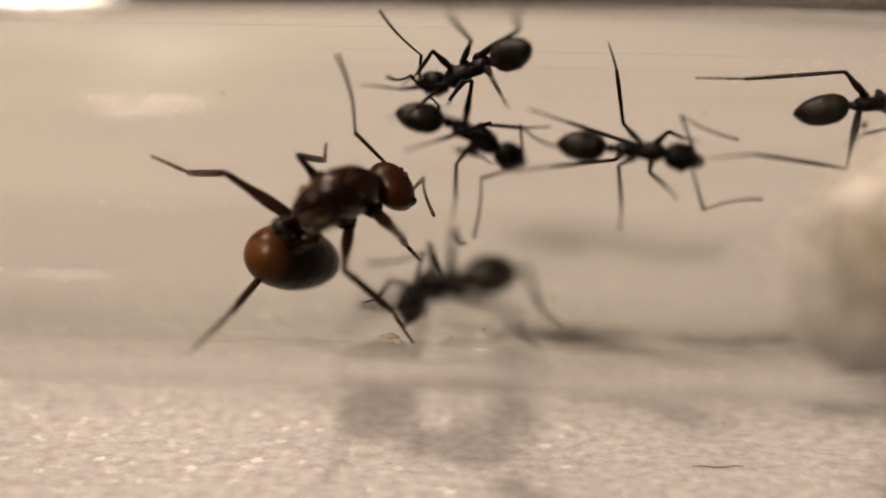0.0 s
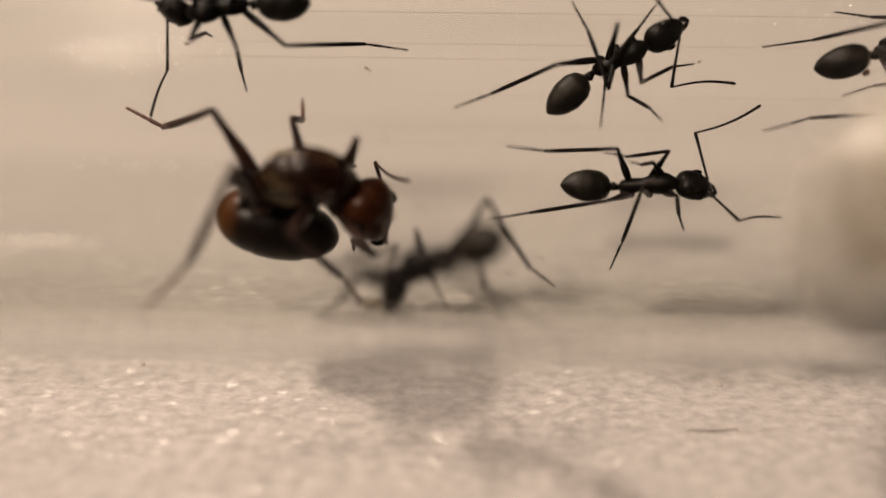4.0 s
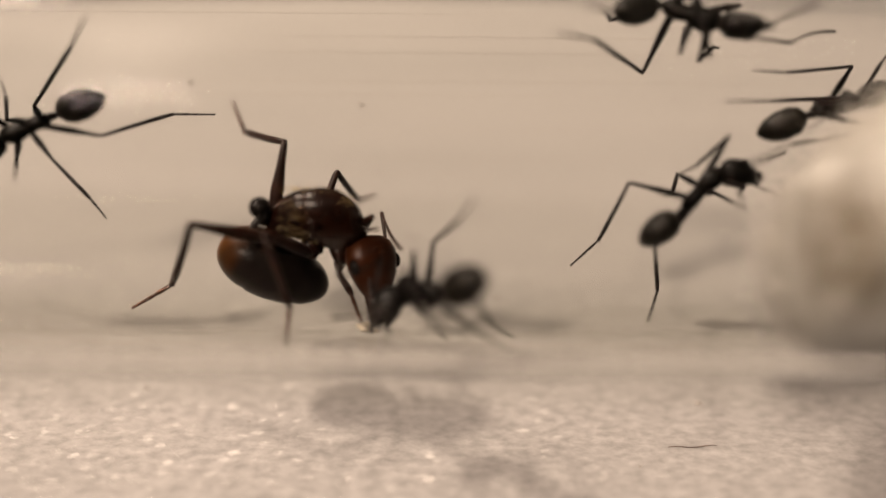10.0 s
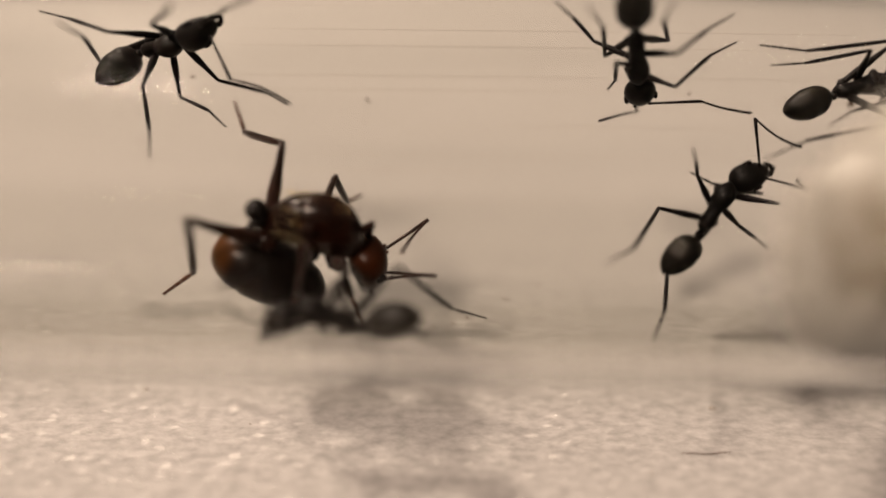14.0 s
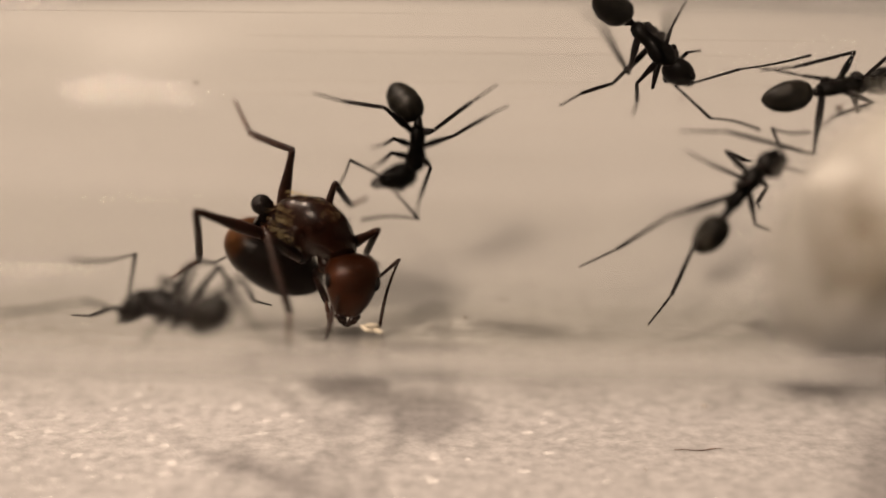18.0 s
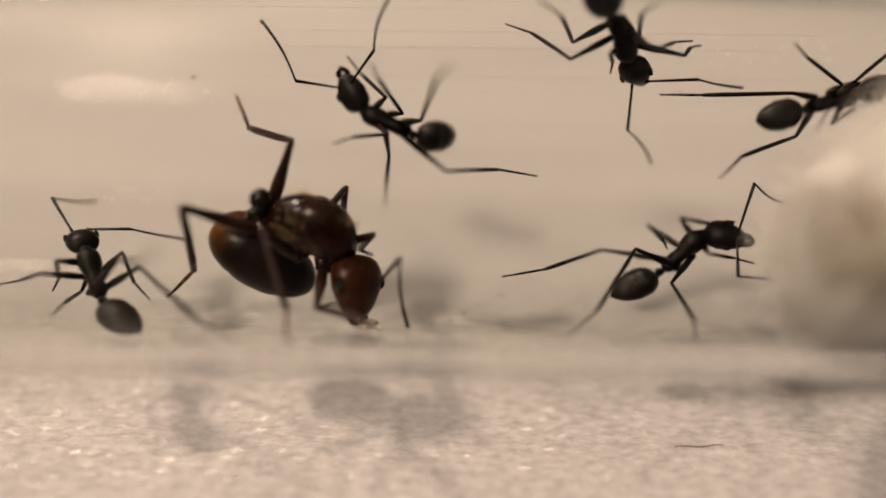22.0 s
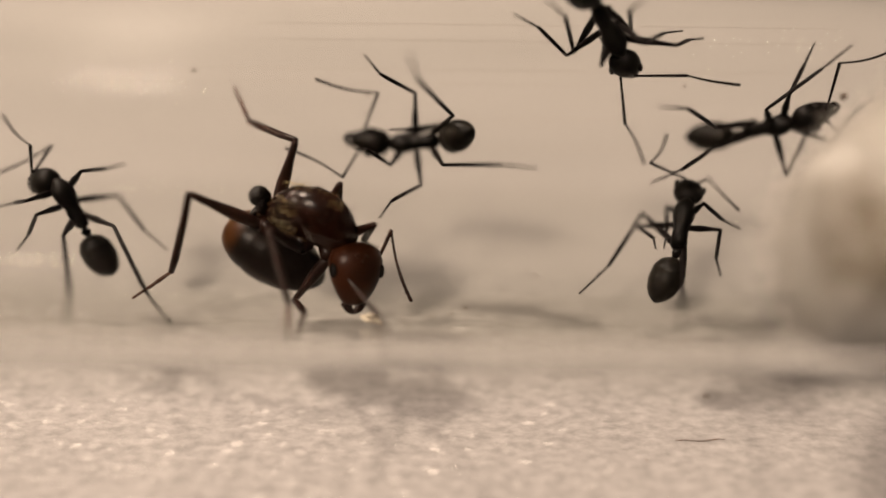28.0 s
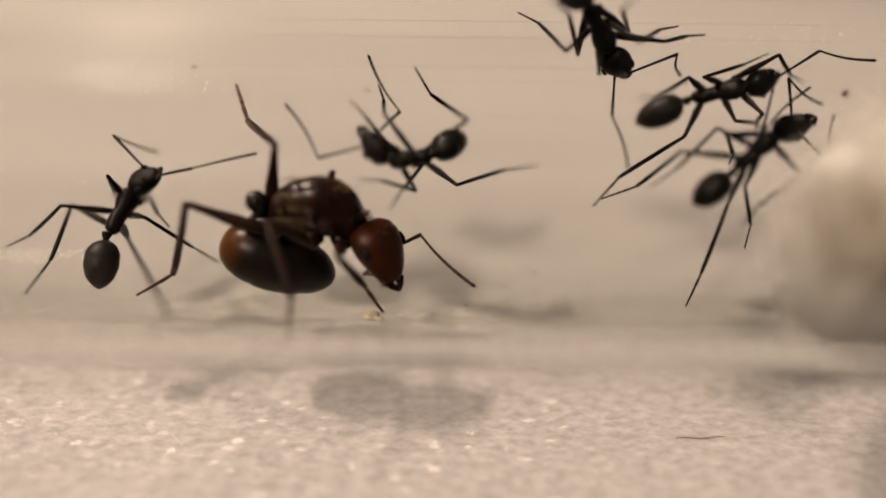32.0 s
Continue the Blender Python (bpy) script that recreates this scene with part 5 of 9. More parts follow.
    key(16.5, (-7.94, -2.94, 2.75), (-6.43, -3.44, 3.43), (-4.64, -2.78, 2.23), (-2.85, -3.60, 3.35), (0.00, 0.05, 1.00), (-8.12, -3.57, 1.91), (-3.32, -4.94, 3.21), (-2.33, -4.32, 2.66), (-8.76, -2.86, 1.56), (-7.42, -0.77, 0.99), (1.65, -0.31, 0.95), (-5.51, -4.84, 4.31), (-4.54, -4.48, 3.63), (-3.49, -4.04, 2.96), (-6.77, -1.73, 4.15), (-5.80, -1.37, 3.47), (-3.46, -2.46, 4.40), (-11.49, -3.20, 3.56), (-9.08, -3.24, 5.03), (-9.05, -3.89, 3.69), (-8.62, -2.00, 4.33))
    key(17, (-8.48, -3.40, 2.41), (-7.19, -3.57, 3.42), (-6.02, -2.03, 2.24), (-4.21, -2.30, 3.31), (0.00, 0.05, 1.00), (-10.13, -2.94, 1.58), (-3.32, -4.94, 3.21), (-2.17, -5.52, 3.80), (-10.60, -3.64, 5.05), (-7.42, -0.77, 0.99), (1.65, -0.31, 0.95), (-8.18, -4.63, 3.87), (-5.36, -3.96, 3.61), (-4.03, -0.79, 1.67), (-7.16, -3.66, 4.83), (-7.18, -1.14, 3.47), (-4.61, -2.10, 4.39), (-11.92, -5.75, 4.55), (-9.72, -3.41, 4.91), (-9.54, -4.50, 4.26), (-9.47, -2.20, 4.20))
    key(18, (-11.79, -2.47, 2.50), (-10.49, -2.69, 3.50), (-8.72, -4.08, 3.81), (-6.85, -5.13, 5.09), (0.00, 0.05, 1.00), (-14.63, -0.82, 1.23), (-10.25, -4.99, 3.02), (-5.03, -6.01, 4.29), (-9.95, -0.74, 2.97), (-8.57, 0.48, 3.45), (-6.91, 0.02, 1.30), (-12.03, -2.38, 2.87), (-10.08, -4.95, 4.56), (-8.21, -1.50, 4.19), (-9.50, -3.48, 5.02), (-8.52, -2.84, 5.28), (-6.71, -3.82, 5.26), (-14.69, -4.59, 4.25), (-12.91, -2.75, 5.20), (-12.03, -4.12, 4.45), (-12.17, -1.56, 4.58))
    key(19, (-13.80, -3.59, 3.17), (-12.43, -3.22, 3.98), (-10.74, -2.96, 2.47), (-8.69, -4.07, 2.55), (0.00, 0.05, 1.00), (-12.00, -5.12, 3.66), (-11.06, -5.08, 3.10), (-5.68, -5.08, 3.09), (-11.76, -1.20, 1.96), (-7.42, -0.77, 0.99), (-7.66, -4.13, 3.40), (-13.10, -2.07, 2.48), (-12.45, -1.82, 1.73), (-9.69, -1.38, 3.97), (-10.96, -2.96, 4.82), (-11.84, -1.33, 3.78), (-11.25, 0.00, 2.69), (-15.28, -2.89, 4.52), (-14.75, -3.67, 5.43), (-13.07, -4.02, 5.59), (-15.03, -1.82, 3.49))
    key(20, (-14.87, 0.53, 2.84), (-13.50, -0.42, 2.77), (-11.91, -2.00, 2.36), (-9.91, -3.56, 2.05), (0.00, 0.19, 0.98), (-16.00, -0.15, 2.84), (-15.72, -3.70, 1.99), (-5.81, -4.59, 2.76), (-11.03, -4.52, 4.41), (-8.05, -3.22, 2.36), (-5.81, -5.41, 3.67), (-13.52, -2.35, 3.78), (-14.73, -0.05, 2.26), (-11.14, 0.41, 3.20), (-12.20, -1.31, 3.92), (-10.95, -1.14, 3.64), (-9.79, -1.59, 3.73), (-18.11, 2.64, 2.75), (-10.46, 2.06, 2.34), (-16.14, 1.19, 3.92), (-13.10, 2.11, 2.92))
    key(21, (-16.05, 0.97, 3.24), (-14.66, 0.12, 3.50), (-13.25, -1.27, 2.37), (-11.33, -2.70, 1.52), (0.00, 0.14, 0.99), (-16.03, 0.47, 2.14), (-15.50, -3.93, 2.14), (-5.81, -4.59, 2.76), (-14.00, 0.54, 1.20), (-11.25, -1.01, 2.07), (-6.83, -4.86, 3.22), (-14.35, -2.07, 3.77), (-15.97, -0.25, 1.35), (-12.43, 1.06, 3.53), (-13.16, -0.73, 4.29), (-13.64, 1.91, 2.42), (-11.04, -1.32, 3.63), (-16.66, -0.51, 4.21), (-14.26, 2.81, 3.85), (-17.28, 1.82, 2.98), (-14.03, 0.24, 4.64))
    key(22, (-14.90, 2.01, 3.47), (-14.07, 0.59, 3.53), (-13.10, -1.00, 2.22), (-11.29, -2.54, 1.43), (0.00, 0.09, 1.00), (-15.70, 0.31, 1.53), (-17.46, -0.06, 2.13), (-8.70, -5.18, 6.95), (-14.24, -2.65, 2.41), (-11.33, -0.82, 1.96), (-6.90, -4.88, 3.32), (-14.18, -1.37, 4.14), (-14.62, -1.88, 3.88), (-11.83, -1.47, 4.32), (-14.70, 0.60, 1.32), (-13.47, 2.29, 2.32), (-11.15, -1.41, 3.93), (-15.47, 5.19, 3.41), (-10.70, 2.90, 2.66), (-16.13, 2.89, 4.66), (-12.47, 1.39, 4.02))
    key(23, (-15.04, 4.23, 4.35), (-14.43, 2.69, 4.29), (-13.64, 0.93, 3.08), (-12.79, -0.57, 1.19), (0.00, -0.38, 0.92), (-14.20, 0.87, 3.52), (-17.18, -0.15, 0.99), (-14.13, -2.58, 1.43), (-10.64, -0.77, 1.67), (-12.45, 3.19, 1.90), (-8.84, -5.11, 3.98), (-15.85, 3.90, 3.66), (-15.02, -0.04, 4.10), (-16.21, 2.53, 1.70), (-12.59, 1.30, 3.63), (-12.68, 0.98, 4.98), (-12.05, -0.63, 4.16), (-17.57, 4.52, 4.89), (-14.73, 6.62, 5.56), (-16.26, 2.21, 5.39), (-13.23, 4.42, 6.00))
    key(24, (-15.50, 4.45, 5.39), (-14.76, 2.99, 5.25), (-14.46, 2.00, 3.23), (-13.89, 0.90, 0.98), (0.00, -0.50, 0.87), (-14.56, 1.34, 4.24), (-17.29, 0.05, 0.96), (-16.72, -0.87, 0.99), (-12.36, 2.57, 4.56), (-11.77, 2.28, 2.07), (-9.44, -3.86, 2.80), (-16.52, 4.18, 4.20), (-15.61, 0.69, 4.30), (-16.83, 4.28, 2.98), (-14.85, 4.92, 4.15), (-14.23, 4.87, 3.34), (-12.66, 0.34, 4.38), (-18.77, 5.63, 7.14), (-13.97, 5.32, 4.76), (-17.09, 3.53, 6.83), (-13.55, 3.02, 6.11))
    key(25, (-14.06, 4.69, 4.95), (-13.95, 3.06, 4.75), (-14.20, 1.84, 2.84), (-14.26, 0.45, 0.70), (0.00, -0.46, 0.89), (-15.57, 3.71, 2.87), (-18.13, 2.43, 3.19), (-16.66, -1.03, 1.02), (-12.27, 2.08, 4.50), (-11.58, 1.97, 2.32), (-9.21, -4.28, 3.16), (-14.63, 1.59, 5.42), (-15.01, 1.05, 4.85), (-16.51, 4.18, 2.84), (-14.13, 4.86, 3.62), (-14.23, 4.65, 2.75), (-12.58, -0.00, 4.06), (-13.57, 5.67, 4.47), (-11.89, 4.70, 3.42), (-15.55, 5.36, 6.29), (-12.54, 2.68, 5.10))
    key(27.5, (-16.26, 4.02, 4.93), (-15.07, 2.52, 4.72), (-13.91, 1.48, 2.85), (-12.78, -0.33, 1.18), (0.00, -0.43, 0.90), (-16.66, 5.49, 3.56), (-17.94, 1.56, 2.54), (-16.40, -1.64, 1.13), (-14.42, 6.14, 4.52), (-12.11, 3.10, 1.66), (-10.32, -2.10, 1.26), (-16.26, 1.07, 4.87), (-15.08, 0.25, 4.67), (-16.51, 3.66, 2.66), (-13.46, 2.75, 5.67), (-12.90, 1.31, 4.91), (-12.27, 1.61, 3.71), (-18.66, 5.22, 7.53), (-19.20, 4.28, 3.80), (-16.41, 3.85, 6.88), (-16.70, 4.24, 4.95))
    key(28, (-17.43, 3.75, 4.48), (-15.99, 3.22, 5.07), (-15.06, 2.63, 3.08), (-14.00, 1.85, 0.88), (0.00, -0.53, 0.85), (-18.77, 3.38, 3.68), (-18.13, 2.54, 1.89), (-12.48, -4.76, 3.64), (-14.12, 5.71, 4.75), (-11.93, 2.99, 1.75), (-9.93, -2.83, 1.90), (-16.31, 1.36, 5.00), (-15.91, 1.00, 4.56), (-14.67, 0.29, 3.99), (-14.48, 2.46, 5.83), (-14.55, 5.23, 3.33), (-13.08, 1.21, 3.97), (-19.02, 5.87, 6.94), (-19.31, 4.94, 4.60), (-17.13, 4.04, 6.30), (-17.37, 4.80, 5.42))
    key(29, (-18.83, 3.44, 4.86), (-17.49, 2.52, 4.65), (-16.75, 3.38, 2.68), (-15.47, 3.10, 0.58), (0.00, -0.55, 0.83), (-19.29, 5.08, 3.10), (-18.50, 2.95, 1.70), (-13.04, -3.94, 3.01), (-16.83, 2.77, 6.34), (-11.90, 3.05, 1.65), (-10.73, -1.05, 1.02), (-18.59, 1.35, 4.31), (-16.83, 1.10, 4.56), (-16.13, 0.63, 3.38), (-17.84, 4.90, 3.83), (-15.14, 3.72, 3.50), (-14.35, 2.82, 2.58), (-20.89, 5.43, 7.23), (-18.40, 5.33, 5.25), (-20.43, 3.59, 5.88), (-17.91, 4.90, 5.79))
    key(30, (-18.31, 4.52, 5.88), (-17.36, 3.27, 5.37), (-15.81, 2.40, 3.95), (-14.70, 1.57, 1.80), (0.00, -0.64, 0.77), (-19.29, 5.08, 3.10), (-18.33, 2.65, 1.91), (-12.56, -4.59, 3.61), (-15.83, 2.32, 4.66), (-11.62, 2.13, 2.18), (-10.19, -2.37, 1.54), (-18.38, 1.75, 5.54), (-16.82, 0.81, 4.86), (-15.65, -0.07, 4.32), (-17.36, 5.39, 5.06), (-14.49, 3.92, 3.91), (-13.65, 1.44, 3.55), (-20.29, 6.10, 8.18), (-16.83, 4.91, 10.39), (-20.19, 4.45, 6.90), (-16.73, 4.25, 7.77))
    key(31, (-14.95, 4.80, 5.38), (-14.67, 3.19, 5.29), (-14.66, 2.11, 3.29), (-14.19, 0.99, 1.04), (0.00, -0.53, 0.85), (-16.09, 3.82, 3.32), (-18.27, 2.56, 1.94), (-12.47, -4.76, 3.79), (-13.80, 1.16, 3.41), (-11.80, 2.55, 1.88), (-9.46, -3.87, 2.84), (-15.36, 1.81, 6.03), (-16.12, 1.19, 4.75), (-14.71, 0.14, 4.98), (-13.97, 4.60, 3.42), (-12.94, 1.89, 5.44), (-12.73, 0.38, 4.14), (-14.28, 6.20, 6.13), (-11.38, 3.35, 4.44), (-15.52, 4.28, 7.56), (-13.55, 4.95, 4.17))
    key(32, (-11.79, 3.01, 5.41), (-12.99, 3.58, 4.34), (-13.53, 1.62, 3.30), (-13.83, 0.02, 1.34), (0.00, -0.54, 0.84), (-14.58, 4.71, 3.33), (-18.53, 2.42, 1.95), (-15.71, -1.60, 2.27), (-11.32, 2.19, 3.24), (-9.50, 2.13, 1.45), (-8.95, -4.93, 3.76), (-13.43, 2.32, 5.54), (-15.52, 2.15, 4.24), (-15.97, 3.81, 3.37), (-13.16, 5.11, 3.25), (-11.77, 1.08, 4.30), (-11.96, -0.31, 4.08), (-12.79, 6.20, 4.97), (-7.89, 4.21, 5.81), (-13.73, 4.22, 6.54), (-10.50, 3.68, 5.30))
    act(walkers["A"], keys)
    keys.clear()

    key(0, (2.69, 6.33, 5.75), (1.47, 5.41, 6.90), (-0.63, 5.66, 7.90), (-3.17, 5.67, 8.42), (0.00, -0.99, 0.11), (3.62, 5.72, 7.90), (-1.50, 3.74, 9.76), (-4.64, 6.93, 9.34), (1.08, 3.89, 6.81), (-0.55, 5.33, 3.36), (-2.82, 6.83, 6.19), (0.51, 4.33, 8.44), (-1.19, 7.08, 7.99), (-0.05, 4.97, 9.52), (-0.55, 6.88, 6.28), (-0.40, 3.78, 6.83), (0.97, 3.69, 8.70), (4.03, 6.46, 6.71), (0.42, 3.75, 3.31), (2.24, 5.07, 8.18), (0.67, 4.37, 5.93))
    key(1, (3.56, 3.41, 4.81), (2.51, 4.99, 4.88), (0.50, 5.53, 5.90), (-1.88, 6.14, 6.52), (0.00, -0.90, 0.44), (3.37, 7.03, 7.33), (3.22, 7.05, 7.67), (-3.05, 7.06, 8.22), (3.48, 4.62, 2.92), (0.66, 4.79, 2.81), (-2.04, 6.52, 5.30), (2.38, 3.89, 6.31), (1.06, 4.06, 6.81), (0.91, 3.35, 7.21), (1.37, 3.52, 5.41), (0.87, 3.93, 6.50), (2.47, 3.44, 6.12), (5.58, 4.04, 4.83), (3.08, 1.18, 2.33), (4.08, 3.27, 6.94), (2.73, 1.70, 4.96))
    key(2, (6.78, 4.84, 3.66), (5.17, 4.12, 4.40), (2.87, 4.56, 4.75), (0.67, 5.83, 4.87), (0.00, -0.78, 0.62), (4.70, 3.16, 5.65), (5.07, 6.71, 5.80), (-0.59, 6.95, 6.76), (5.39, 4.43, 2.50), (2.73, 3.33, 1.78), (-1.87, 5.92, 4.16), (5.45, 6.43, 4.86), (3.39, 3.31, 6.04), (3.17, 2.91, 6.74), (4.12, 2.85, 5.30), (3.43, 2.76, 5.46), (2.36, 2.91, 4.07), (10.08, 5.06, 5.34), (8.00, 3.30, 1.86), (7.61, 4.07, 5.81), (5.65, 2.53, 2.94))
    key(3, (9.34, 3.92, 3.34), (7.95, 3.76, 4.21), (5.71, 4.02, 3.91), (3.17, 4.32, 3.81), (0.00, -0.70, 0.71), (5.68, -0.26, 5.88), (5.34, 6.58, 5.48), (0.20, 2.05, 7.60), (9.37, 3.89, 2.11), (5.21, -1.65, 3.72), (1.04, -0.55, 4.73), (7.01, 2.90, 5.47), (6.06, 2.86, 5.42), (4.16, 5.35, 5.62), (7.49, 1.92, 4.23), (5.80, 2.07, 3.25), (3.48, 4.04, 2.85), (11.72, 5.19, 4.31), (12.04, 1.40, 2.51), (9.65, 4.32, 5.80), (10.51, 3.61, 2.20))
    key(3.5, (10.89, 4.23, 3.98), (9.17, 3.50, 4.40), (6.68, 3.87, 3.91), (4.23, 3.32, 4.23), (0.00, -0.69, 0.72), (7.84, 5.85, 4.04), (5.43, 6.11, 4.47), (2.50, 6.18, 4.59), (9.52, 3.86, 2.09), (6.14, 1.94, 1.21), (1.37, 3.97, 2.16), (8.00, 2.63, 5.50), (7.72, 4.33, 5.90), (6.41, 2.62, 6.19), (8.77, 1.68, 4.36), (7.25, 2.26, 5.18), (6.82, 1.37, 5.00), (12.35, 5.20, 8.39), (13.36, 3.76, 3.33), (10.62, 4.69, 6.38), (11.43, 1.94, 3.82))
    key(5.5, (11.60, 2.13, 2.94), (10.03, 2.74, 3.87), (7.48, 3.31, 3.54), (5.06, 2.92, 4.16), (0.00, -0.58, 0.82), (7.84, 5.85, 4.04), (10.68, 5.22, 4.46), (2.69, 6.16, 4.56), (11.14, 2.15, 1.28), (7.83, -0.51, 0.96), (2.90, 3.44, 1.84), (8.86, 1.90, 4.94), (8.38, 2.37, 5.46), (6.68, 2.52, 5.70), (9.62, 0.92, 3.60), (8.42, 1.20, 3.42), (7.15, 1.50, 3.31), (12.78, 3.67, 3.25), (13.65, -0.40, 2.01), (12.17, 3.43, 4.16), (12.39, -0.29, 2.35))
    key(6, (11.39, 2.29, 4.16), (9.93, 3.08, 4.41), (7.80, 3.22, 3.62), (5.32, 3.68, 3.53), (0.00, -0.62, 0.79), (7.84, 5.85, 4.04), (10.62, 4.99, 4.36), (2.53, 3.24, 5.83), (11.11, 1.98, 1.40), (7.33, -2.16, 2.28), (2.54, -0.83, 4.37), (8.89, 2.14, 5.44), (7.90, 2.70, 5.68), (7.09, 6.02, 4.45), (9.38, 1.17, 4.27), (7.90, 1.27, 3.80), (5.59, 3.53, 2.92), (12.17, 4.91, 6.75), (13.02, 3.61, 3.21), (10.01, 3.46, 6.02), (12.33, 1.87, 3.40))
    key(7, (12.34, 3.03, 4.93), (10.94, 3.93, 5.17), (8.91, 4.02, 4.14), (6.47, 4.23, 3.41), (0.00, -0.74, 0.67), (9.55, 2.64, 6.44), (12.58, 4.28, 4.05), (2.43, 1.01, 6.73), (13.46, 3.04, 4.59), (9.67, -1.63, 3.12), (2.73, 0.65, 3.43), (9.01, 5.48, 4.56), (9.77, 2.72, 6.07), (6.80, 4.21, 5.65), (10.18, 2.27, 5.34), (9.42, 1.98, 4.29), (6.78, 4.39, 3.21), (14.22, 4.78, 4.81), (14.16, 4.45, 3.98), (11.97, 4.94, 6.31), (13.55, 3.03, 3.99))
    key(8, (12.46, 3.64, 5.28), (10.91, 4.24, 4.99), (8.87, 4.34, 3.99), (6.41, 4.61, 3.35), (0.00, -0.79, 0.61), (12.83, 4.97, 5.79), (10.90, 6.54, 5.92), (2.40, 1.17, 6.60), (13.39, 4.40, 4.23), (9.76, -1.35, 2.98), (2.74, 0.92, 3.42), (9.86, 3.22, 6.01), (8.63, 3.50, 5.85), (6.88, 4.27, 5.69), (10.66, 2.64, 5.41), (9.69, 2.24, 4.21), (6.78, 4.63, 2.90), (15.42, 6.27, 5.19), (14.25, 4.65, 4.53), (12.86, 5.49, 5.54), (13.84, 3.29, 4.51))
    key(9, (12.82, 3.57, 5.38), (11.28, 4.22, 5.20), (9.31, 4.25, 4.05), (6.89, 4.47, 3.28), (0.00, -0.79, 0.62), (7.84, 5.85, 4.04), (10.88, 6.73, 5.87), (2.41, 1.56, 6.50), (13.40, 4.79, 4.05), (9.75, -1.33, 2.91), (2.74, 1.38, 3.06), (10.16, 3.28, 6.26), (9.11, 3.38, 6.01), (7.05, 4.31, 5.34), (11.22, 2.65, 5.65), (10.24, 2.16, 4.31), (7.30, 4.49, 2.81), (15.11, 6.54, 5.50), (14.75, 4.84, 4.37), (12.58, 5.62, 5.63), (14.27, 3.46, 4.35))
    key(10, (13.83, 4.66, 5.31), (12.20, 4.77, 5.67), (10.81, 4.39, 3.90), (9.00, 4.03, 2.13), (0.00, -0.80, 0.61), (10.14, 3.98, 5.71), (8.48, 0.23, 6.49), (5.26, 0.27, 3.28), (13.87, 5.61, 3.71), (13.88, 5.02, 3.58), (7.96, -2.02, 2.07), (11.09, 4.79, 7.01), (9.99, 3.66, 5.90), (8.26, 4.54, 5.09), (13.36, 3.30, 5.04), (11.40, 2.80, 5.40), (9.46, 3.28, 2.38), (14.47, 4.00, 6.80), (15.40, 5.56, 4.76), (14.29, 6.28, 5.35), (15.21, 4.27, 4.83))
    key(11, (13.03, 3.32, 6.25), (12.10, 4.53, 5.47), (10.39, 3.65, 4.25), (8.61, 2.69, 2.67), (0.00, -0.77, 0.64), (10.14, 3.98, 5.71), (10.88, 6.72, 5.82), (5.21, -1.43, 4.19), (13.87, 5.61, 3.71), (14.15, 5.55, 3.63), (8.02, -2.32, 2.21), (10.73, 4.34, 7.06), (10.11, 3.15, 6.28), (8.12, 3.10, 5.40), (13.09, 2.82, 5.21), (12.26, 2.61, 4.31), (9.38, 3.02, 1.96), (15.02, 5.11, 6.92), (15.14, 4.96, 5.50), (13.46, 4.68, 7.45), (14.97, 3.66, 5.60))
    key(12, (12.66, 4.99, 4.90), (11.26, 4.17, 4.59), (10.17, 3.53, 2.70), (8.85, 2.74, 0.65), (0.00, -0.60, 0.80), (10.14, 3.98, 5.71), (10.88, 6.72, 5.82), (4.99, -1.90, 4.40), (13.87, 5.61, 3.71), (14.15, 5.55, 3.63), (7.39, -3.29, 2.03), (9.94, 4.78, 5.56), (9.48, 2.85, 4.89), (8.15, 2.62, 4.30), (12.77, 3.33, 4.48), (12.10, 2.60, 3.73), (9.22, 1.88, 1.36), (14.03, 5.65, 5.53), (14.15, 5.50, 4.11), (12.41, 5.31, 6.01), (14.21, 4.35, 4.63))
    key(13, (13.57, 4.06, 5.97), (12.05, 3.66, 5.36), (10.34, 2.42, 4.50), (8.83, 1.61, 2.63), (0.00, -0.65, 0.76), (10.14, 3.98, 5.71), (10.88, 6.72, 5.82), (5.68, 0.67, 3.06), (13.87, 5.61, 3.71), (14.12, 3.07, 3.33), (7.28, -3.15, 1.90), (10.28, 3.39, 6.98), (10.04, 2.10, 6.30), (8.89, 5.12, 3.69), (13.01, 1.91, 5.70), (11.50, 0.98, 5.11), (9.08, 2.06, 2.20), (14.80, 4.23, 6.80), (14.92, 4.07, 5.38), (13.10, 3.79, 7.17), (14.85, 2.80, 5.67))
    key(14, (13.32, 4.24, 5.82), (11.78, 3.86, 5.31), (10.72, 3.26, 3.39), (9.23, 2.63, 1.41), (0.00, -0.64, 0.77), (10.14, 3.98, 5.71), (10.88, 6.72, 5.82), (5.61, -2.26, 4.97), (13.87, 5.61, 3.71), (13.83, 3.57, 2.29), (7.60, -2.54, 1.53), (10.39, 3.98, 6.40), (10.10, 2.62, 5.70), (8.51, 2.44, 4.80), (13.06, 2.42, 5.10), (11.47, 1.57, 4.49), (9.40, 2.68, 1.56), (14.71, 4.76, 6.63), (14.83, 4.61, 5.21), (13.02, 4.36, 7.02), (14.73, 3.32, 5.51))
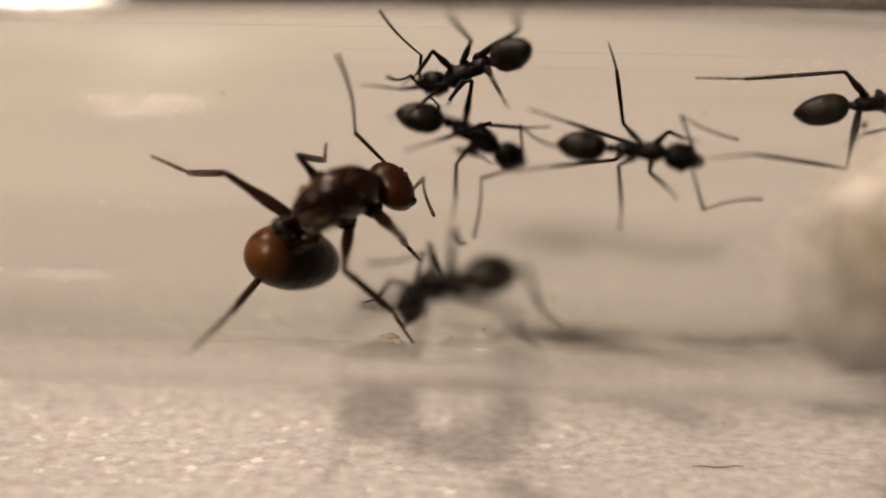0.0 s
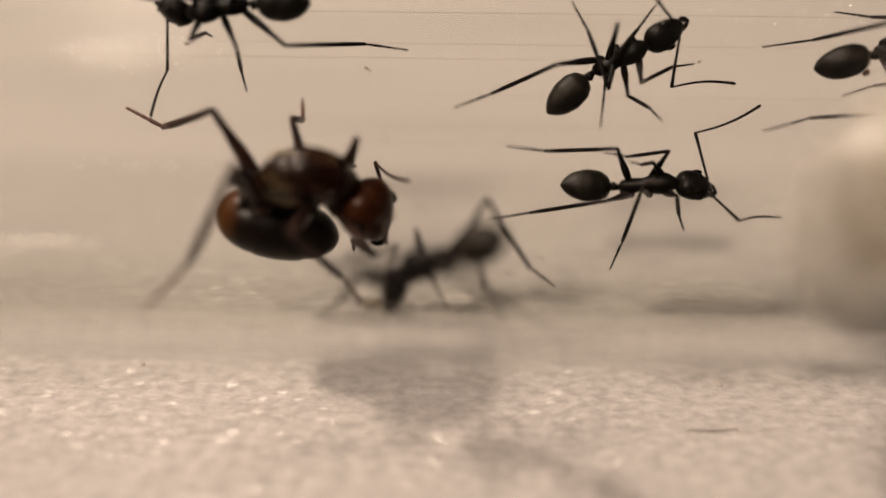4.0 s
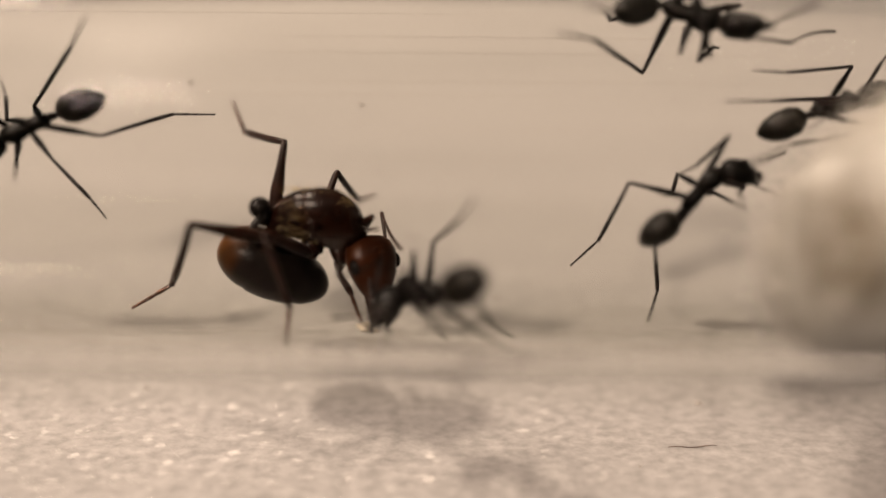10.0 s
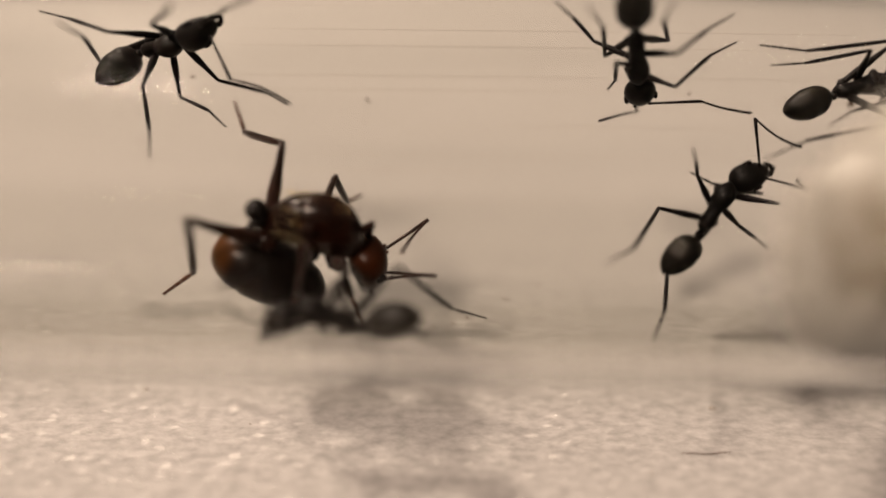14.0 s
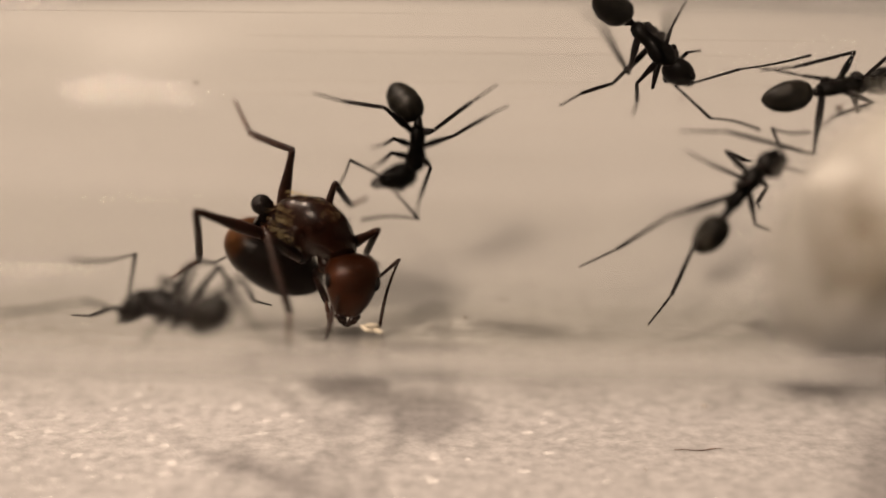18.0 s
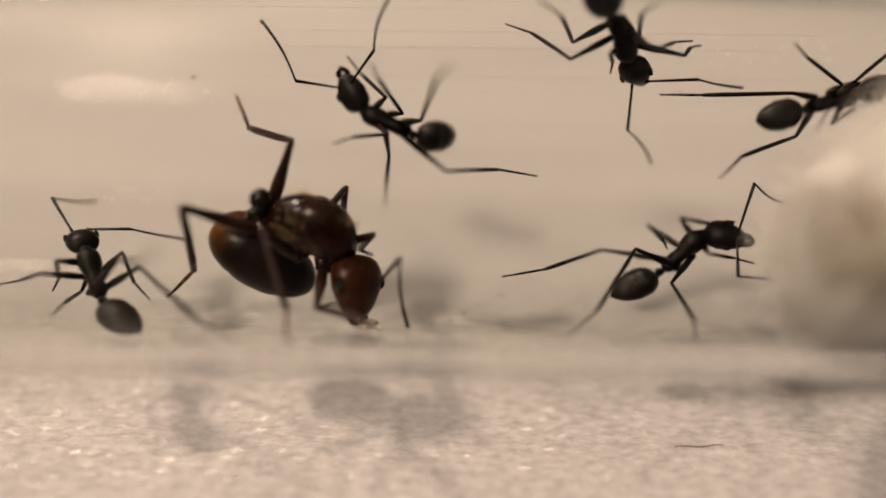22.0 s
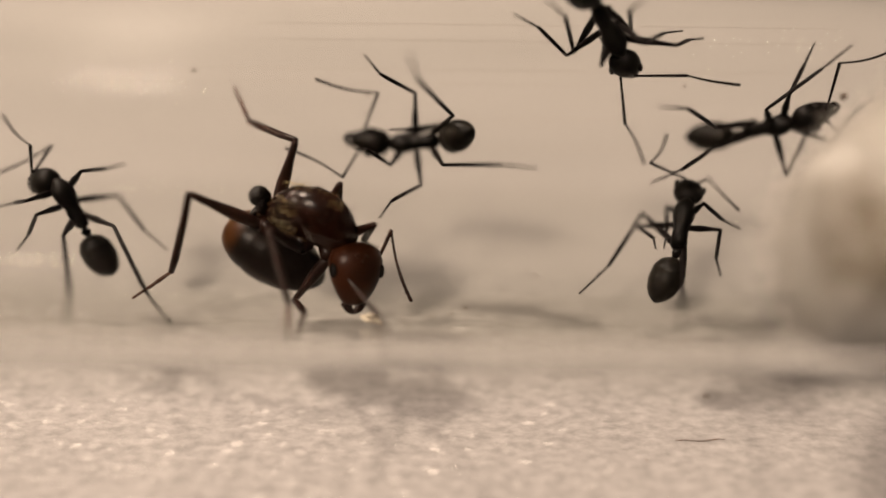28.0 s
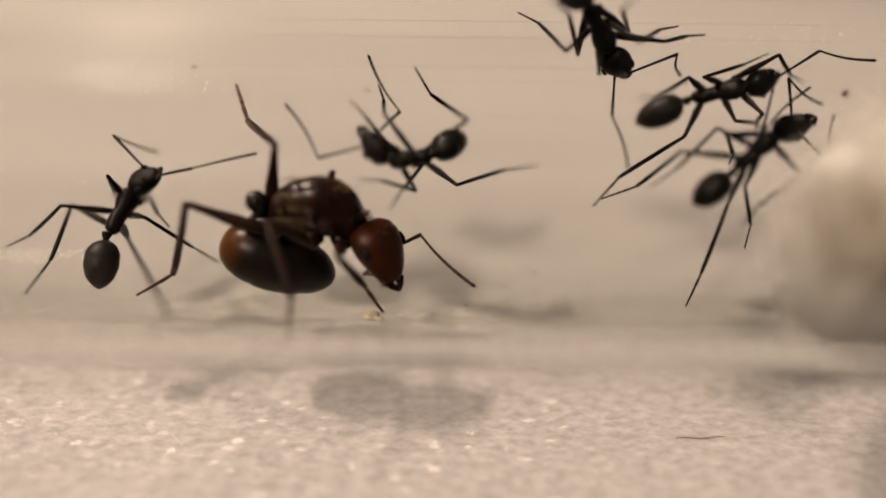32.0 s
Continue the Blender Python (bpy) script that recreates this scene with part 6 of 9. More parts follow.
    key(14.5, (13.21, 4.07, 5.59), (11.37, 4.31, 4.53), (10.17, 2.98, 3.12), (8.43, 1.70, 1.70), (0.00, -0.66, 0.75), (10.14, 3.98, 5.71), (10.88, 6.72, 5.82), (6.12, 1.15, 2.91), (13.87, 5.61, 3.71), (13.99, 3.89, 2.11), (7.56, -2.39, 1.36), (9.98, 4.45, 5.80), (9.53, 2.65, 5.09), (8.65, 5.83, 3.80), (12.83, 3.11, 4.63), (12.18, 2.41, 3.84), (11.44, 1.63, 3.08), (14.63, 4.88, 6.16), (14.75, 4.72, 4.74), (13.02, 4.48, 6.64), (14.83, 3.58, 5.21))
    key(16.5, (14.82, 4.18, 6.45), (12.89, 4.69, 5.73), (11.75, 3.83, 3.91), (10.41, 2.82, 1.81), (0.00, -0.80, 0.60), (10.14, 3.98, 5.71), (10.88, 6.72, 5.82), (6.00, 2.89, 1.56), (13.87, 5.61, 3.71), (14.93, 4.35, 2.44), (7.56, -2.60, 1.44), (11.42, 4.49, 6.90), (11.09, 3.28, 6.19), (10.12, 2.24, 5.17), (14.33, 3.49, 5.55), (13.72, 3.04, 4.56), (9.71, 2.91, 3.79), (15.76, 4.95, 7.77), (16.36, 4.83, 5.59), (13.10, 5.29, 8.06), (16.43, 3.69, 5.88))
    key(17, (14.95, 4.26, 6.76), (13.58, 4.99, 6.06), (12.59, 4.44, 4.08), (11.27, 3.82, 1.98), (0.00, -0.83, 0.56), (10.14, 3.98, 5.71), (14.08, 6.57, 5.41), (5.64, 1.93, 2.18), (13.87, 5.61, 3.71), (13.43, 1.12, 4.02), (8.15, -0.82, 0.99), (12.08, 4.97, 7.11), (11.61, 3.86, 6.38), (10.12, 5.01, 3.13), (15.12, 4.18, 5.92), (13.94, 4.67, 2.78), (10.96, 3.58, 2.77), (15.21, 4.27, 8.12), (16.56, 5.06, 5.85), (12.68, 5.08, 7.65), (16.71, 3.99, 6.21))
    key(18, (15.18, 6.03, 5.65), (13.75, 5.21, 5.69), (12.58, 4.69, 3.81), (11.31, 4.04, 1.68), (0.00, -0.83, 0.55), (11.72, 1.46, 7.47), (10.88, 6.72, 5.82), (5.65, 1.62, 2.44), (11.98, 0.33, 5.88), (12.69, -0.50, 4.85), (8.18, -0.76, 0.98), (11.95, 4.78, 6.58), (11.93, 3.96, 6.11), (10.00, 4.94, 3.21), (13.49, 3.42, 5.52), (13.20, 3.12, 3.84), (11.03, 3.73, 2.45), (16.09, 6.29, 6.98), (16.83, 5.88, 5.12), (14.80, 5.58, 7.25), (16.92, 4.75, 5.39))
    key(19, (15.68, 5.77, 5.58), (14.05, 5.53, 5.25), (12.64, 4.27, 3.98), (11.32, 3.48, 1.95), (0.00, -0.80, 0.60), (10.14, 3.98, 5.71), (10.88, 6.72, 5.82), (5.90, 0.71, 3.07), (13.21, 2.07, 6.96), (15.01, 4.32, 2.42), (8.14, -1.18, 1.04), (12.91, 5.87, 6.63), (12.05, 3.86, 5.90), (10.06, 4.33, 3.27), (12.66, 5.36, 6.08), (12.40, 3.36, 5.00), (11.07, 3.27, 2.49), (16.30, 6.92, 6.41), (17.05, 6.50, 4.55), (15.19, 6.41, 6.85), (17.20, 5.44, 4.91))
    key(20, (15.86, 5.85, 5.47), (14.23, 5.60, 5.14), (12.57, 4.26, 4.33), (11.02, 2.74, 2.99), (0.00, -0.83, 0.56), (10.14, 3.98, 5.71), (10.88, 6.72, 5.82), (6.05, -0.06, 3.62), (12.32, 2.13, 6.61), (15.08, 4.26, 2.37), (8.12, -1.29, 1.06), (13.12, 5.94, 6.76), (12.10, 3.89, 6.04), (10.62, 2.89, 4.61), (12.99, 5.49, 6.24), (12.88, 3.19, 5.28), (11.15, 3.01, 2.73), (16.65, 6.88, 6.49), (17.39, 6.47, 4.63), (15.61, 6.39, 6.98), (17.55, 5.42, 4.93))
    key(21, (12.22, 3.46, 4.65), (10.66, 4.00, 4.29), (9.78, 2.51, 2.81), (7.83, 2.05, 1.34), (0.00, -0.59, 0.81), (8.39, 0.07, 5.59), (10.88, 6.72, 5.82), (5.47, -2.88, 5.32), (12.66, 4.77, 3.36), (9.75, -1.94, 1.21), (7.60, -3.21, 2.17), (8.53, 3.36, 4.56), (8.96, 2.23, 4.78), (7.88, 2.06, 4.82), (10.85, 1.88, 3.87), (9.53, 1.64, 2.45), (7.69, 2.06, 3.81), (12.75, 2.54, 6.23), (13.70, 2.58, 4.49), (10.30, 3.67, 6.37), (11.41, 1.28, 5.09))
    key(22, (12.37, 1.70, 3.62), (10.76, 2.07, 3.75), (9.20, 1.62, 2.16), (7.01, 1.08, 1.02), (0.00, -0.33, 0.94), (11.57, 1.40, 4.65), (8.78, 0.52, 3.85), (2.38, -0.13, 2.82), (12.19, 0.18, 3.37), (9.01, -3.77, 2.38), (4.43, -3.66, 2.47), (10.43, 4.34, 3.27), (8.99, 4.20, 2.96), (6.86, 3.04, 2.27), (11.53, 3.27, 1.99), (9.05, 0.02, 2.47), (7.60, 0.67, 3.73), (14.44, 3.37, 4.50), (13.50, -2.10, 3.63), (12.41, 2.32, 5.95), (11.39, -0.49, 3.14))
    key(23, (12.58, 1.66, 3.86), (11.07, 2.10, 3.27), (9.40, 1.75, 1.77), (7.14, 1.24, 0.79), (0.00, -0.32, 0.95), (10.87, 1.33, 4.38), (8.89, 0.57, 3.59), (2.35, -0.04, 2.85), (13.15, 1.84, 1.24), (9.01, -3.63, 2.31), (4.41, -3.69, 2.61), (11.21, 4.34, 2.72), (9.34, 4.26, 2.84), (7.00, 2.76, 1.86), (11.00, 0.06, 3.27), (9.16, 0.16, 2.26), (8.07, 0.37, 3.36), (13.07, 3.06, 8.47), (14.75, 3.41, 2.54), (12.15, 2.52, 5.99), (12.43, 2.15, 1.95))
    key(24, (11.83, 3.07, 4.60), (10.43, 2.21, 4.49), (9.71, 1.31, 2.52), (8.41, 0.44, 0.51), (0.00, -0.31, 0.95), (10.14, 3.98, 5.71), (10.19, 3.18, 1.81), (3.22, -3.02, 3.68), (10.58, 0.40, 3.76), (8.99, -3.76, 2.46), (5.66, -4.66, 3.90), (8.93, 2.69, 5.24), (8.22, 1.08, 4.29), (7.20, 0.80, 3.61), (11.38, 3.64, 2.89), (9.56, -0.03, 2.87), (8.08, -0.11, 1.92), (12.93, 1.63, 7.45), (12.98, 2.84, 4.82), (10.53, 1.50, 6.21), (11.47, 0.70, 5.48))
    key(25, (13.61, 4.67, 5.54), (12.22, 4.65, 4.58), (11.23, 3.55, 2.85), (10.24, 1.72, 1.41), (0.00, -0.68, 0.73), (9.91, 0.28, 6.12), (9.41, -0.12, 5.35), (4.71, -0.34, 2.78), (13.15, 1.80, 1.17), (14.59, 4.09, 2.64), (8.94, -3.35, 1.78), (10.74, 3.50, 5.20), (9.88, 3.61, 4.82), (8.61, 3.40, 3.91), (13.85, 3.74, 4.45), (11.80, 2.44, 4.62), (10.55, 1.91, 1.30), (14.65, 3.67, 6.55), (15.74, 6.72, 4.15), (14.35, 6.04, 5.27), (15.71, 5.14, 4.89))
    key(27.5, (11.08, 3.21, 4.29), (10.24, 1.48, 4.25), (9.35, 0.02, 2.52), (8.00, -2.02, 1.45), (0.00, -0.16, 0.99), (10.14, 3.98, 5.71), (7.60, 4.06, 2.22), (5.21, -0.75, 2.14), (13.15, 1.80, 1.17), (13.30, 0.34, 2.21), (8.42, -3.87, 2.09), (8.53, 1.72, 5.01), (8.08, 0.99, 4.11), (8.90, 3.35, 2.17), (11.51, 0.19, 4.76), (10.52, -0.84, 4.50), (8.59, -1.62, 1.15), (9.25, 3.94, 3.48), (12.72, 4.36, 3.88), (9.09, 3.67, 4.37), (12.66, 2.94, 4.41))
    key(28, (10.61, 4.54, 4.68), (10.04, 3.00, 4.51), (9.44, 1.32, 3.09), (8.56, 0.09, 1.03), (0.00, -0.43, 0.90), (8.95, 1.43, 3.02), (8.29, 0.45, 3.60), (5.56, 0.54, 1.20), (12.47, 2.86, 3.23), (11.77, 2.01, 1.23), (7.50, -5.95, 4.32), (9.83, 4.76, 3.34), (8.45, 4.11, 2.61), (8.80, 4.64, 2.99), (10.14, 1.29, 5.23), (10.66, 0.45, 4.51), (9.12, -0.94, 2.68), (9.73, 6.13, 6.30), (12.31, 3.02, 4.06), (8.50, 3.76, 5.89), (11.77, 5.65, 4.33))
    key(29, (10.59, 4.18, 4.60), (9.87, 2.71, 4.36), (9.21, 1.05, 2.95), (7.86, 0.05, 1.05), (0.00, -0.39, 0.92), (10.14, 3.98, 5.71), (8.17, 0.34, 3.55), (5.45, 0.07, 1.60), (11.51, 3.61, 3.50), (11.88, 2.02, 1.26), (7.32, -6.24, 4.69), (8.21, 2.82, 5.24), (8.41, 4.04, 2.71), (8.53, 4.36, 3.23), (10.03, 0.63, 4.42), (10.54, 0.13, 4.26), (8.88, -1.26, 2.90), (9.42, 4.94, 5.12), (13.14, 5.38, 5.25), (9.00, 2.28, 5.31), (12.51, 2.77, 4.93))
    key(30, (11.00, 4.66, 4.83), (10.06, 3.32, 4.64), (9.54, 2.02, 2.84), (8.24, 0.47, 1.33), (0.00, -0.52, 0.85), (8.25, -1.32, 5.63), (8.61, 1.29, 3.33), (4.72, -3.25, 3.75), (10.85, 4.05, 2.57), (10.87, 0.39, 2.50), (7.73, -5.26, 3.64), (8.87, 2.07, 5.34), (8.96, 5.07, 3.20), (7.77, 1.20, 4.91), (10.66, 1.52, 4.91), (11.87, 4.03, 2.89), (9.31, -0.19, 2.15), (11.34, 5.05, 6.30), (13.18, 5.29, 6.14), (8.90, 3.92, 6.07), (12.49, 2.77, 5.48))
    key(31, (14.07, 5.21, 6.36), (12.53, 5.25, 5.66), (10.88, 4.28, 4.42), (10.01, 3.28, 2.28), (0.00, -0.85, 0.52), (10.14, 3.98, 5.71), (7.79, 1.13, 5.89), (5.35, -0.37, 1.91), (14.55, 5.80, 4.61), (10.63, -0.58, 2.94), (8.46, -3.03, 3.05), (11.34, 5.33, 7.21), (10.23, 3.98, 6.40), (8.52, 3.60, 4.07), (12.40, 3.42, 5.89), (11.42, 2.82, 4.44), (10.22, 2.20, 3.41), (12.53, 6.36, 6.84), (15.37, 5.79, 6.43), (12.71, 5.99, 7.42), (15.70, 5.00, 6.06))
    key(32, (15.04, 4.76, 7.33), (14.45, 6.03, 6.33), (12.95, 5.81, 4.66), (11.23, 5.53, 2.77), (0.00, -0.90, 0.44), (11.22, 2.43, 6.33), (9.23, 5.64, 3.75), (6.30, 2.05, 4.88), (13.12, 4.33, 2.42), (11.98, 0.96, 3.22), (9.69, -0.27, 0.99), (12.16, 5.75, 6.34), (12.91, 5.95, 7.18), (10.34, 5.77, 5.45), (15.95, 5.60, 5.33), (12.94, 4.45, 4.37), (12.07, 3.71, 3.98), (16.06, 5.99, 7.69), (16.43, 5.47, 7.36), (15.25, 5.70, 8.46), (16.78, 4.74, 6.89))
    act(walkers["B"], keys)
    keys.clear()

    key(0, (-2.09, 6.60, 9.42), (-0.93, 5.53, 9.98), (0.82, 4.52, 11.03), (2.21, 2.68, 12.01), (0.00, -0.90, -0.44), (-2.26, 1.88, 9.49), (-0.92, 7.05, 8.30), (1.84, 7.05, 8.30), (-2.80, 6.34, 9.53), (-0.68, 0.24, 14.01), (1.75, -2.19, 14.54), (-1.93, 5.28, 9.03), (-0.69, 3.54, 9.71), (0.97, 2.23, 10.84), (-1.40, 3.96, 11.59), (0.11, 3.44, 12.11), (1.86, 3.00, 12.66), (-3.01, 2.14, 10.92), (-3.41, 3.87, 13.20), (-2.33, 4.70, 10.37), (-1.88, 4.86, 11.19))
    key(1, (-4.25, 5.76, 8.79), (-2.83, 5.28, 9.50), (-0.70, 5.52, 10.29), (1.35, 4.58, 11.31), (0.00, -0.94, -0.34), (-2.42, 6.87, 8.07), (-1.17, 6.86, 7.70), (0.82, -1.56, 11.52), (-3.02, 0.60, 12.08), (-3.79, 1.42, 13.54), (1.40, -0.13, 13.81), (-1.81, 3.85, 9.63), (-0.93, 3.80, 9.93), (0.09, 3.39, 9.19), (-2.86, 3.89, 11.06), (-1.80, 3.64, 11.19), (1.00, 5.09, 12.05), (-3.60, 4.34, 7.15), (-8.13, 6.51, 8.34), (-2.02, 6.31, 8.12), (-5.91, 5.71, 9.67))
    key(2, (-8.72, 4.90, 12.96), (-7.88, 4.90, 11.53), (-5.79, 4.01, 11.64), (-3.44, 3.00, 11.59), (0.00, -0.79, -0.62), (-10.09, 5.02, 11.06), (-8.97, 5.77, 9.80), (-1.78, 7.00, 8.91), (-6.56, -0.19, 13.75), (-5.22, -0.87, 13.85), (-2.83, -2.74, 14.40), (-7.22, 3.16, 11.52), (-6.55, 2.95, 10.54), (-5.04, 2.63, 9.78), (-6.78, 3.01, 12.46), (-5.94, 2.58, 12.45), (-4.41, 2.04, 12.16), (-9.25, 0.43, 13.92), (-8.67, 0.27, 14.39), (-9.31, 2.93, 12.88), (-9.11, 1.30, 14.20))
    key(3, (-9.56, 2.94, 12.48), (-9.04, 4.41, 11.82), (-6.82, 4.87, 11.67), (-4.66, 3.76, 11.79), (0.00, -0.78, -0.62), (-10.58, 6.51, 10.74), (-8.06, 2.45, 11.37), (-1.56, 2.22, 10.10), (-6.98, 4.01, 13.28), (-6.07, 3.79, 13.32), (-3.68, 4.32, 13.30), (-9.39, 4.76, 10.00), (-8.60, 5.84, 9.76), (-5.66, 5.87, 9.53), (-8.78, 2.71, 12.60), (-7.57, 2.98, 12.53), (-6.29, 3.24, 12.37), (-13.69, 5.90, 9.09), (-9.67, -1.40, 13.59), (-11.82, 4.50, 9.59), (-9.43, -0.41, 13.44))
    key(3.5, (-11.48, 6.10, 10.26), (-9.91, 5.02, 10.41), (-7.65, 5.25, 10.83), (-5.14, 4.83, 10.94), (0.00, -0.89, -0.45), (-9.76, 6.97, 9.12), (-8.52, 6.54, 6.64), (-1.70, 7.03, 8.66), (-6.98, 4.01, 13.28), (-6.07, 3.79, 13.32), (-3.68, 4.32, 13.30), (-9.69, 5.01, 8.53), (-7.76, 4.01, 9.37), (-6.17, 3.89, 9.48), (-10.09, 3.50, 11.50), (-8.88, 3.64, 11.74), (-7.58, 3.75, 11.92), (-12.34, 5.57, 5.78), (-12.33, 5.19, 11.01), (-11.10, 4.83, 8.06), (-11.93, 4.67, 11.31))
    key(5.5, (-11.55, 5.95, 11.31), (-9.95, 4.96, 11.18), (-7.72, 4.58, 11.16), (-5.34, 3.70, 11.26), (0.00, -0.83, -0.55), (-9.76, 6.97, 9.12), (-8.42, 6.48, 7.55), (-1.76, 7.04, 8.50), (-6.98, 4.01, 13.28), (-6.07, 3.79, 13.32), (-3.68, 4.32, 13.30), (-10.06, 5.21, 9.31), (-8.42, 3.46, 9.85), (-5.83, 3.67, 10.10), (-10.36, 3.36, 12.09), (-9.13, 3.17, 12.10), (-7.84, 2.94, 12.03), (-12.41, 5.43, 6.83), (-12.40, 5.04, 12.06), (-11.97, 5.79, 7.89), (-12.15, 4.46, 12.22))
    key(6, (-11.59, 5.59, 11.36), (-9.96, 5.23, 11.21), (-7.80, 4.53, 11.37), (-5.38, 3.71, 11.66), (0.00, -0.84, -0.54), (-9.76, 6.97, 9.12), (-8.29, 6.47, 7.51), (-1.56, 1.67, 9.99), (-6.98, 4.01, 13.28), (-6.07, 3.79, 13.32), (-3.68, 4.32, 13.30), (-9.91, 5.32, 9.32), (-8.37, 3.57, 9.96), (-5.78, 5.21, 9.69), (-10.53, 3.53, 12.09), (-9.31, 3.30, 12.21), (-8.03, 3.03, 12.27), (-12.72, 5.19, 6.85), (-12.71, 4.80, 12.08), (-12.17, 5.53, 7.92), (-12.54, 4.23, 12.24))
    key(7, (-13.91, 2.87, 11.44), (-13.43, 4.51, 11.55), (-11.29, 5.20, 11.22), (-8.76, 5.41, 11.30), (0.00, -0.84, -0.55), (-14.64, 6.32, 10.35), (-13.22, 5.99, 8.55), (-4.53, 3.96, 9.58), (-15.29, 0.79, 9.69), (-12.10, 3.85, 13.91), (-3.68, 4.32, 13.30), (-12.36, 3.73, 10.20), (-11.31, 3.55, 10.73), (-9.72, 5.81, 9.39), (-14.54, 3.83, 11.15), (-11.81, 3.30, 12.28), (-10.58, 3.72, 12.16), (-18.38, 6.00, 7.80), (-14.97, 1.96, 13.02), (-16.34, 4.54, 8.86), (-14.17, 1.41, 13.16))
    key(8, (-17.95, 3.16, 12.33), (-17.92, 5.02, 11.79), (-15.73, 4.40, 11.80), (-13.46, 5.32, 11.40), (0.00, -0.80, -0.60), (-13.89, 6.90, 9.48), (-18.13, 5.72, 8.80), (-8.68, 3.54, 9.45), (-14.40, 4.08, 13.75), (-13.95, 5.47, 12.47), (-11.34, 4.29, 13.61), (-18.08, 5.21, 9.96), (-16.40, 3.13, 10.97), (-13.93, 5.17, 9.93), (-18.30, 3.21, 12.64), (-17.06, 3.06, 12.63), (-15.77, 2.88, 12.54), (-22.21, 6.29, 7.86), (-18.80, 2.25, 13.08), (-20.08, 4.89, 8.92), (-18.51, 1.63, 13.19))
    key(9, (-18.93, 4.50, 11.56), (-16.44, 4.15, 11.99), (-14.30, 3.52, 11.56), (-11.96, 4.27, 11.95), (0.00, -0.78, -0.63), (-18.73, 6.60, 10.52), (-17.19, 5.17, 9.13), (-8.13, 2.22, 9.71), (-14.40, 4.08, 13.75), (-13.28, 2.20, 11.73), (-11.34, 4.29, 13.61), (-16.97, 3.84, 10.15), (-15.00, 2.43, 10.59), (-13.17, 4.44, 9.23), (-15.96, 1.83, 12.64), (-15.40, 5.03, 10.35), (-13.55, 2.58, 12.22), (-23.20, 7.63, 7.09), (-19.79, 3.59, 12.30), (-21.30, 6.26, 8.18), (-18.98, 3.00, 12.32))
    key(10, (-20.26, 4.75, 5.80), (-18.75, 5.31, 6.67), (-16.66, 5.43, 7.57), (-14.47, 6.48, 8.34), (0.00, -0.99, 0.16), (-19.20, 6.02, 4.30), (-13.54, 2.03, 4.43), (-9.03, 3.74, 8.37), (-20.76, 7.04, 7.64), (-19.14, 7.00, 8.90), (-12.49, 1.67, 12.64), (-17.49, 3.78, 6.31), (-16.20, 4.08, 6.20), (-14.26, 4.84, 6.98), (-19.31, 4.41, 8.39), (-18.23, 4.83, 8.82), (-16.02, 3.43, 8.78), (-24.52, 7.87, 1.34), (-21.11, 3.84, 6.55), (-21.83, 5.62, 2.79), (-20.98, 3.90, 7.26))
    key(11, (-23.06, 6.09, 6.95), (-21.19, 5.89, 7.29), (-18.93, 5.79, 7.60), (-16.44, 5.41, 7.99), (0.00, -1.00, 0.09), (-19.21, 6.01, 4.29), (-19.71, 6.24, 4.72), (-14.28, 6.16, 4.56), (-20.76, 7.04, 7.64), (-19.14, 7.00, 8.90), (-14.55, 5.92, 11.84), (-21.15, 4.90, 5.69), (-19.92, 4.86, 5.85), (-18.63, 4.76, 6.08), (-21.59, 5.21, 9.00), (-20.36, 5.18, 9.17), (-19.06, 5.07, 9.30), (-27.33, 9.22, 2.49), (-23.91, 5.18, 7.70), (-25.09, 6.98, 3.75), (-23.65, 5.16, 8.40))
    key(12, (-20.75, 4.39, 11.82), (-20.76, 5.88, 10.63), (-18.70, 5.11, 10.11), (-16.31, 4.26, 10.11), (0.00, -0.92, -0.40), (-21.43, 6.93, 9.32), (-19.71, 6.24, 4.72), (-14.97, 6.46, 5.16), (-20.76, 7.04, 7.64), (-19.14, 7.00, 8.90), (-14.71, 5.92, 11.84), (-21.38, 5.87, 8.84), (-20.24, 5.47, 8.57), (-19.06, 4.96, 8.29), (-21.10, 4.55, 11.92), (-19.96, 4.14, 11.64), (-18.79, 3.67, 11.28), (-25.01, 7.52, 7.36), (-21.60, 3.48, 12.57), (-23.20, 5.88, 8.45), (-21.32, 3.04, 12.95))
    key(12.5, (-16.63, 3.29, 13.53), (-17.67, 4.14, 12.12), (-18.63, 4.89, 10.18), (-19.07, 6.31, 8.10), (0.00, -0.82, -0.57), (-21.43, 6.93, 9.32), (-20.93, 5.06, 12.91), (-14.97, 6.46, 5.16), (-20.76, 7.04, 7.64), (-19.14, 7.00, 8.90), (-14.71, 5.92, 11.84), (-19.05, 2.90, 12.48), (-19.57, 3.33, 11.44), (-20.08, 3.73, 10.30), (-16.02, 3.73, 11.30), (-16.54, 4.16, 10.26), (-17.13, 4.53, 9.15), (-20.89, 6.42, 9.06), (-17.48, 2.39, 14.27), (-19.64, 4.08, 11.43), (-16.06, 2.57, 13.31))
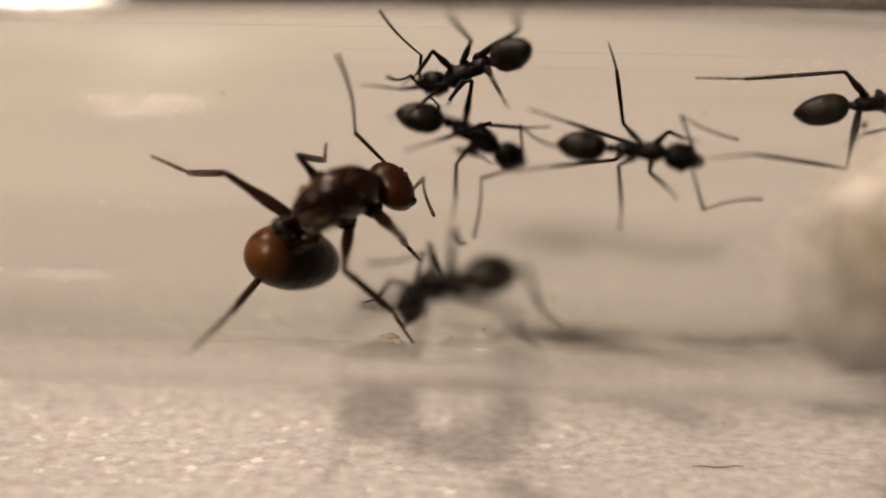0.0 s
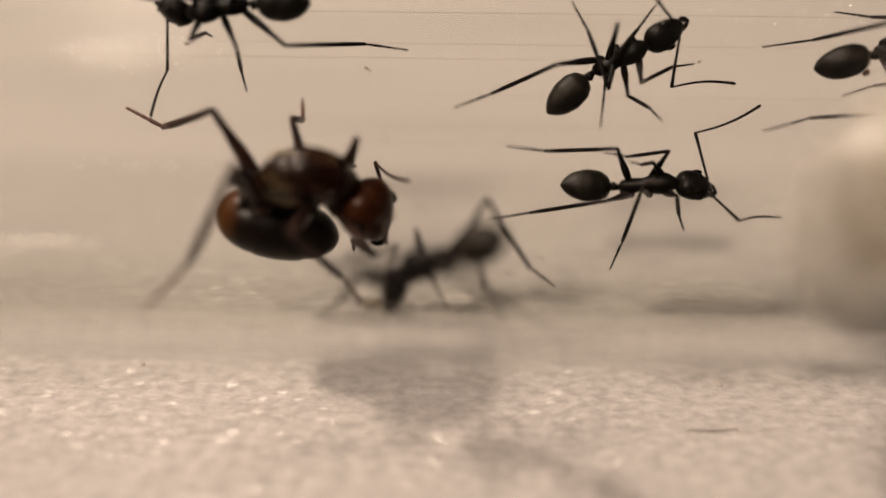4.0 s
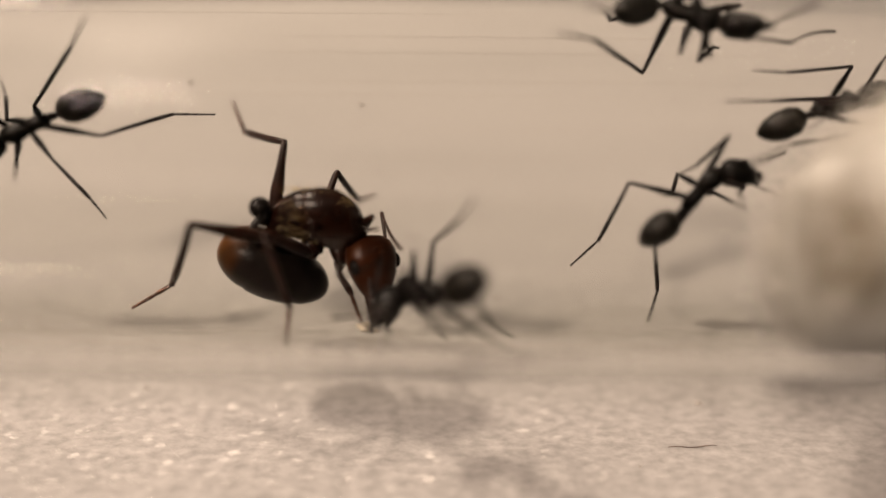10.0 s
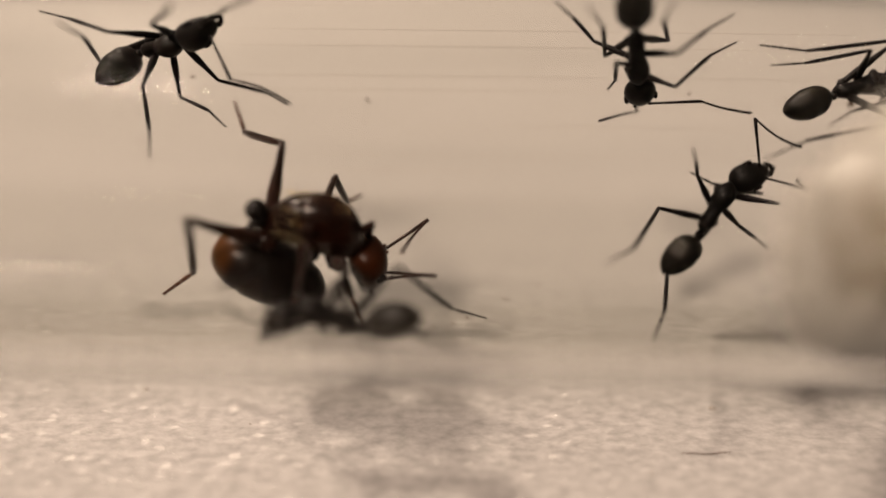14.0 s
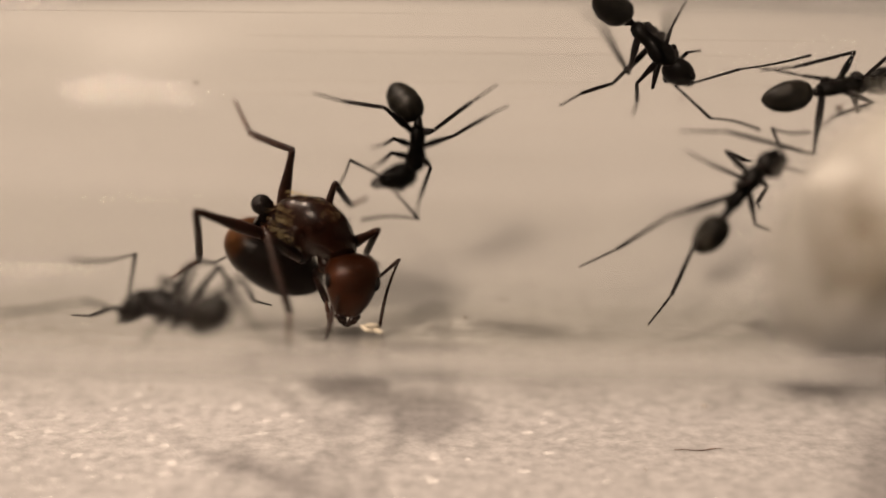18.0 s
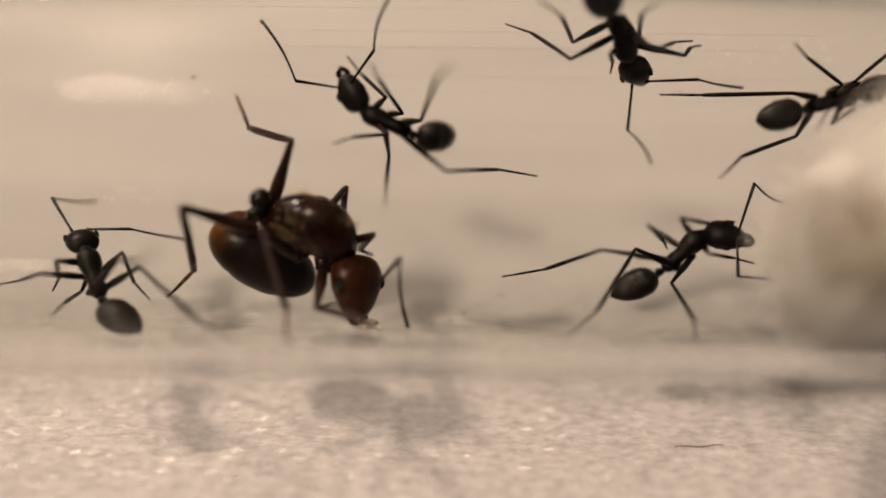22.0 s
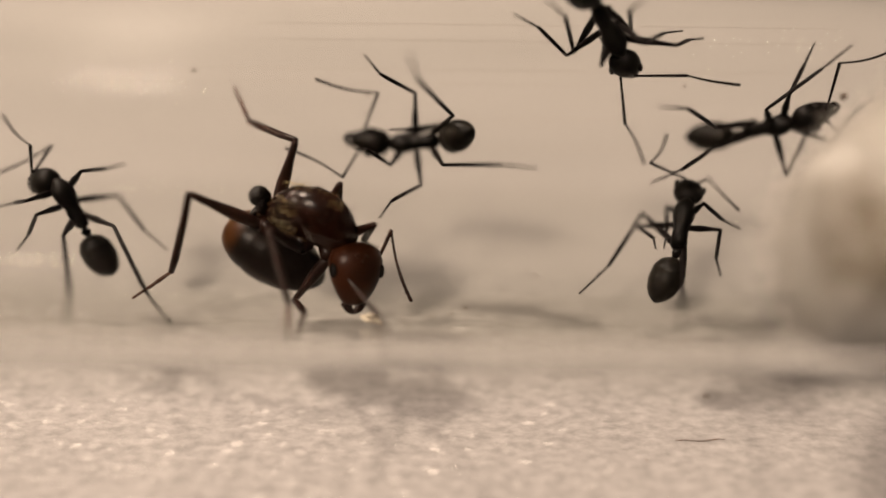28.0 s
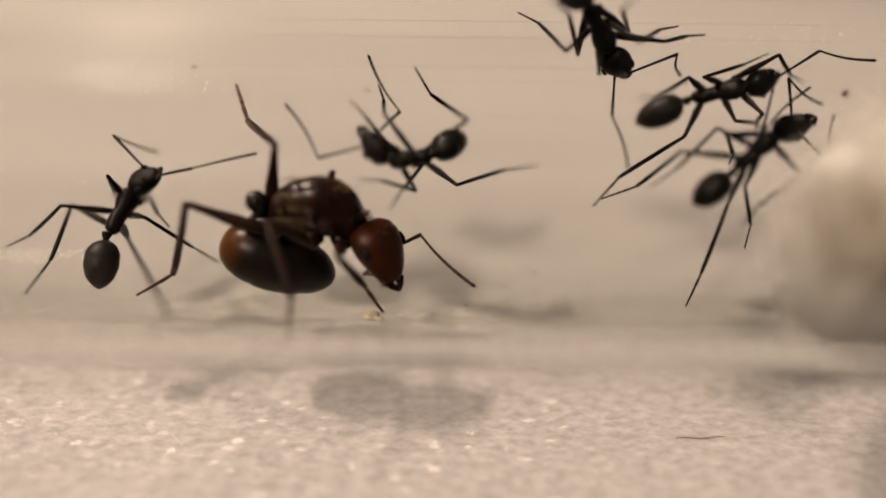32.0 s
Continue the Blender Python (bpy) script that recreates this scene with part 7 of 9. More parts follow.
    key(13, (-15.55, 4.43, 12.05), (-16.59, 4.65, 10.43), (-17.58, 6.19, 9.10), (-17.44, 6.55, 6.56), (0.00, -0.95, -0.31), (-21.43, 6.93, 9.32), (-20.93, 5.06, 12.91), (-14.97, 6.46, 5.16), (-13.78, 5.76, 12.08), (-12.54, 7.04, 8.53), (-12.95, 6.23, 4.69), (-18.18, 3.69, 10.75), (-18.72, 4.55, 10.03), (-19.26, 5.41, 9.21), (-15.26, 4.20, 9.17), (-15.80, 5.06, 8.45), (-16.42, 5.91, 7.67), (-19.81, 7.56, 7.58), (-16.40, 3.52, 12.79), (-18.71, 5.43, 9.92), (-15.20, 3.72, 11.56))
    key(13.5, (-12.11, 4.89, 11.38), (-13.61, 5.06, 10.18), (-15.28, 5.99, 8.97), (-17.17, 6.43, 7.30), (0.00, -0.96, -0.27), (-13.76, 5.26, 12.70), (-16.04, 5.71, 12.14), (-14.97, 6.46, 5.16), (-13.78, 5.76, 12.08), (-12.54, 7.04, 8.53), (-12.95, 6.23, 4.69), (-14.76, 3.89, 11.13), (-15.67, 4.43, 10.47), (-16.61, 4.94, 9.72), (-12.58, 4.59, 8.67), (-13.49, 5.13, 8.02), (-14.49, 5.62, 7.33), (-16.37, 8.02, 6.91), (-12.96, 3.98, 12.13), (-15.02, 5.73, 9.66), (-11.97, 4.15, 10.75))
    key(14, (-8.96, 4.82, 11.62), (-10.40, 4.86, 10.80), (-12.31, 5.92, 10.19), (-14.14, 5.11, 8.96), (0.00, -0.91, -0.42), (-9.13, 0.71, 13.10), (-16.08, 5.73, 11.86), (-13.53, 1.75, 12.13), (-6.77, 7.05, 7.54), (-8.49, 2.88, 7.92), (-13.12, 6.40, 5.11), (-10.89, 3.37, 11.79), (-12.77, 3.92, 11.41), (-14.49, 6.56, 9.59), (-9.59, 4.82, 9.18), (-11.03, 5.67, 8.25), (-11.57, 3.34, 9.44), (-6.49, 1.22, 13.24), (-5.90, 2.39, 9.05), (-8.02, 3.30, 12.44), (-8.27, 3.56, 9.64))
    key(14.5, (-5.77, 4.49, 11.13), (-7.41, 5.30, 10.59), (-9.69, 5.30, 10.33), (-12.06, 6.04, 9.77), (0.00, -0.91, -0.42), (-4.39, 5.35, 12.61), (-10.74, 5.41, 12.53), (-14.62, 6.25, 11.28), (-3.68, 7.05, 7.55), (-9.52, 6.98, 6.97), (-11.04, 6.91, 6.57), (-7.41, 3.82, 11.77), (-8.65, 3.84, 11.64), (-9.95, 3.82, 11.43), (-7.07, 5.23, 8.74), (-8.30, 5.25, 8.61), (-9.61, 5.19, 8.48), (-3.36, 3.33, 12.23), (-6.62, 3.58, 11.88), (-4.64, 2.95, 12.38), (-6.06, 3.94, 10.33))
    key(16.5, (1.51, 6.32, 7.52), (0.49, 5.39, 8.84), (-1.27, 5.50, 10.40), (-3.18, 4.15, 11.38), (0.00, -0.96, -0.28), (3.67, 6.90, 9.48), (0.53, 5.08, 12.90), (-2.89, 5.12, 12.86), (-0.21, 6.90, 6.49), (-1.02, 7.06, 7.79), (-4.94, 6.96, 9.18), (1.48, 4.18, 9.90), (0.56, 4.27, 10.73), (-0.46, 4.30, 11.55), (-0.66, 4.92, 7.42), (-1.58, 5.01, 8.25), (-1.11, 3.01, 9.59), (2.43, 6.40, 6.42), (-1.41, 4.55, 4.09), (3.16, 4.85, 8.51), (-0.71, 5.10, 4.97))
    key(17, (-0.41, 4.64, 6.43), (0.17, 4.45, 8.00), (-1.19, 3.77, 9.70), (-3.37, 4.62, 10.03), (0.00, -0.98, -0.19), (2.49, 5.66, 7.40), (3.43, 5.31, 11.34), (-2.84, 3.68, 13.01), (-1.39, 5.19, 5.93), (-2.53, 5.93, 6.72), (-3.84, 5.93, 7.82), (1.13, 2.95, 9.04), (0.60, 2.93, 10.47), (-0.61, 6.90, 9.13), (-0.96, 2.78, 8.36), (-1.60, 2.54, 8.14), (-1.49, 1.54, 10.19), (0.06, 3.64, 3.67), (-3.46, 4.27, 4.05), (1.44, 3.12, 5.93), (-1.47, 5.35, 5.51))
    key(18, (-2.79, 4.59, 4.92), (-1.24, 5.02, 5.46), (-1.08, 4.45, 7.66), (-2.31, 5.79, 9.11), (0.00, -0.96, 0.27), (-1.25, 4.70, 3.20), (2.79, 6.47, 8.01), (2.29, 7.01, 8.82), (-3.45, 6.16, 4.95), (-3.30, 6.36, 5.95), (-5.77, 7.05, 8.32), (-0.53, 3.31, 6.27), (0.38, 3.57, 7.61), (-0.42, 2.23, 8.31), (-2.14, 3.58, 6.84), (-2.02, 3.20, 7.61), (-2.30, 2.82, 9.05), (-3.55, 3.90, 3.44), (-5.07, 4.64, 4.19), (-2.30, 3.98, 4.21), (-5.12, 4.39, 4.74))
    key(19, (-3.60, 5.34, 5.49), (-1.98, 5.37, 4.99), (-0.24, 5.17, 6.46), (0.55, 4.21, 8.58), (0.00, -0.92, 0.39), (-3.11, 0.58, 5.26), (0.76, -0.14, 5.64), (1.61, -0.25, 10.77), (-4.40, 6.38, 6.08), (-4.05, 6.93, 6.65), (0.29, -0.12, 11.47), (-1.54, 3.59, 4.71), (0.16, 3.58, 5.15), (1.09, 3.00, 6.34), (-1.75, 4.28, 6.78), (-1.59, 4.14, 7.38), (0.23, 4.74, 8.86), (-6.64, 3.72, 6.31), (-4.03, 4.76, 9.53), (-4.42, 3.41, 4.80), (-2.56, 4.11, 7.35))
    key(20, (-4.03, 6.12, 4.99), (-2.56, 5.37, 5.82), (-0.70, 4.46, 6.65), (1.43, 5.28, 7.79), (0.00, -0.94, 0.34), (-2.65, 6.03, 4.33), (-1.10, 5.05, 3.07), (4.16, 5.57, 4.70), (-3.79, 6.81, 6.13), (-3.88, 6.76, 6.83), (0.34, 6.87, 9.61), (-2.70, 4.16, 4.38), (-1.65, 3.67, 4.84), (0.29, 2.29, 6.88), (-2.29, 4.18, 7.58), (-1.74, 3.90, 8.11), (-1.40, 4.18, 8.35), (-3.11, 2.60, 4.15), (-7.38, 5.44, 8.03), (-2.56, 5.14, 3.41), (-4.78, 5.44, 7.29))
    key(21, (-5.15, 5.78, 7.12), (-3.57, 5.87, 6.53), (-1.34, 5.42, 6.59), (0.87, 6.53, 6.33), (0.00, -0.97, 0.24), (-2.60, 0.83, 6.72), (-2.08, 0.04, 5.83), (4.22, 6.13, 4.51), (-2.95, 4.94, 7.98), (-2.78, 1.04, 9.28), (0.33, 6.89, 9.53), (-3.25, 4.09, 5.79), (-1.96, 3.83, 5.61), (-0.13, 3.39, 6.52), (-3.83, 5.54, 8.36), (-1.91, 4.61, 8.35), (-2.04, 3.06, 6.34), (-6.65, 5.47, 6.46), (-4.36, 5.95, 11.79), (-4.76, 3.59, 5.99), (-3.91, 5.84, 9.13))
    key(22, (-4.22, 5.72, 9.32), (-3.46, 5.44, 7.84), (-1.42, 4.83, 7.05), (0.51, 6.19, 6.43), (0.00, -0.99, 0.12), (-4.81, 5.81, 6.11), (-2.57, 5.21, 3.29), (3.63, 1.58, 6.49), (-4.11, 6.81, 9.86), (-2.60, 1.06, 11.07), (0.25, -1.53, 11.69), (-2.26, 3.82, 7.32), (-2.18, 3.33, 6.57), (0.14, 5.58, 4.96), (-2.30, 4.05, 8.87), (-1.62, 3.52, 8.35), (-0.87, 2.71, 8.35), (-7.10, 4.51, 11.86), (-2.04, 3.45, 12.99), (-5.93, 4.31, 9.43), (-2.77, 4.62, 10.66))
    key(23, (-4.43, 4.73, 5.62), (-2.83, 5.30, 5.68), (-0.63, 5.28, 6.25), (1.20, 4.63, 7.80), (0.00, -0.94, 0.33), (-3.66, 5.07, 3.08), (-2.40, 5.08, 3.10), (4.31, 6.09, 4.44), (-4.96, 6.14, 6.68), (-3.94, 6.96, 6.80), (0.16, -0.71, 11.43), (-2.47, 3.81, 4.39), (-0.96, 3.54, 6.26), (0.19, 2.94, 6.33), (-2.15, 4.22, 7.24), (-1.60, 4.07, 7.59), (-0.28, 3.80, 8.27), (-3.47, 2.52, 4.42), (-6.95, 3.85, 7.66), (-2.40, 4.99, 4.22), (-4.28, 4.19, 7.93))
    key(24, (-3.71, 4.53, 5.63), (-2.07, 4.70, 5.45), (-0.40, 6.24, 5.65), (1.00, 5.48, 7.16), (0.00, -0.91, 0.42), (-3.66, 5.07, 3.08), (-2.22, 0.04, 5.33), (4.18, 6.19, 4.60), (-3.69, 6.43, 5.48), (-3.49, 6.87, 8.10), (-1.36, 0.76, 11.40), (-0.97, 3.45, 4.51), (-0.64, 3.46, 4.93), (-0.39, 3.25, 5.58), (-1.99, 3.65, 6.61), (-1.23, 4.05, 6.93), (-0.01, 4.83, 7.92), (-3.21, 5.12, 4.98), (-4.75, 3.75, 8.62), (-2.83, 2.47, 4.58), (-2.28, 3.66, 7.53))
    key(25, (-3.33, 5.38, 6.52), (-2.19, 5.11, 5.31), (-0.24, 6.19, 5.44), (1.20, 5.67, 7.13), (0.00, -0.91, 0.41), (-3.66, 5.07, 3.08), (-2.21, 0.17, 5.18), (4.21, 6.14, 4.52), (-4.26, 6.46, 7.41), (-3.31, 3.04, 9.86), (-1.34, 0.82, 11.30), (-1.71, 3.80, 4.16), (-0.73, 3.66, 4.92), (-0.45, 3.32, 5.41), (-1.51, 4.45, 6.89), (-1.20, 5.07, 7.44), (0.12, 4.63, 7.58), (-5.39, 4.34, 7.59), (-4.19, 4.06, 9.40), (-4.19, 3.47, 5.33), (-2.15, 3.71, 7.66))
    key(27.5, (-3.99, 6.44, 7.33), (-2.28, 6.18, 5.96), (-0.63, 4.72, 6.42), (0.29, 2.80, 7.78), (0.00, -0.95, 0.32), (-3.82, 5.73, 3.88), (-2.42, 2.19, 4.25), (4.17, 6.17, 4.56), (-4.26, 7.01, 7.15), (-3.55, 6.82, 9.81), (-1.37, 3.59, 10.40), (-3.00, 5.16, 4.55), (-0.94, 5.64, 3.66), (0.34, 2.52, 6.16), (-2.94, 6.21, 7.73), (-1.02, 4.53, 8.16), (1.38, 7.03, 7.06), (-5.75, 5.98, 7.47), (-3.41, 5.57, 10.24), (-5.28, 5.48, 6.56), (-1.67, 6.01, 8.22))
    key(28, (-4.07, 5.90, 5.99), (-2.40, 6.06, 5.72), (-0.28, 5.37, 6.15), (1.03, 3.68, 7.33), (0.00, -0.94, 0.33), (-3.46, 1.53, 7.34), (-2.44, 0.45, 4.89), (4.16, 6.14, 4.56), (-2.24, 4.15, 7.12), (-3.06, 3.21, 10.53), (-1.19, -0.20, 11.42), (-2.25, 4.18, 5.50), (-0.98, 3.94, 4.66), (-0.05, 2.92, 6.07), (-0.07, 6.74, 6.45), (-1.25, 5.65, 8.25), (0.33, 3.77, 7.91), (-6.66, 4.36, 6.16), (-5.46, 5.94, 8.76), (-4.26, 3.78, 5.06), (-2.87, 6.29, 8.06))
    key(29, (-3.71, 5.60, 5.47), (-2.02, 5.86, 5.50), (-0.16, 4.94, 6.43), (1.46, 6.55, 6.37), (0.00, -0.93, 0.36), (-3.97, 6.27, 4.75), (-1.69, 0.04, 5.57), (4.17, 6.16, 4.55), (-2.81, 2.80, 7.47), (-2.92, 2.86, 10.47), (-1.12, -0.61, 11.42), (-1.62, 3.91, 5.65), (-0.66, 3.60, 4.74), (0.38, 2.55, 6.32), (-2.85, 6.25, 7.38), (-1.11, 5.41, 8.31), (0.63, 3.37, 8.01), (-6.63, 3.99, 6.98), (-2.85, 5.98, 8.49), (-4.45, 3.71, 5.41), (-3.93, 5.79, 8.07))
    key(30, (-3.74, 5.93, 5.91), (-2.07, 6.03, 5.55), (-0.31, 4.77, 6.26), (1.39, 3.17, 7.29), (0.00, -0.93, 0.37), (-1.44, 1.10, 7.02), (-2.05, 0.16, 5.42), (4.25, 6.13, 4.52), (-4.05, 7.05, 8.19), (-2.72, 2.53, 10.26), (-1.01, -0.93, 11.21), (-2.10, 4.04, 5.34), (-0.57, 3.57, 4.71), (0.52, 2.56, 6.47), (-1.65, 4.74, 7.28), (-1.01, 5.23, 8.22), (0.50, 3.30, 8.00), (-5.04, 4.32, 6.12), (-3.76, 6.92, 8.88), (-3.04, 4.08, 4.31), (-2.80, 4.64, 7.79))
    key(31, (-2.86, 6.18, 6.80), (-1.79, 5.85, 5.52), (-0.40, 4.21, 6.28), (1.40, 5.46, 6.65), (0.00, -0.93, 0.38), (-3.93, 6.82, 7.04), (-1.98, -0.56, 5.77), (4.28, 6.13, 4.54), (-3.64, 6.87, 8.09), (-2.67, 2.15, 10.34), (-0.98, -1.29, 11.29), (-2.33, 4.03, 5.80), (-0.72, 2.98, 5.21), (0.85, 2.10, 6.10), (-1.06, 4.68, 7.45), (-1.02, 4.83, 8.22), (0.66, 2.85, 8.03), (-5.51, 5.76, 8.87), (-1.27, 6.38, 10.13), (-4.63, 4.97, 6.44), (-0.83, 5.85, 7.51))
    key(32, (-3.87, 5.92, 6.42), (-2.41, 5.50, 4.97), (-0.65, 4.34, 5.75), (0.93, 6.31, 6.06), (0.00, -0.88, 0.47), (-3.82, 5.73, 3.88), (-2.42, 4.83, 2.85), (4.18, 6.15, 4.54), (-4.19, 7.02, 7.29), (-2.59, 3.25, 9.20), (-1.16, 3.16, 9.92), (-2.91, 4.18, 3.72), (-0.87, 3.07, 5.84), (0.50, 2.13, 5.38), (-3.19, 5.76, 6.67), (-2.66, 6.31, 6.96), (1.01, 6.88, 6.47), (-6.85, 5.97, 7.42), (-3.19, 5.75, 9.72), (-5.51, 5.21, 5.20), (-1.88, 4.98, 7.48))
    act(walkers["C"], keys)
    keys.clear()

    key(0, (10.50, 6.12, 6.17), (8.71, 5.87, 6.76), (6.47, 5.57, 7.01), (3.91, 5.61, 7.15), (0.00, -0.98, 0.19), (10.48, 6.98, 6.95), (5.39, 3.95, 11.98), (2.71, 7.05, 8.31), (9.65, 6.03, 4.33), (7.01, 5.12, 3.14), (2.09, 6.55, 5.37), (8.34, 4.58, 8.19), (6.46, 4.76, 8.42), (6.72, 3.27, 8.03), (7.68, 4.17, 6.47), (6.35, 4.16, 6.75), (6.03, 3.24, 7.37), (11.79, 5.97, 7.39), (13.03, 5.14, 4.91), (9.42, 7.01, 8.16), (11.77, 4.87, 4.63))
    key(1, (11.37, 6.80, 8.33), (9.71, 5.92, 8.17), (7.60, 5.26, 7.75), (5.18, 5.24, 6.87), (0.00, -1.00, 0.01), (10.76, 6.32, 10.33), (5.80, 6.16, 11.44), (1.99, 7.00, 7.12), (11.41, 6.27, 7.22), (10.07, 4.56, 4.50), (5.03, 5.73, 3.88), (8.02, 4.66, 9.05), (7.42, 4.09, 8.70), (6.04, 3.60, 8.70), (8.69, 4.22, 7.78), (7.78, 3.91, 7.46), (7.25, 2.98, 8.12), (12.60, 4.19, 10.61), (14.59, 5.93, 7.09), (11.29, 6.56, 10.53), (12.23, 4.71, 7.56))
    key(2, (12.02, 6.68, 9.07), (10.38, 5.72, 8.92), (8.30, 5.82, 7.95), (6.01, 5.16, 7.08), (0.00, -1.00, -0.08), (9.91, 4.40, 9.79), (5.73, 6.22, 11.34), (3.17, 6.93, 6.65), (11.63, 6.80, 7.02), (11.19, 5.80, 4.32), (5.55, 5.94, 4.18), (8.43, 7.10, 8.23), (8.07, 4.26, 9.10), (7.06, 3.76, 8.95), (9.79, 4.15, 8.22), (9.20, 4.22, 7.14), (8.23, 3.35, 8.25), (12.46, 4.22, 12.48), (15.11, 6.43, 8.94), (10.66, 5.62, 11.02), (13.06, 4.80, 8.25))
    key(3, (11.41, 5.74, 8.87), (9.80, 5.33, 8.84), (7.72, 5.96, 8.16), (5.39, 5.76, 7.25), (0.00, -0.99, -0.10), (11.31, 5.66, 10.56), (5.26, 2.49, 11.88), (2.24, 1.54, 11.64), (11.45, 6.35, 7.09), (9.26, 5.71, 4.97), (5.56, 5.82, 4.00), (8.29, 4.22, 9.71), (6.95, 5.21, 9.84), (5.46, 5.30, 9.19), (9.17, 3.92, 7.97), (8.03, 4.00, 8.13), (7.57, 3.43, 8.56), (12.97, 6.01, 9.78), (12.10, 4.51, 5.30), (10.74, 5.16, 11.06), (10.19, 4.17, 7.19))
    key(3.5, (10.82, 6.75, 8.83), (9.12, 5.95, 8.50), (6.97, 5.78, 7.80), (4.79, 4.81, 6.93), (0.00, -1.00, -0.03), (10.52, 6.72, 10.16), (6.28, 6.45, 10.86), (0.04, 6.81, 6.13), (11.81, 6.94, 6.72), (9.57, 6.18, 4.58), (6.40, 6.30, 4.81), (8.80, 5.07, 10.14), (7.29, 4.11, 8.61), (6.40, 4.86, 9.31), (9.84, 5.16, 6.95), (7.23, 4.24, 7.51), (7.41, 4.94, 6.20), (11.15, 3.77, 11.36), (13.59, 6.42, 6.72), (9.59, 5.92, 10.87), (10.91, 6.14, 6.52))
    key(5.5, (2.61, 3.25, 13.07), (2.90, 4.49, 11.63), (3.34, 5.49, 9.63), (3.94, 6.55, 7.39), (0.00, -0.88, -0.47), (0.77, 5.20, 12.77), (-0.02, 3.64, 11.55), (1.02, 6.80, 6.09), (4.60, 4.71, 13.24), (7.79, 6.94, 9.32), (7.00, 7.03, 7.32), (1.22, 3.82, 11.08), (1.44, 6.60, 9.68), (3.11, 2.86, 9.34), (4.52, 3.52, 11.65), (4.76, 4.08, 10.57), (3.84, 2.90, 9.20), (2.94, 0.27, 15.60), (5.38, 2.92, 10.96), (1.76, 1.33, 13.90), (5.01, 2.48, 11.93))
    key(6, (2.77, 2.81, 13.35), (3.07, 4.05, 11.90), (3.31, 5.35, 10.05), (3.57, 6.80, 7.98), (0.00, -0.84, -0.54), (0.77, 5.20, 12.77), (-0.13, 3.18, 12.03), (1.09, 6.79, 6.05), (4.60, 4.71, 13.24), (5.97, 6.09, 11.57), (6.67, 7.05, 7.63), (1.39, 3.37, 11.38), (1.40, 5.90, 9.86), (2.74, 2.76, 9.45), (4.73, 3.18, 11.68), (4.10, 3.05, 10.28), (3.80, 2.73, 9.50), (3.11, -0.17, 15.87), (5.55, 2.48, 11.23), (1.91, 0.91, 14.19), (5.19, 2.12, 12.05))
    key(7, (7.66, 3.71, 12.31), (6.66, 5.17, 11.59), (4.72, 4.03, 11.68), (3.72, 6.02, 10.44), (0.00, -0.78, -0.62), (0.77, 5.20, 12.77), (-0.13, 3.18, 12.03), (1.09, 6.79, 6.05), (11.34, 5.24, 10.97), (6.41, 5.56, 8.12), (0.26, 2.21, 12.43), (7.71, 3.73, 12.22), (4.23, 5.59, 10.76), (4.82, 1.69, 10.93), (6.46, 5.67, 9.78), (5.19, 3.05, 10.69), (3.41, 5.74, 9.58), (7.99, 0.73, 14.83), (10.43, 3.38, 10.19), (8.41, 1.26, 13.93), (8.86, 3.78, 10.10))
    key(8, (10.05, 1.97, 12.99), (9.22, 3.33, 12.44), (7.01, 3.86, 12.63), (4.94, 2.64, 12.83), (0.00, -0.61, -0.79), (10.39, 2.37, 14.64), (8.23, 1.78, 14.82), (5.08, 0.79, 12.35), (11.34, 5.24, 10.97), (8.59, 5.87, 11.38), (3.83, 2.28, 13.29), (9.00, 1.50, 12.67), (7.81, 1.78, 12.91), (7.32, 5.62, 10.90), (9.20, 4.15, 10.62), (7.43, 2.27, 11.57), (7.26, 5.16, 10.06), (11.50, 2.80, 13.31), (12.58, 0.82, 12.99), (10.51, 1.13, 13.40), (11.69, 3.06, 11.76))
    key(9, (10.41, 1.86, 12.44), (9.29, 3.11, 12.53), (7.12, 3.69, 12.93), (5.34, 2.24, 12.63), (0.00, -0.58, -0.82), (10.39, 2.37, 14.64), (8.23, 1.78, 14.82), (3.73, 0.66, 13.64), (11.34, 5.24, 10.97), (9.32, 5.78, 11.33), (3.92, 0.60, 12.45), (9.05, 1.29, 12.70), (7.89, 1.58, 13.05), (6.08, 5.19, 11.52), (9.17, 4.04, 10.77), (7.92, 2.25, 11.34), (7.40, 4.20, 10.14), (13.90, 1.20, 13.52), (14.02, 4.77, 11.55), (11.34, 0.67, 12.85), (11.81, 3.22, 11.52))
    key(10, (11.35, 1.37, 12.54), (10.43, 2.78, 12.49), (8.32, 3.47, 13.00), (6.33, 2.23, 12.85), (0.00, -0.55, -0.83), (9.98, 1.08, 12.97), (8.23, 1.78, 14.82), (4.83, -0.21, 13.49), (11.34, 5.24, 10.97), (9.89, 5.62, 11.75), (3.95, 0.19, 12.54), (11.47, 4.20, 13.01), (8.92, 1.32, 12.99), (6.69, 4.83, 12.22), (10.46, 3.73, 10.84), (8.79, 2.00, 11.46), (7.88, 3.39, 10.36), (12.69, 0.46, 13.58), (15.24, 4.02, 11.96), (12.24, 2.89, 12.47), (12.99, 2.54, 11.79))
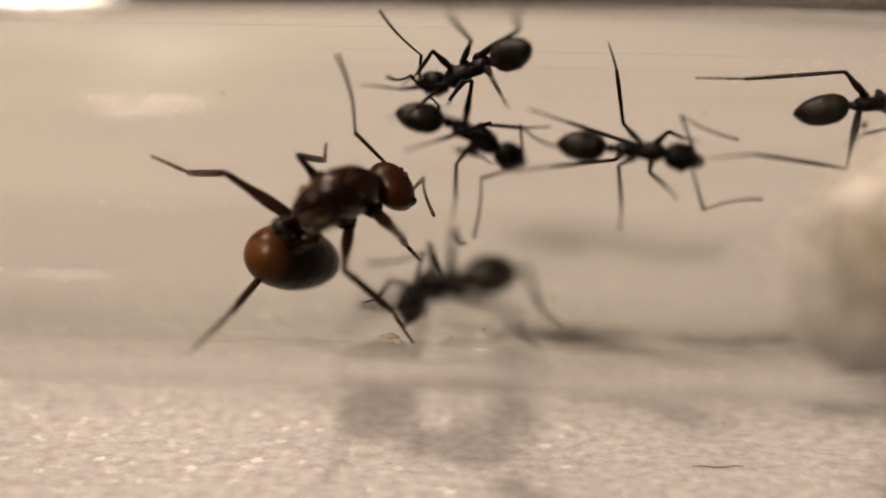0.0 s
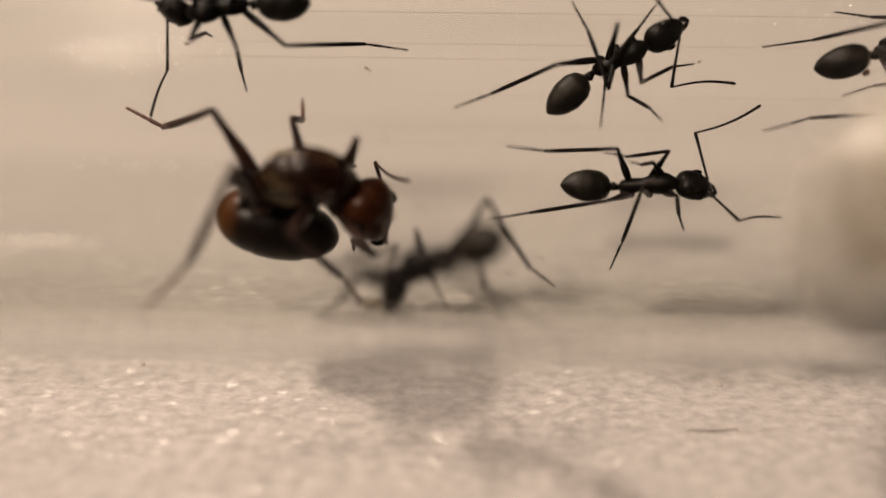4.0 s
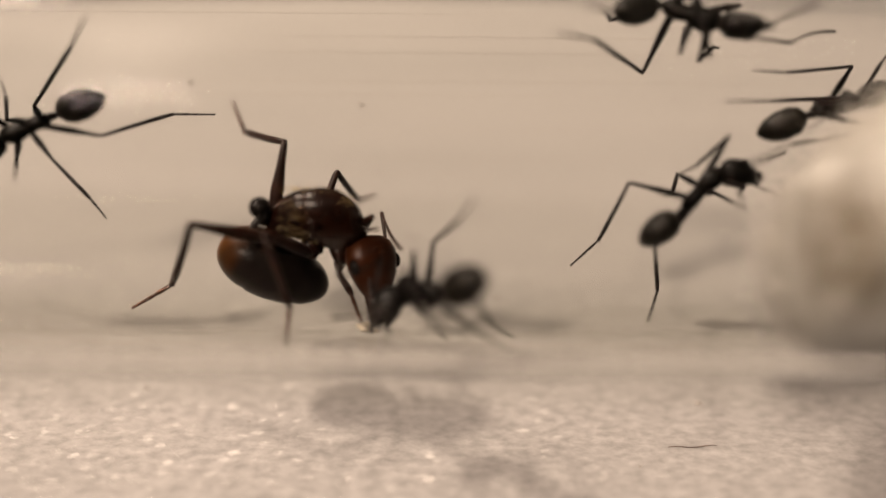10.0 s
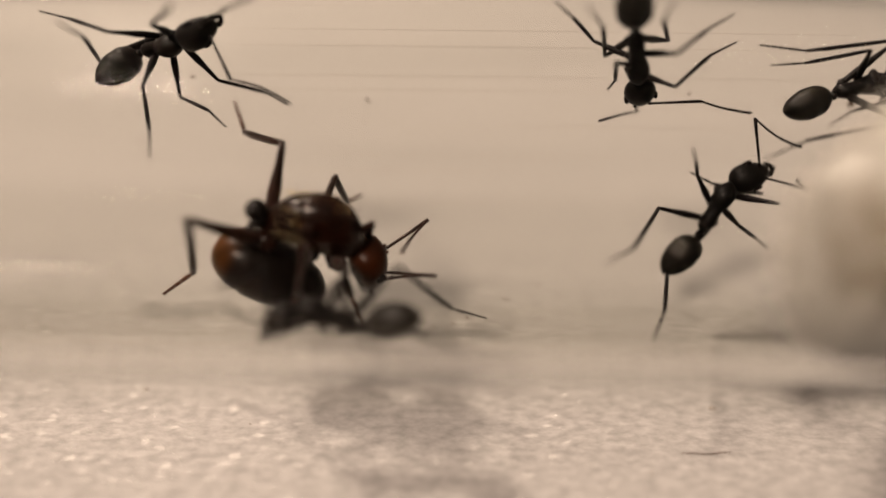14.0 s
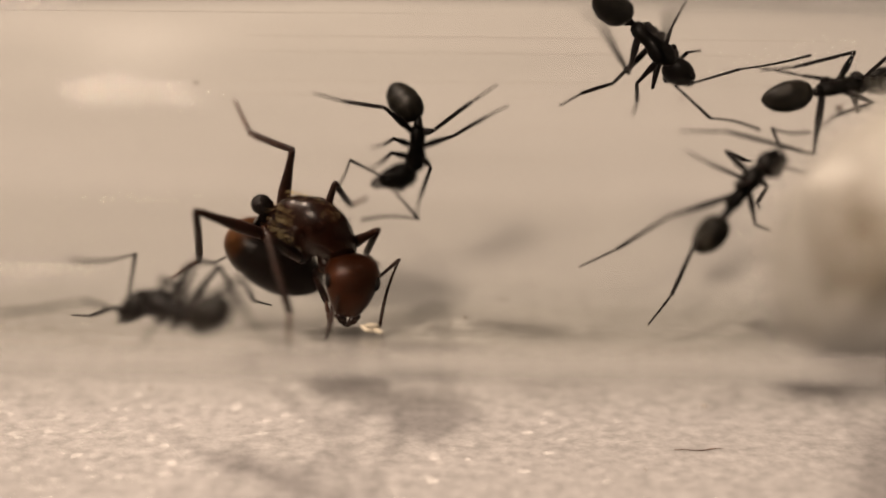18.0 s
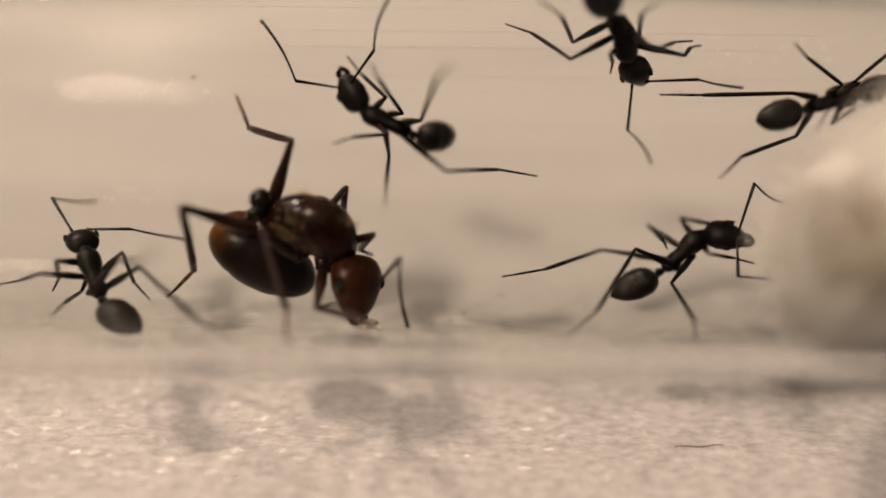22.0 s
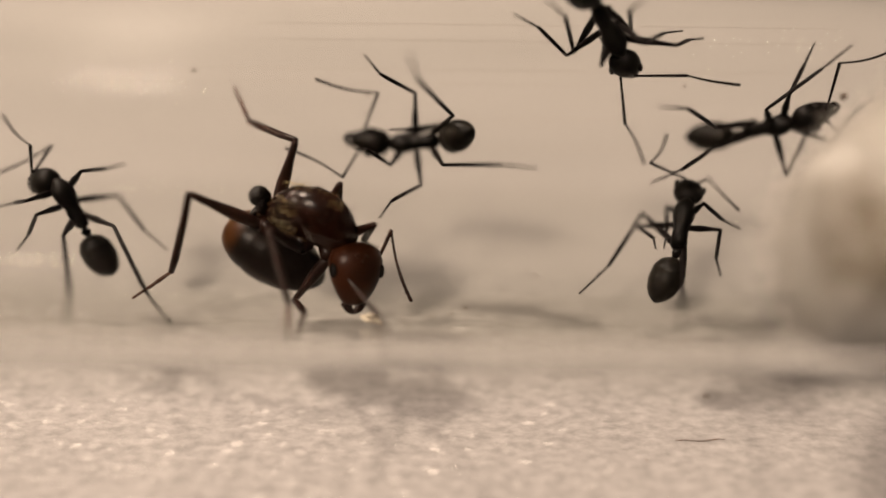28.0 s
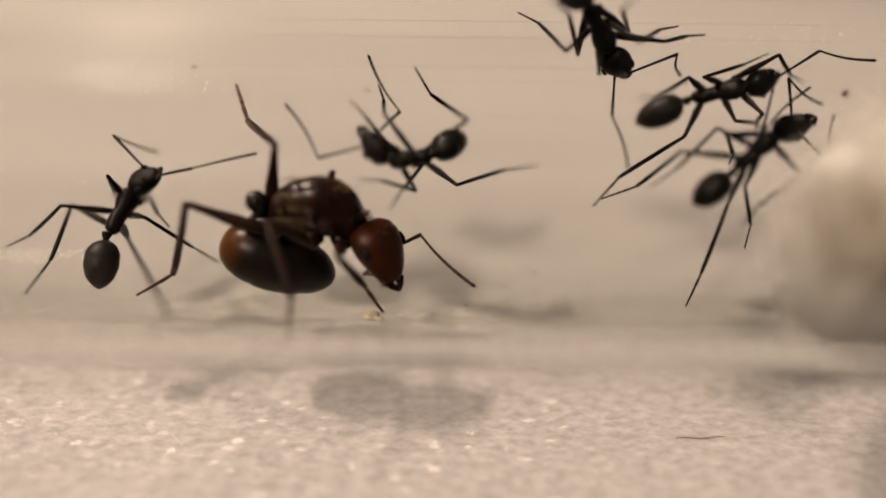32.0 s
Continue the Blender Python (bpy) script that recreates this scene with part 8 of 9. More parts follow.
    key(10.5, (11.33, 4.50, 11.22), (9.45, 4.31, 11.59), (7.33, 4.16, 12.50), (5.65, 2.34, 13.08), (0.00, -0.72, -0.69), (10.39, 2.37, 14.64), (8.23, 1.78, 14.82), (4.09, 4.83, 13.15), (11.34, 5.24, 10.97), (10.40, 6.65, 10.36), (4.80, 6.22, 11.33), (9.95, 2.59, 12.15), (8.82, 2.52, 12.66), (7.59, 2.43, 13.12), (8.81, 4.77, 9.87), (7.67, 4.70, 10.38), (6.76, 2.65, 10.49), (13.79, 5.92, 11.37), (15.53, 7.77, 9.99), (12.79, 4.10, 11.64), (12.95, 6.37, 9.54))
    key(11, (10.12, 6.00, 8.52), (9.45, 5.09, 9.74), (8.07, 4.55, 11.47), (6.37, 3.40, 12.95), (0.00, -0.87, -0.50), (10.39, 2.37, 14.64), (12.08, 6.05, 11.34), (7.42, -2.81, 13.87), (8.49, 6.49, 8.36), (4.91, 6.61, 9.93), (3.83, -1.76, 13.07), (10.76, 3.83, 10.12), (9.87, 3.00, 10.88), (9.04, 2.12, 11.97), (7.70, 4.01, 10.62), (7.14, 3.58, 10.42), (6.64, 2.62, 11.22), (12.55, 5.87, 7.30), (5.59, 4.75, 7.01), (11.64, 4.09, 9.11), (8.10, 4.50, 8.00))
    key(12, (7.29, 4.79, 7.54), (7.08, 3.90, 8.91), (7.03, 4.43, 11.12), (6.66, 3.35, 13.24), (0.00, -0.88, -0.47), (7.64, 2.52, 9.23), (11.13, 5.07, 11.98), (8.11, 1.74, 12.88), (6.51, 5.65, 8.37), (3.27, 6.27, 11.21), (4.90, 2.98, 12.46), (8.53, 5.82, 9.67), (8.46, 2.72, 10.63), (9.44, 6.38, 10.20), (6.01, 2.81, 10.26), (5.17, 3.08, 10.43), (6.67, 6.90, 8.99), (10.38, 6.21, 5.33), (5.64, 5.71, 5.09), (9.46, 4.82, 7.46), (7.60, 6.05, 6.92))
    key(13, (7.47, 4.20, 7.85), (7.14, 3.19, 9.11), (7.03, 3.22, 11.39), (6.64, 1.90, 13.41), (0.00, -0.81, -0.59), (6.51, 5.51, 8.52), (10.58, 3.90, 12.38), (7.68, 0.83, 13.01), (11.34, 5.24, 10.97), (3.42, 5.07, 11.19), (4.63, 1.86, 12.83), (5.82, 2.57, 10.18), (8.06, 1.52, 10.83), (9.15, 5.60, 10.64), (5.43, 2.20, 9.06), (5.42, 1.90, 10.63), (6.75, 6.22, 10.19), (11.49, 4.07, 5.95), (7.65, 6.60, 5.49), (9.60, 3.17, 7.66), (6.02, 4.83, 6.71))
    key(14, (8.02, 5.42, 8.24), (7.53, 4.44, 9.49), (6.99, 3.70, 11.57), (6.39, 2.37, 13.65), (0.00, -0.87, -0.50), (6.71, 6.14, 8.63), (10.91, 4.78, 12.21), (7.65, 1.51, 13.18), (11.34, 5.24, 10.97), (3.89, 3.95, 12.80), (4.86, 2.24, 12.85), (6.30, 3.32, 10.56), (8.22, 2.32, 11.15), (8.98, 6.31, 10.81), (5.78, 3.34, 8.98), (5.98, 6.35, 10.73), (6.56, 6.66, 10.01), (12.56, 5.31, 7.94), (6.25, 4.89, 7.65), (10.12, 4.45, 8.71), (8.24, 6.72, 7.52))
    key(14.5, (8.31, 5.58, 8.16), (7.84, 4.30, 9.51), (6.87, 4.60, 11.71), (6.33, 3.15, 13.78), (0.00, -0.86, -0.51), (9.16, 7.04, 7.70), (10.85, 5.22, 12.14), (8.25, 2.53, 12.78), (11.34, 5.24, 10.97), (3.84, 4.36, 12.75), (4.76, 3.45, 12.61), (9.10, 3.06, 10.16), (8.31, 2.63, 11.15), (8.02, 3.36, 12.46), (6.17, 3.88, 8.75), (6.00, 6.66, 10.50), (5.97, 2.94, 9.31), (12.87, 5.77, 9.65), (9.01, 4.60, 5.71), (11.34, 4.87, 9.34), (7.46, 3.24, 7.46))
    key(16.5, (10.40, 5.95, 9.05), (9.14, 4.83, 9.96), (7.58, 4.36, 11.58), (5.96, 3.87, 13.59), (0.00, -0.86, -0.52), (10.95, 6.61, 10.49), (10.84, 5.86, 11.94), (8.25, 2.53, 12.78), (6.77, 7.06, 8.02), (5.02, 6.49, 8.04), (5.05, 3.84, 13.12), (10.33, 3.48, 10.54), (9.24, 2.73, 11.51), (8.55, 2.95, 12.29), (7.91, 4.68, 8.54), (6.60, 3.68, 10.04), (7.71, 6.95, 9.42), (14.10, 5.92, 8.98), (11.91, 5.76, 6.32), (12.92, 5.04, 9.40), (9.87, 4.30, 7.34))
    key(17, (10.11, 5.71, 9.28), (9.04, 4.79, 10.13), (7.49, 5.47, 11.66), (5.69, 4.95, 13.27), (0.00, -0.83, -0.55), (10.79, 6.02, 10.71), (11.03, 6.10, 11.55), (8.25, 2.53, 12.78), (8.36, 6.49, 7.59), (4.57, 3.50, 8.98), (4.42, -0.74, 13.47), (8.92, 3.18, 11.32), (8.55, 3.28, 12.10), (8.48, 3.38, 12.28), (7.61, 3.84, 9.67), (6.98, 6.43, 9.23), (7.11, 3.06, 10.51), (13.74, 4.02, 11.92), (13.07, 4.78, 6.67), (11.56, 4.94, 10.62), (10.57, 4.51, 7.68))
    key(18, (10.10, 5.64, 9.30), (9.14, 4.89, 10.46), (7.55, 5.47, 11.87), (5.75, 4.59, 13.29), (0.00, -0.83, -0.55), (9.71, 3.41, 11.27), (9.32, 4.91, 13.08), (6.99, -2.43, 13.74), (8.30, 6.66, 7.53), (4.37, 2.34, 9.31), (4.47, -0.55, 13.43), (9.94, 6.64, 10.10), (9.41, 3.77, 11.79), (8.07, 2.66, 11.88), (7.63, 4.11, 9.75), (6.91, 5.15, 9.45), (7.06, 3.26, 10.38), (14.36, 4.34, 10.93), (13.47, 5.40, 7.35), (11.74, 4.49, 10.29), (11.00, 4.63, 8.11))
    key(19, (8.90, 5.73, 9.45), (8.17, 4.73, 10.55), (6.78, 4.43, 12.33), (5.31, 2.87, 13.52), (0.00, -0.81, -0.59), (10.75, 6.57, 10.58), (10.46, 5.80, 10.81), (6.44, -3.03, 14.17), (8.05, 5.54, 7.85), (2.17, 3.37, 11.98), (5.46, 1.80, 12.14), (9.36, 3.38, 11.02), (8.39, 2.68, 11.44), (7.81, 1.88, 12.05), (7.18, 3.27, 10.29), (5.31, 4.97, 10.56), (8.10, 5.95, 9.64), (10.87, 5.98, 10.02), (5.33, 5.45, 8.24), (9.81, 3.53, 10.41), (7.68, 6.78, 8.26))
    key(20, (8.20, 5.96, 8.93), (7.53, 4.64, 10.14), (6.53, 4.19, 12.18), (5.17, 2.83, 13.90), (0.00, -0.81, -0.58), (10.75, 6.57, 10.58), (10.32, 5.40, 10.94), (7.51, 1.78, 13.21), (7.16, 6.94, 9.28), (2.45, 6.13, 11.51), (3.34, 2.14, 13.11), (8.93, 3.41, 10.42), (7.86, 2.52, 11.18), (7.79, 2.91, 12.65), (5.95, 4.31, 9.16), (5.10, 3.52, 10.75), (5.10, 6.63, 10.44), (11.19, 4.91, 5.68), (6.08, 5.06, 4.78), (9.71, 4.79, 7.93), (6.13, 5.25, 6.30))
    key(21, (8.01, 5.32, 9.15), (7.33, 4.45, 10.41), (6.29, 3.63, 12.26), (5.12, 1.98, 13.74), (0.00, -0.79, -0.61), (10.75, 6.57, 10.58), (10.05, 5.19, 10.98), (7.24, 1.21, 13.27), (7.01, 5.95, 9.41), (2.48, 6.13, 11.49), (3.30, 1.95, 13.13), (8.60, 2.74, 10.84), (7.75, 2.19, 11.28), (8.05, 6.12, 10.87), (5.96, 2.93, 10.72), (4.83, 3.21, 10.90), (5.35, 6.45, 10.68), (11.98, 5.76, 9.86), (8.69, 4.56, 5.85), (9.86, 4.09, 10.03), (7.35, 3.41, 7.89))
    key(22, (8.08, 5.08, 9.26), (7.30, 4.26, 10.49), (6.26, 3.42, 12.33), (5.09, 1.75, 13.80), (0.00, -0.78, -0.63), (10.75, 6.57, 10.58), (9.84, 4.99, 11.10), (7.21, 1.02, 13.33), (6.89, 5.64, 9.53), (2.50, 6.10, 11.51), (3.29, 1.71, 13.19), (8.49, 2.42, 10.97), (7.59, 1.94, 11.39), (7.97, 5.94, 10.95), (6.13, 2.66, 11.09), (4.78, 3.17, 10.74), (5.31, 6.24, 10.76), (12.39, 5.39, 9.02), (9.21, 5.78, 5.32), (10.08, 4.17, 9.72), (7.68, 4.73, 7.28))
    key(23, (8.05, 5.18, 9.19), (7.26, 4.31, 10.37), (6.14, 3.55, 12.20), (4.98, 1.89, 13.67), (0.00, -0.79, -0.62), (9.79, 5.07, 11.11), (10.22, 6.45, 10.87), (7.11, 1.03, 13.22), (6.88, 5.86, 9.40), (2.57, 6.13, 11.51), (3.27, 1.91, 13.06), (7.59, 2.41, 11.21), (7.74, 2.50, 11.90), (8.13, 6.01, 11.07), (5.97, 2.76, 10.64), (4.75, 3.09, 10.84), (5.34, 6.39, 10.58), (12.34, 5.81, 8.35), (8.33, 4.62, 5.82), (10.10, 4.72, 9.39), (7.12, 3.35, 7.88))
    key(24, (7.91, 5.05, 9.15), (7.12, 4.18, 10.33), (6.03, 3.58, 12.23), (4.88, 1.87, 13.61), (0.00, -0.78, -0.62), (10.75, 6.57, 10.58), (9.73, 5.13, 11.13), (7.07, 1.03, 13.15), (6.23, 2.88, 10.27), (2.60, 5.94, 11.54), (3.28, 1.99, 12.98), (8.26, 2.41, 10.89), (7.56, 2.02, 11.21), (7.95, 6.08, 11.10), (6.82, 6.28, 10.06), (4.75, 2.90, 10.80), (5.46, 6.44, 10.56), (12.23, 5.48, 8.10), (8.14, 4.35, 5.90), (9.94, 4.73, 9.33), (7.01, 3.08, 8.01))
    key(25, (7.62, 5.37, 9.32), (6.94, 4.42, 10.52), (5.75, 3.73, 12.33), (4.53, 1.94, 13.51), (0.00, -0.78, -0.63), (10.75, 6.57, 10.58), (9.76, 5.33, 11.11), (6.91, 1.05, 13.06), (5.77, 3.32, 11.43), (2.46, 3.78, 11.99), (3.32, 2.09, 12.87), (8.15, 2.76, 10.95), (7.51, 2.28, 11.34), (7.73, 6.17, 11.17), (6.66, 6.00, 9.46), (5.04, 5.77, 10.04), (5.57, 6.38, 10.22), (11.70, 6.65, 8.77), (8.25, 4.54, 5.81), (9.58, 5.38, 9.86), (7.06, 3.49, 8.00))
    key(27.5, (7.74, 5.44, 9.18), (7.09, 4.23, 10.52), (5.67, 4.18, 12.41), (4.35, 2.44, 13.77), (0.00, -0.77, -0.64), (10.75, 6.57, 10.58), (9.47, 5.29, 11.17), (7.40, 1.79, 13.19), (6.60, 5.82, 9.48), (2.73, 6.12, 11.52), (3.46, 2.49, 12.92), (8.07, 2.73, 11.10), (7.18, 2.27, 11.25), (6.50, 2.68, 13.11), (5.86, 2.98, 11.50), (4.88, 3.04, 10.85), (5.66, 6.67, 10.12), (12.30, 5.88, 9.19), (8.71, 5.37, 5.32), (10.57, 4.69, 9.57), (7.38, 4.44, 7.49))
    key(28, (7.55, 5.15, 9.25), (6.87, 4.21, 10.44), (5.66, 4.08, 12.36), (4.46, 2.33, 13.44), (0.00, -0.77, -0.63), (10.75, 6.57, 10.58), (9.43, 5.30, 11.15), (6.74, 1.29, 13.02), (6.31, 6.18, 10.69), (2.57, 3.78, 12.03), (3.54, 2.08, 12.87), (7.96, 2.67, 11.05), (7.19, 2.24, 11.33), (7.63, 6.32, 10.92), (5.85, 2.78, 10.32), (5.00, 5.83, 9.96), (5.35, 6.38, 9.93), (12.01, 4.92, 8.98), (8.76, 5.49, 5.12), (9.52, 4.07, 9.61), (7.47, 4.60, 7.32))
    key(29, (7.52, 5.07, 9.37), (6.80, 4.14, 10.54), (5.50, 3.80, 12.38), (4.31, 2.00, 13.46), (0.00, -0.77, -0.64), (10.75, 6.57, 10.58), (9.43, 5.31, 11.20), (6.65, 0.91, 13.06), (5.71, 3.12, 11.40), (2.77, 6.11, 11.53), (3.52, 1.90, 12.88), (7.79, 2.44, 11.12), (7.32, 2.15, 11.39), (7.67, 5.92, 11.00), (6.58, 5.87, 9.52), (4.61, 2.92, 10.61), (5.44, 6.25, 10.06), (11.10, 5.54, 8.01), (6.53, 5.56, 6.40), (9.45, 3.88, 9.36), (6.23, 3.44, 8.05))
    key(30, (7.24, 4.95, 9.24), (6.68, 4.02, 10.49), (5.46, 3.82, 12.41), (4.28, 2.05, 13.48), (0.00, -0.77, -0.64), (10.75, 6.57, 10.58), (9.37, 5.31, 11.15), (6.43, 0.96, 13.08), (6.23, 5.96, 10.61), (2.85, 6.09, 11.47), (3.52, 1.87, 12.90), (7.62, 2.29, 11.17), (7.31, 2.13, 11.35), (7.63, 5.91, 10.97), (5.69, 2.57, 10.34), (4.57, 2.84, 10.56), (5.35, 6.22, 10.04), (10.01, 5.73, 7.46), (6.36, 2.46, 6.95), (9.25, 3.91, 9.31), (6.67, 5.11, 7.38))
    key(31, (7.27, 4.95, 9.21), (6.52, 4.23, 10.53), (5.37, 3.69, 12.41), (4.18, 1.86, 13.49), (0.00, -0.78, -0.63), (10.75, 6.57, 10.58), (9.35, 5.33, 11.20), (6.37, 0.96, 13.05), (5.66, 2.90, 11.28), (2.88, 6.10, 11.50), (3.62, 1.67, 12.92), (7.60, 2.45, 11.13), (7.20, 2.21, 11.37), (7.34, 6.01, 11.02), (6.26, 5.67, 9.32), (4.50, 2.79, 10.61), (5.44, 5.86, 9.82), (10.07, 6.04, 8.55), (6.56, 5.46, 4.73), (9.13, 4.16, 10.26), (6.60, 5.30, 7.43))
    key(32, (7.27, 5.04, 9.14), (6.42, 4.32, 10.38), (5.26, 3.78, 12.27), (4.08, 1.96, 13.36), (0.00, -0.79, -0.61), (10.75, 6.57, 10.58), (9.22, 5.37, 11.18), (6.26, 0.96, 12.95), (6.17, 6.23, 10.52), (2.90, 6.10, 11.55), (3.68, 1.79, 12.79), (7.52, 2.58, 10.98), (7.02, 2.27, 11.24), (7.42, 5.94, 10.85), (5.80, 2.87, 9.82), (4.43, 2.73, 10.74), (5.46, 6.06, 9.77), (10.00, 6.49, 8.77), (8.05, 5.41, 4.78), (9.08, 4.44, 10.27), (7.02, 5.30, 7.28))
    act(walkers["D"], keys)
    keys.clear()

    key(0, (20.09, 6.56, 9.31), (18.27, 5.97, 9.31), (16.09, 5.36, 9.31), (13.59, 5.31, 8.77), (0.00, -0.97, -0.22), (19.16, 6.32, 11.12), (17.12, 5.73, 12.11), (9.53, 6.03, 10.17), (18.91, 7.05, 7.76), (16.74, 6.95, 6.84), (10.94, 6.82, 6.18), (18.74, 4.84, 10.74), (17.54, 4.52, 10.75), (14.61, 4.07, 11.03), (18.52, 5.59, 7.48), (17.32, 5.28, 7.48), (16.08, 4.87, 7.52), (22.31, 7.17, 10.84), (22.12, 7.84, 7.94), (21.42, 6.09, 10.95), (21.19, 6.89, 7.48))
    key(1, (20.61, 6.46, 10.17), (18.90, 5.70, 9.95), (16.74, 5.09, 9.70), (14.36, 4.62, 8.93), (0.00, -0.95, -0.32), (19.16, 6.32, 11.12), (14.40, 6.02, 11.69), (11.28, 6.97, 9.12), (18.91, 7.05, 7.76), (16.74, 6.95, 6.84), (12.98, 6.37, 4.95), (19.25, 4.43, 11.30), (18.06, 4.12, 11.17), (15.15, 3.69, 11.28), (19.32, 5.51, 8.12), (18.12, 5.19, 7.99), (16.88, 4.78, 7.87), (22.69, 6.91, 11.94), (22.74, 7.87, 9.11), (21.80, 5.83, 11.86), (21.86, 6.97, 8.49))
    key(2, (20.89, 6.60, 9.66), (19.16, 5.86, 9.45), (16.99, 5.28, 9.19), (14.56, 4.93, 8.50), (0.00, -0.97, -0.23), (19.16, 6.32, 11.12), (15.55, 5.52, 12.40), (12.25, 6.96, 9.17), (18.91, 7.05, 7.76), (16.74, 6.95, 6.84), (13.25, 6.47, 5.17), (19.45, 4.71, 10.92), (18.25, 4.41, 10.78), (16.10, 3.25, 10.54), (19.62, 5.48, 7.65), (18.42, 5.19, 7.52), (17.18, 4.79, 7.41), (22.92, 7.17, 11.44), (23.08, 7.86, 8.54), (22.01, 6.11, 11.44), (22.20, 6.93, 7.97))
    key(3, (20.42, 6.69, 9.28), (18.70, 5.91, 9.09), (16.55, 5.26, 8.88), (14.13, 4.81, 8.25), (0.00, -0.98, -0.17), (19.16, 6.32, 11.12), (14.26, 6.52, 10.71), (11.91, 6.98, 9.08), (18.91, 7.05, 7.76), (16.74, 6.95, 6.84), (13.24, 6.44, 5.11), (19.02, 4.86, 10.63), (17.83, 4.53, 10.51), (15.84, 3.46, 10.72), (19.18, 5.44, 7.32), (17.99, 5.11, 7.21), (16.75, 4.68, 7.12), (22.44, 7.42, 11.02), (22.58, 7.93, 8.08), (21.55, 6.33, 11.08), (21.72, 6.95, 7.57))
    key(3.5, (20.62, 6.64, 9.48), (18.87, 5.89, 9.42), (16.69, 5.36, 9.18), (14.26, 4.87, 8.59), (0.00, -0.97, -0.22), (19.16, 6.32, 11.12), (15.18, 6.65, 10.36), (12.86, 6.99, 8.96), (18.91, 7.05, 7.76), (16.74, 6.95, 6.84), (13.74, 6.45, 5.12), (19.14, 4.74, 10.89), (17.94, 4.47, 10.77), (15.99, 3.52, 11.04), (19.31, 5.49, 7.62), (18.11, 5.22, 7.50), (16.85, 4.86, 7.40), (22.68, 7.17, 11.25), (22.83, 7.84, 8.34), (21.74, 6.13, 11.26), (21.92, 6.93, 7.79))
    key(5.5, (20.71, 6.63, 9.58), (18.97, 5.89, 9.50), (16.86, 5.11, 9.33), (14.41, 4.76, 8.70), (0.00, -0.97, -0.25), (19.16, 6.32, 11.12), (15.55, 6.27, 11.25), (13.11, 7.00, 8.96), (18.91, 7.05, 7.76), (16.74, 6.95, 6.84), (13.01, 6.71, 5.81), (19.43, 4.75, 10.94), (18.26, 4.34, 10.85), (16.14, 3.30, 11.19), (19.39, 5.59, 7.69), (18.22, 5.18, 7.60), (17.01, 4.68, 7.53), (22.76, 7.35, 11.28), (22.72, 8.10, 8.39), (21.95, 6.21, 11.30), (21.91, 7.10, 7.84))
    key(6, (20.66, 6.60, 9.21), (18.87, 5.97, 8.99), (16.67, 5.54, 8.72), (14.16, 5.34, 8.26), (0.00, -0.99, -0.15), (19.16, 6.32, 11.12), (15.82, 6.33, 11.13), (13.75, 6.99, 9.02), (18.91, 7.05, 7.76), (16.74, 6.95, 6.84), (13.45, 6.74, 5.89), (19.03, 4.92, 10.55), (17.82, 4.71, 10.41), (15.98, 3.71, 10.57), (19.34, 5.41, 7.25), (18.13, 5.20, 7.10), (16.85, 4.90, 6.98), (22.70, 7.15, 11.00), (22.97, 7.59, 8.06), (21.70, 6.16, 11.05), (22.03, 6.68, 7.54))
    key(7, (20.61, 6.45, 9.37), (18.54, 6.02, 9.15), (16.45, 5.11, 9.21), (14.25, 5.79, 8.37), (0.00, -0.99, -0.17), (19.16, 6.32, 11.12), (15.06, 6.73, 10.13), (12.44, 6.89, 9.23), (18.91, 7.05, 7.76), (16.74, 6.95, 6.84), (10.86, 0.28, 8.28), (18.84, 4.76, 10.83), (17.64, 4.49, 10.71), (16.10, 2.98, 10.58), (19.07, 5.33, 7.53), (17.86, 5.06, 7.40), (15.61, 3.08, 8.31), (22.64, 7.07, 11.14), (22.84, 7.58, 8.20), (21.70, 6.04, 11.19), (21.94, 6.64, 7.68))
    key(8, (20.02, 6.55, 9.31), (18.20, 6.11, 8.90), (16.07, 5.31, 8.73), (13.87, 5.60, 7.58), (0.00, -0.99, -0.11), (19.16, 6.32, 11.12), (12.23, 3.43, 10.50), (8.81, 2.49, 8.95), (18.91, 7.05, 7.76), (16.74, 6.95, 6.84), (10.19, 0.79, 7.27), (18.29, 5.09, 10.67), (15.87, 4.41, 10.09), (13.82, 4.71, 9.68), (18.90, 5.46, 7.39), (17.73, 5.13, 7.14), (14.08, 4.71, 7.31), (21.79, 7.38, 11.27), (22.33, 7.71, 8.35), (20.89, 6.30, 11.27), (21.54, 6.70, 7.79))
    key(9, (20.01, 6.54, 8.99), (18.20, 6.10, 8.57), (16.04, 5.60, 8.05), (13.69, 5.25, 7.09), (0.00, -1.00, -0.06), (19.16, 6.32, 11.12), (13.60, 6.87, 9.63), (11.06, 2.56, 9.44), (18.91, 7.05, 7.76), (16.74, 6.95, 6.84), (14.13, 6.54, 5.35), (18.22, 5.31, 10.22), (17.05, 4.98, 9.96), (16.24, 4.12, 10.54), (18.89, 5.50, 6.93), (17.72, 5.17, 6.67), (16.50, 4.74, 6.45), (21.76, 7.44, 10.93), (22.36, 7.61, 8.00), (20.85, 6.38, 10.97), (21.56, 6.58, 7.48))
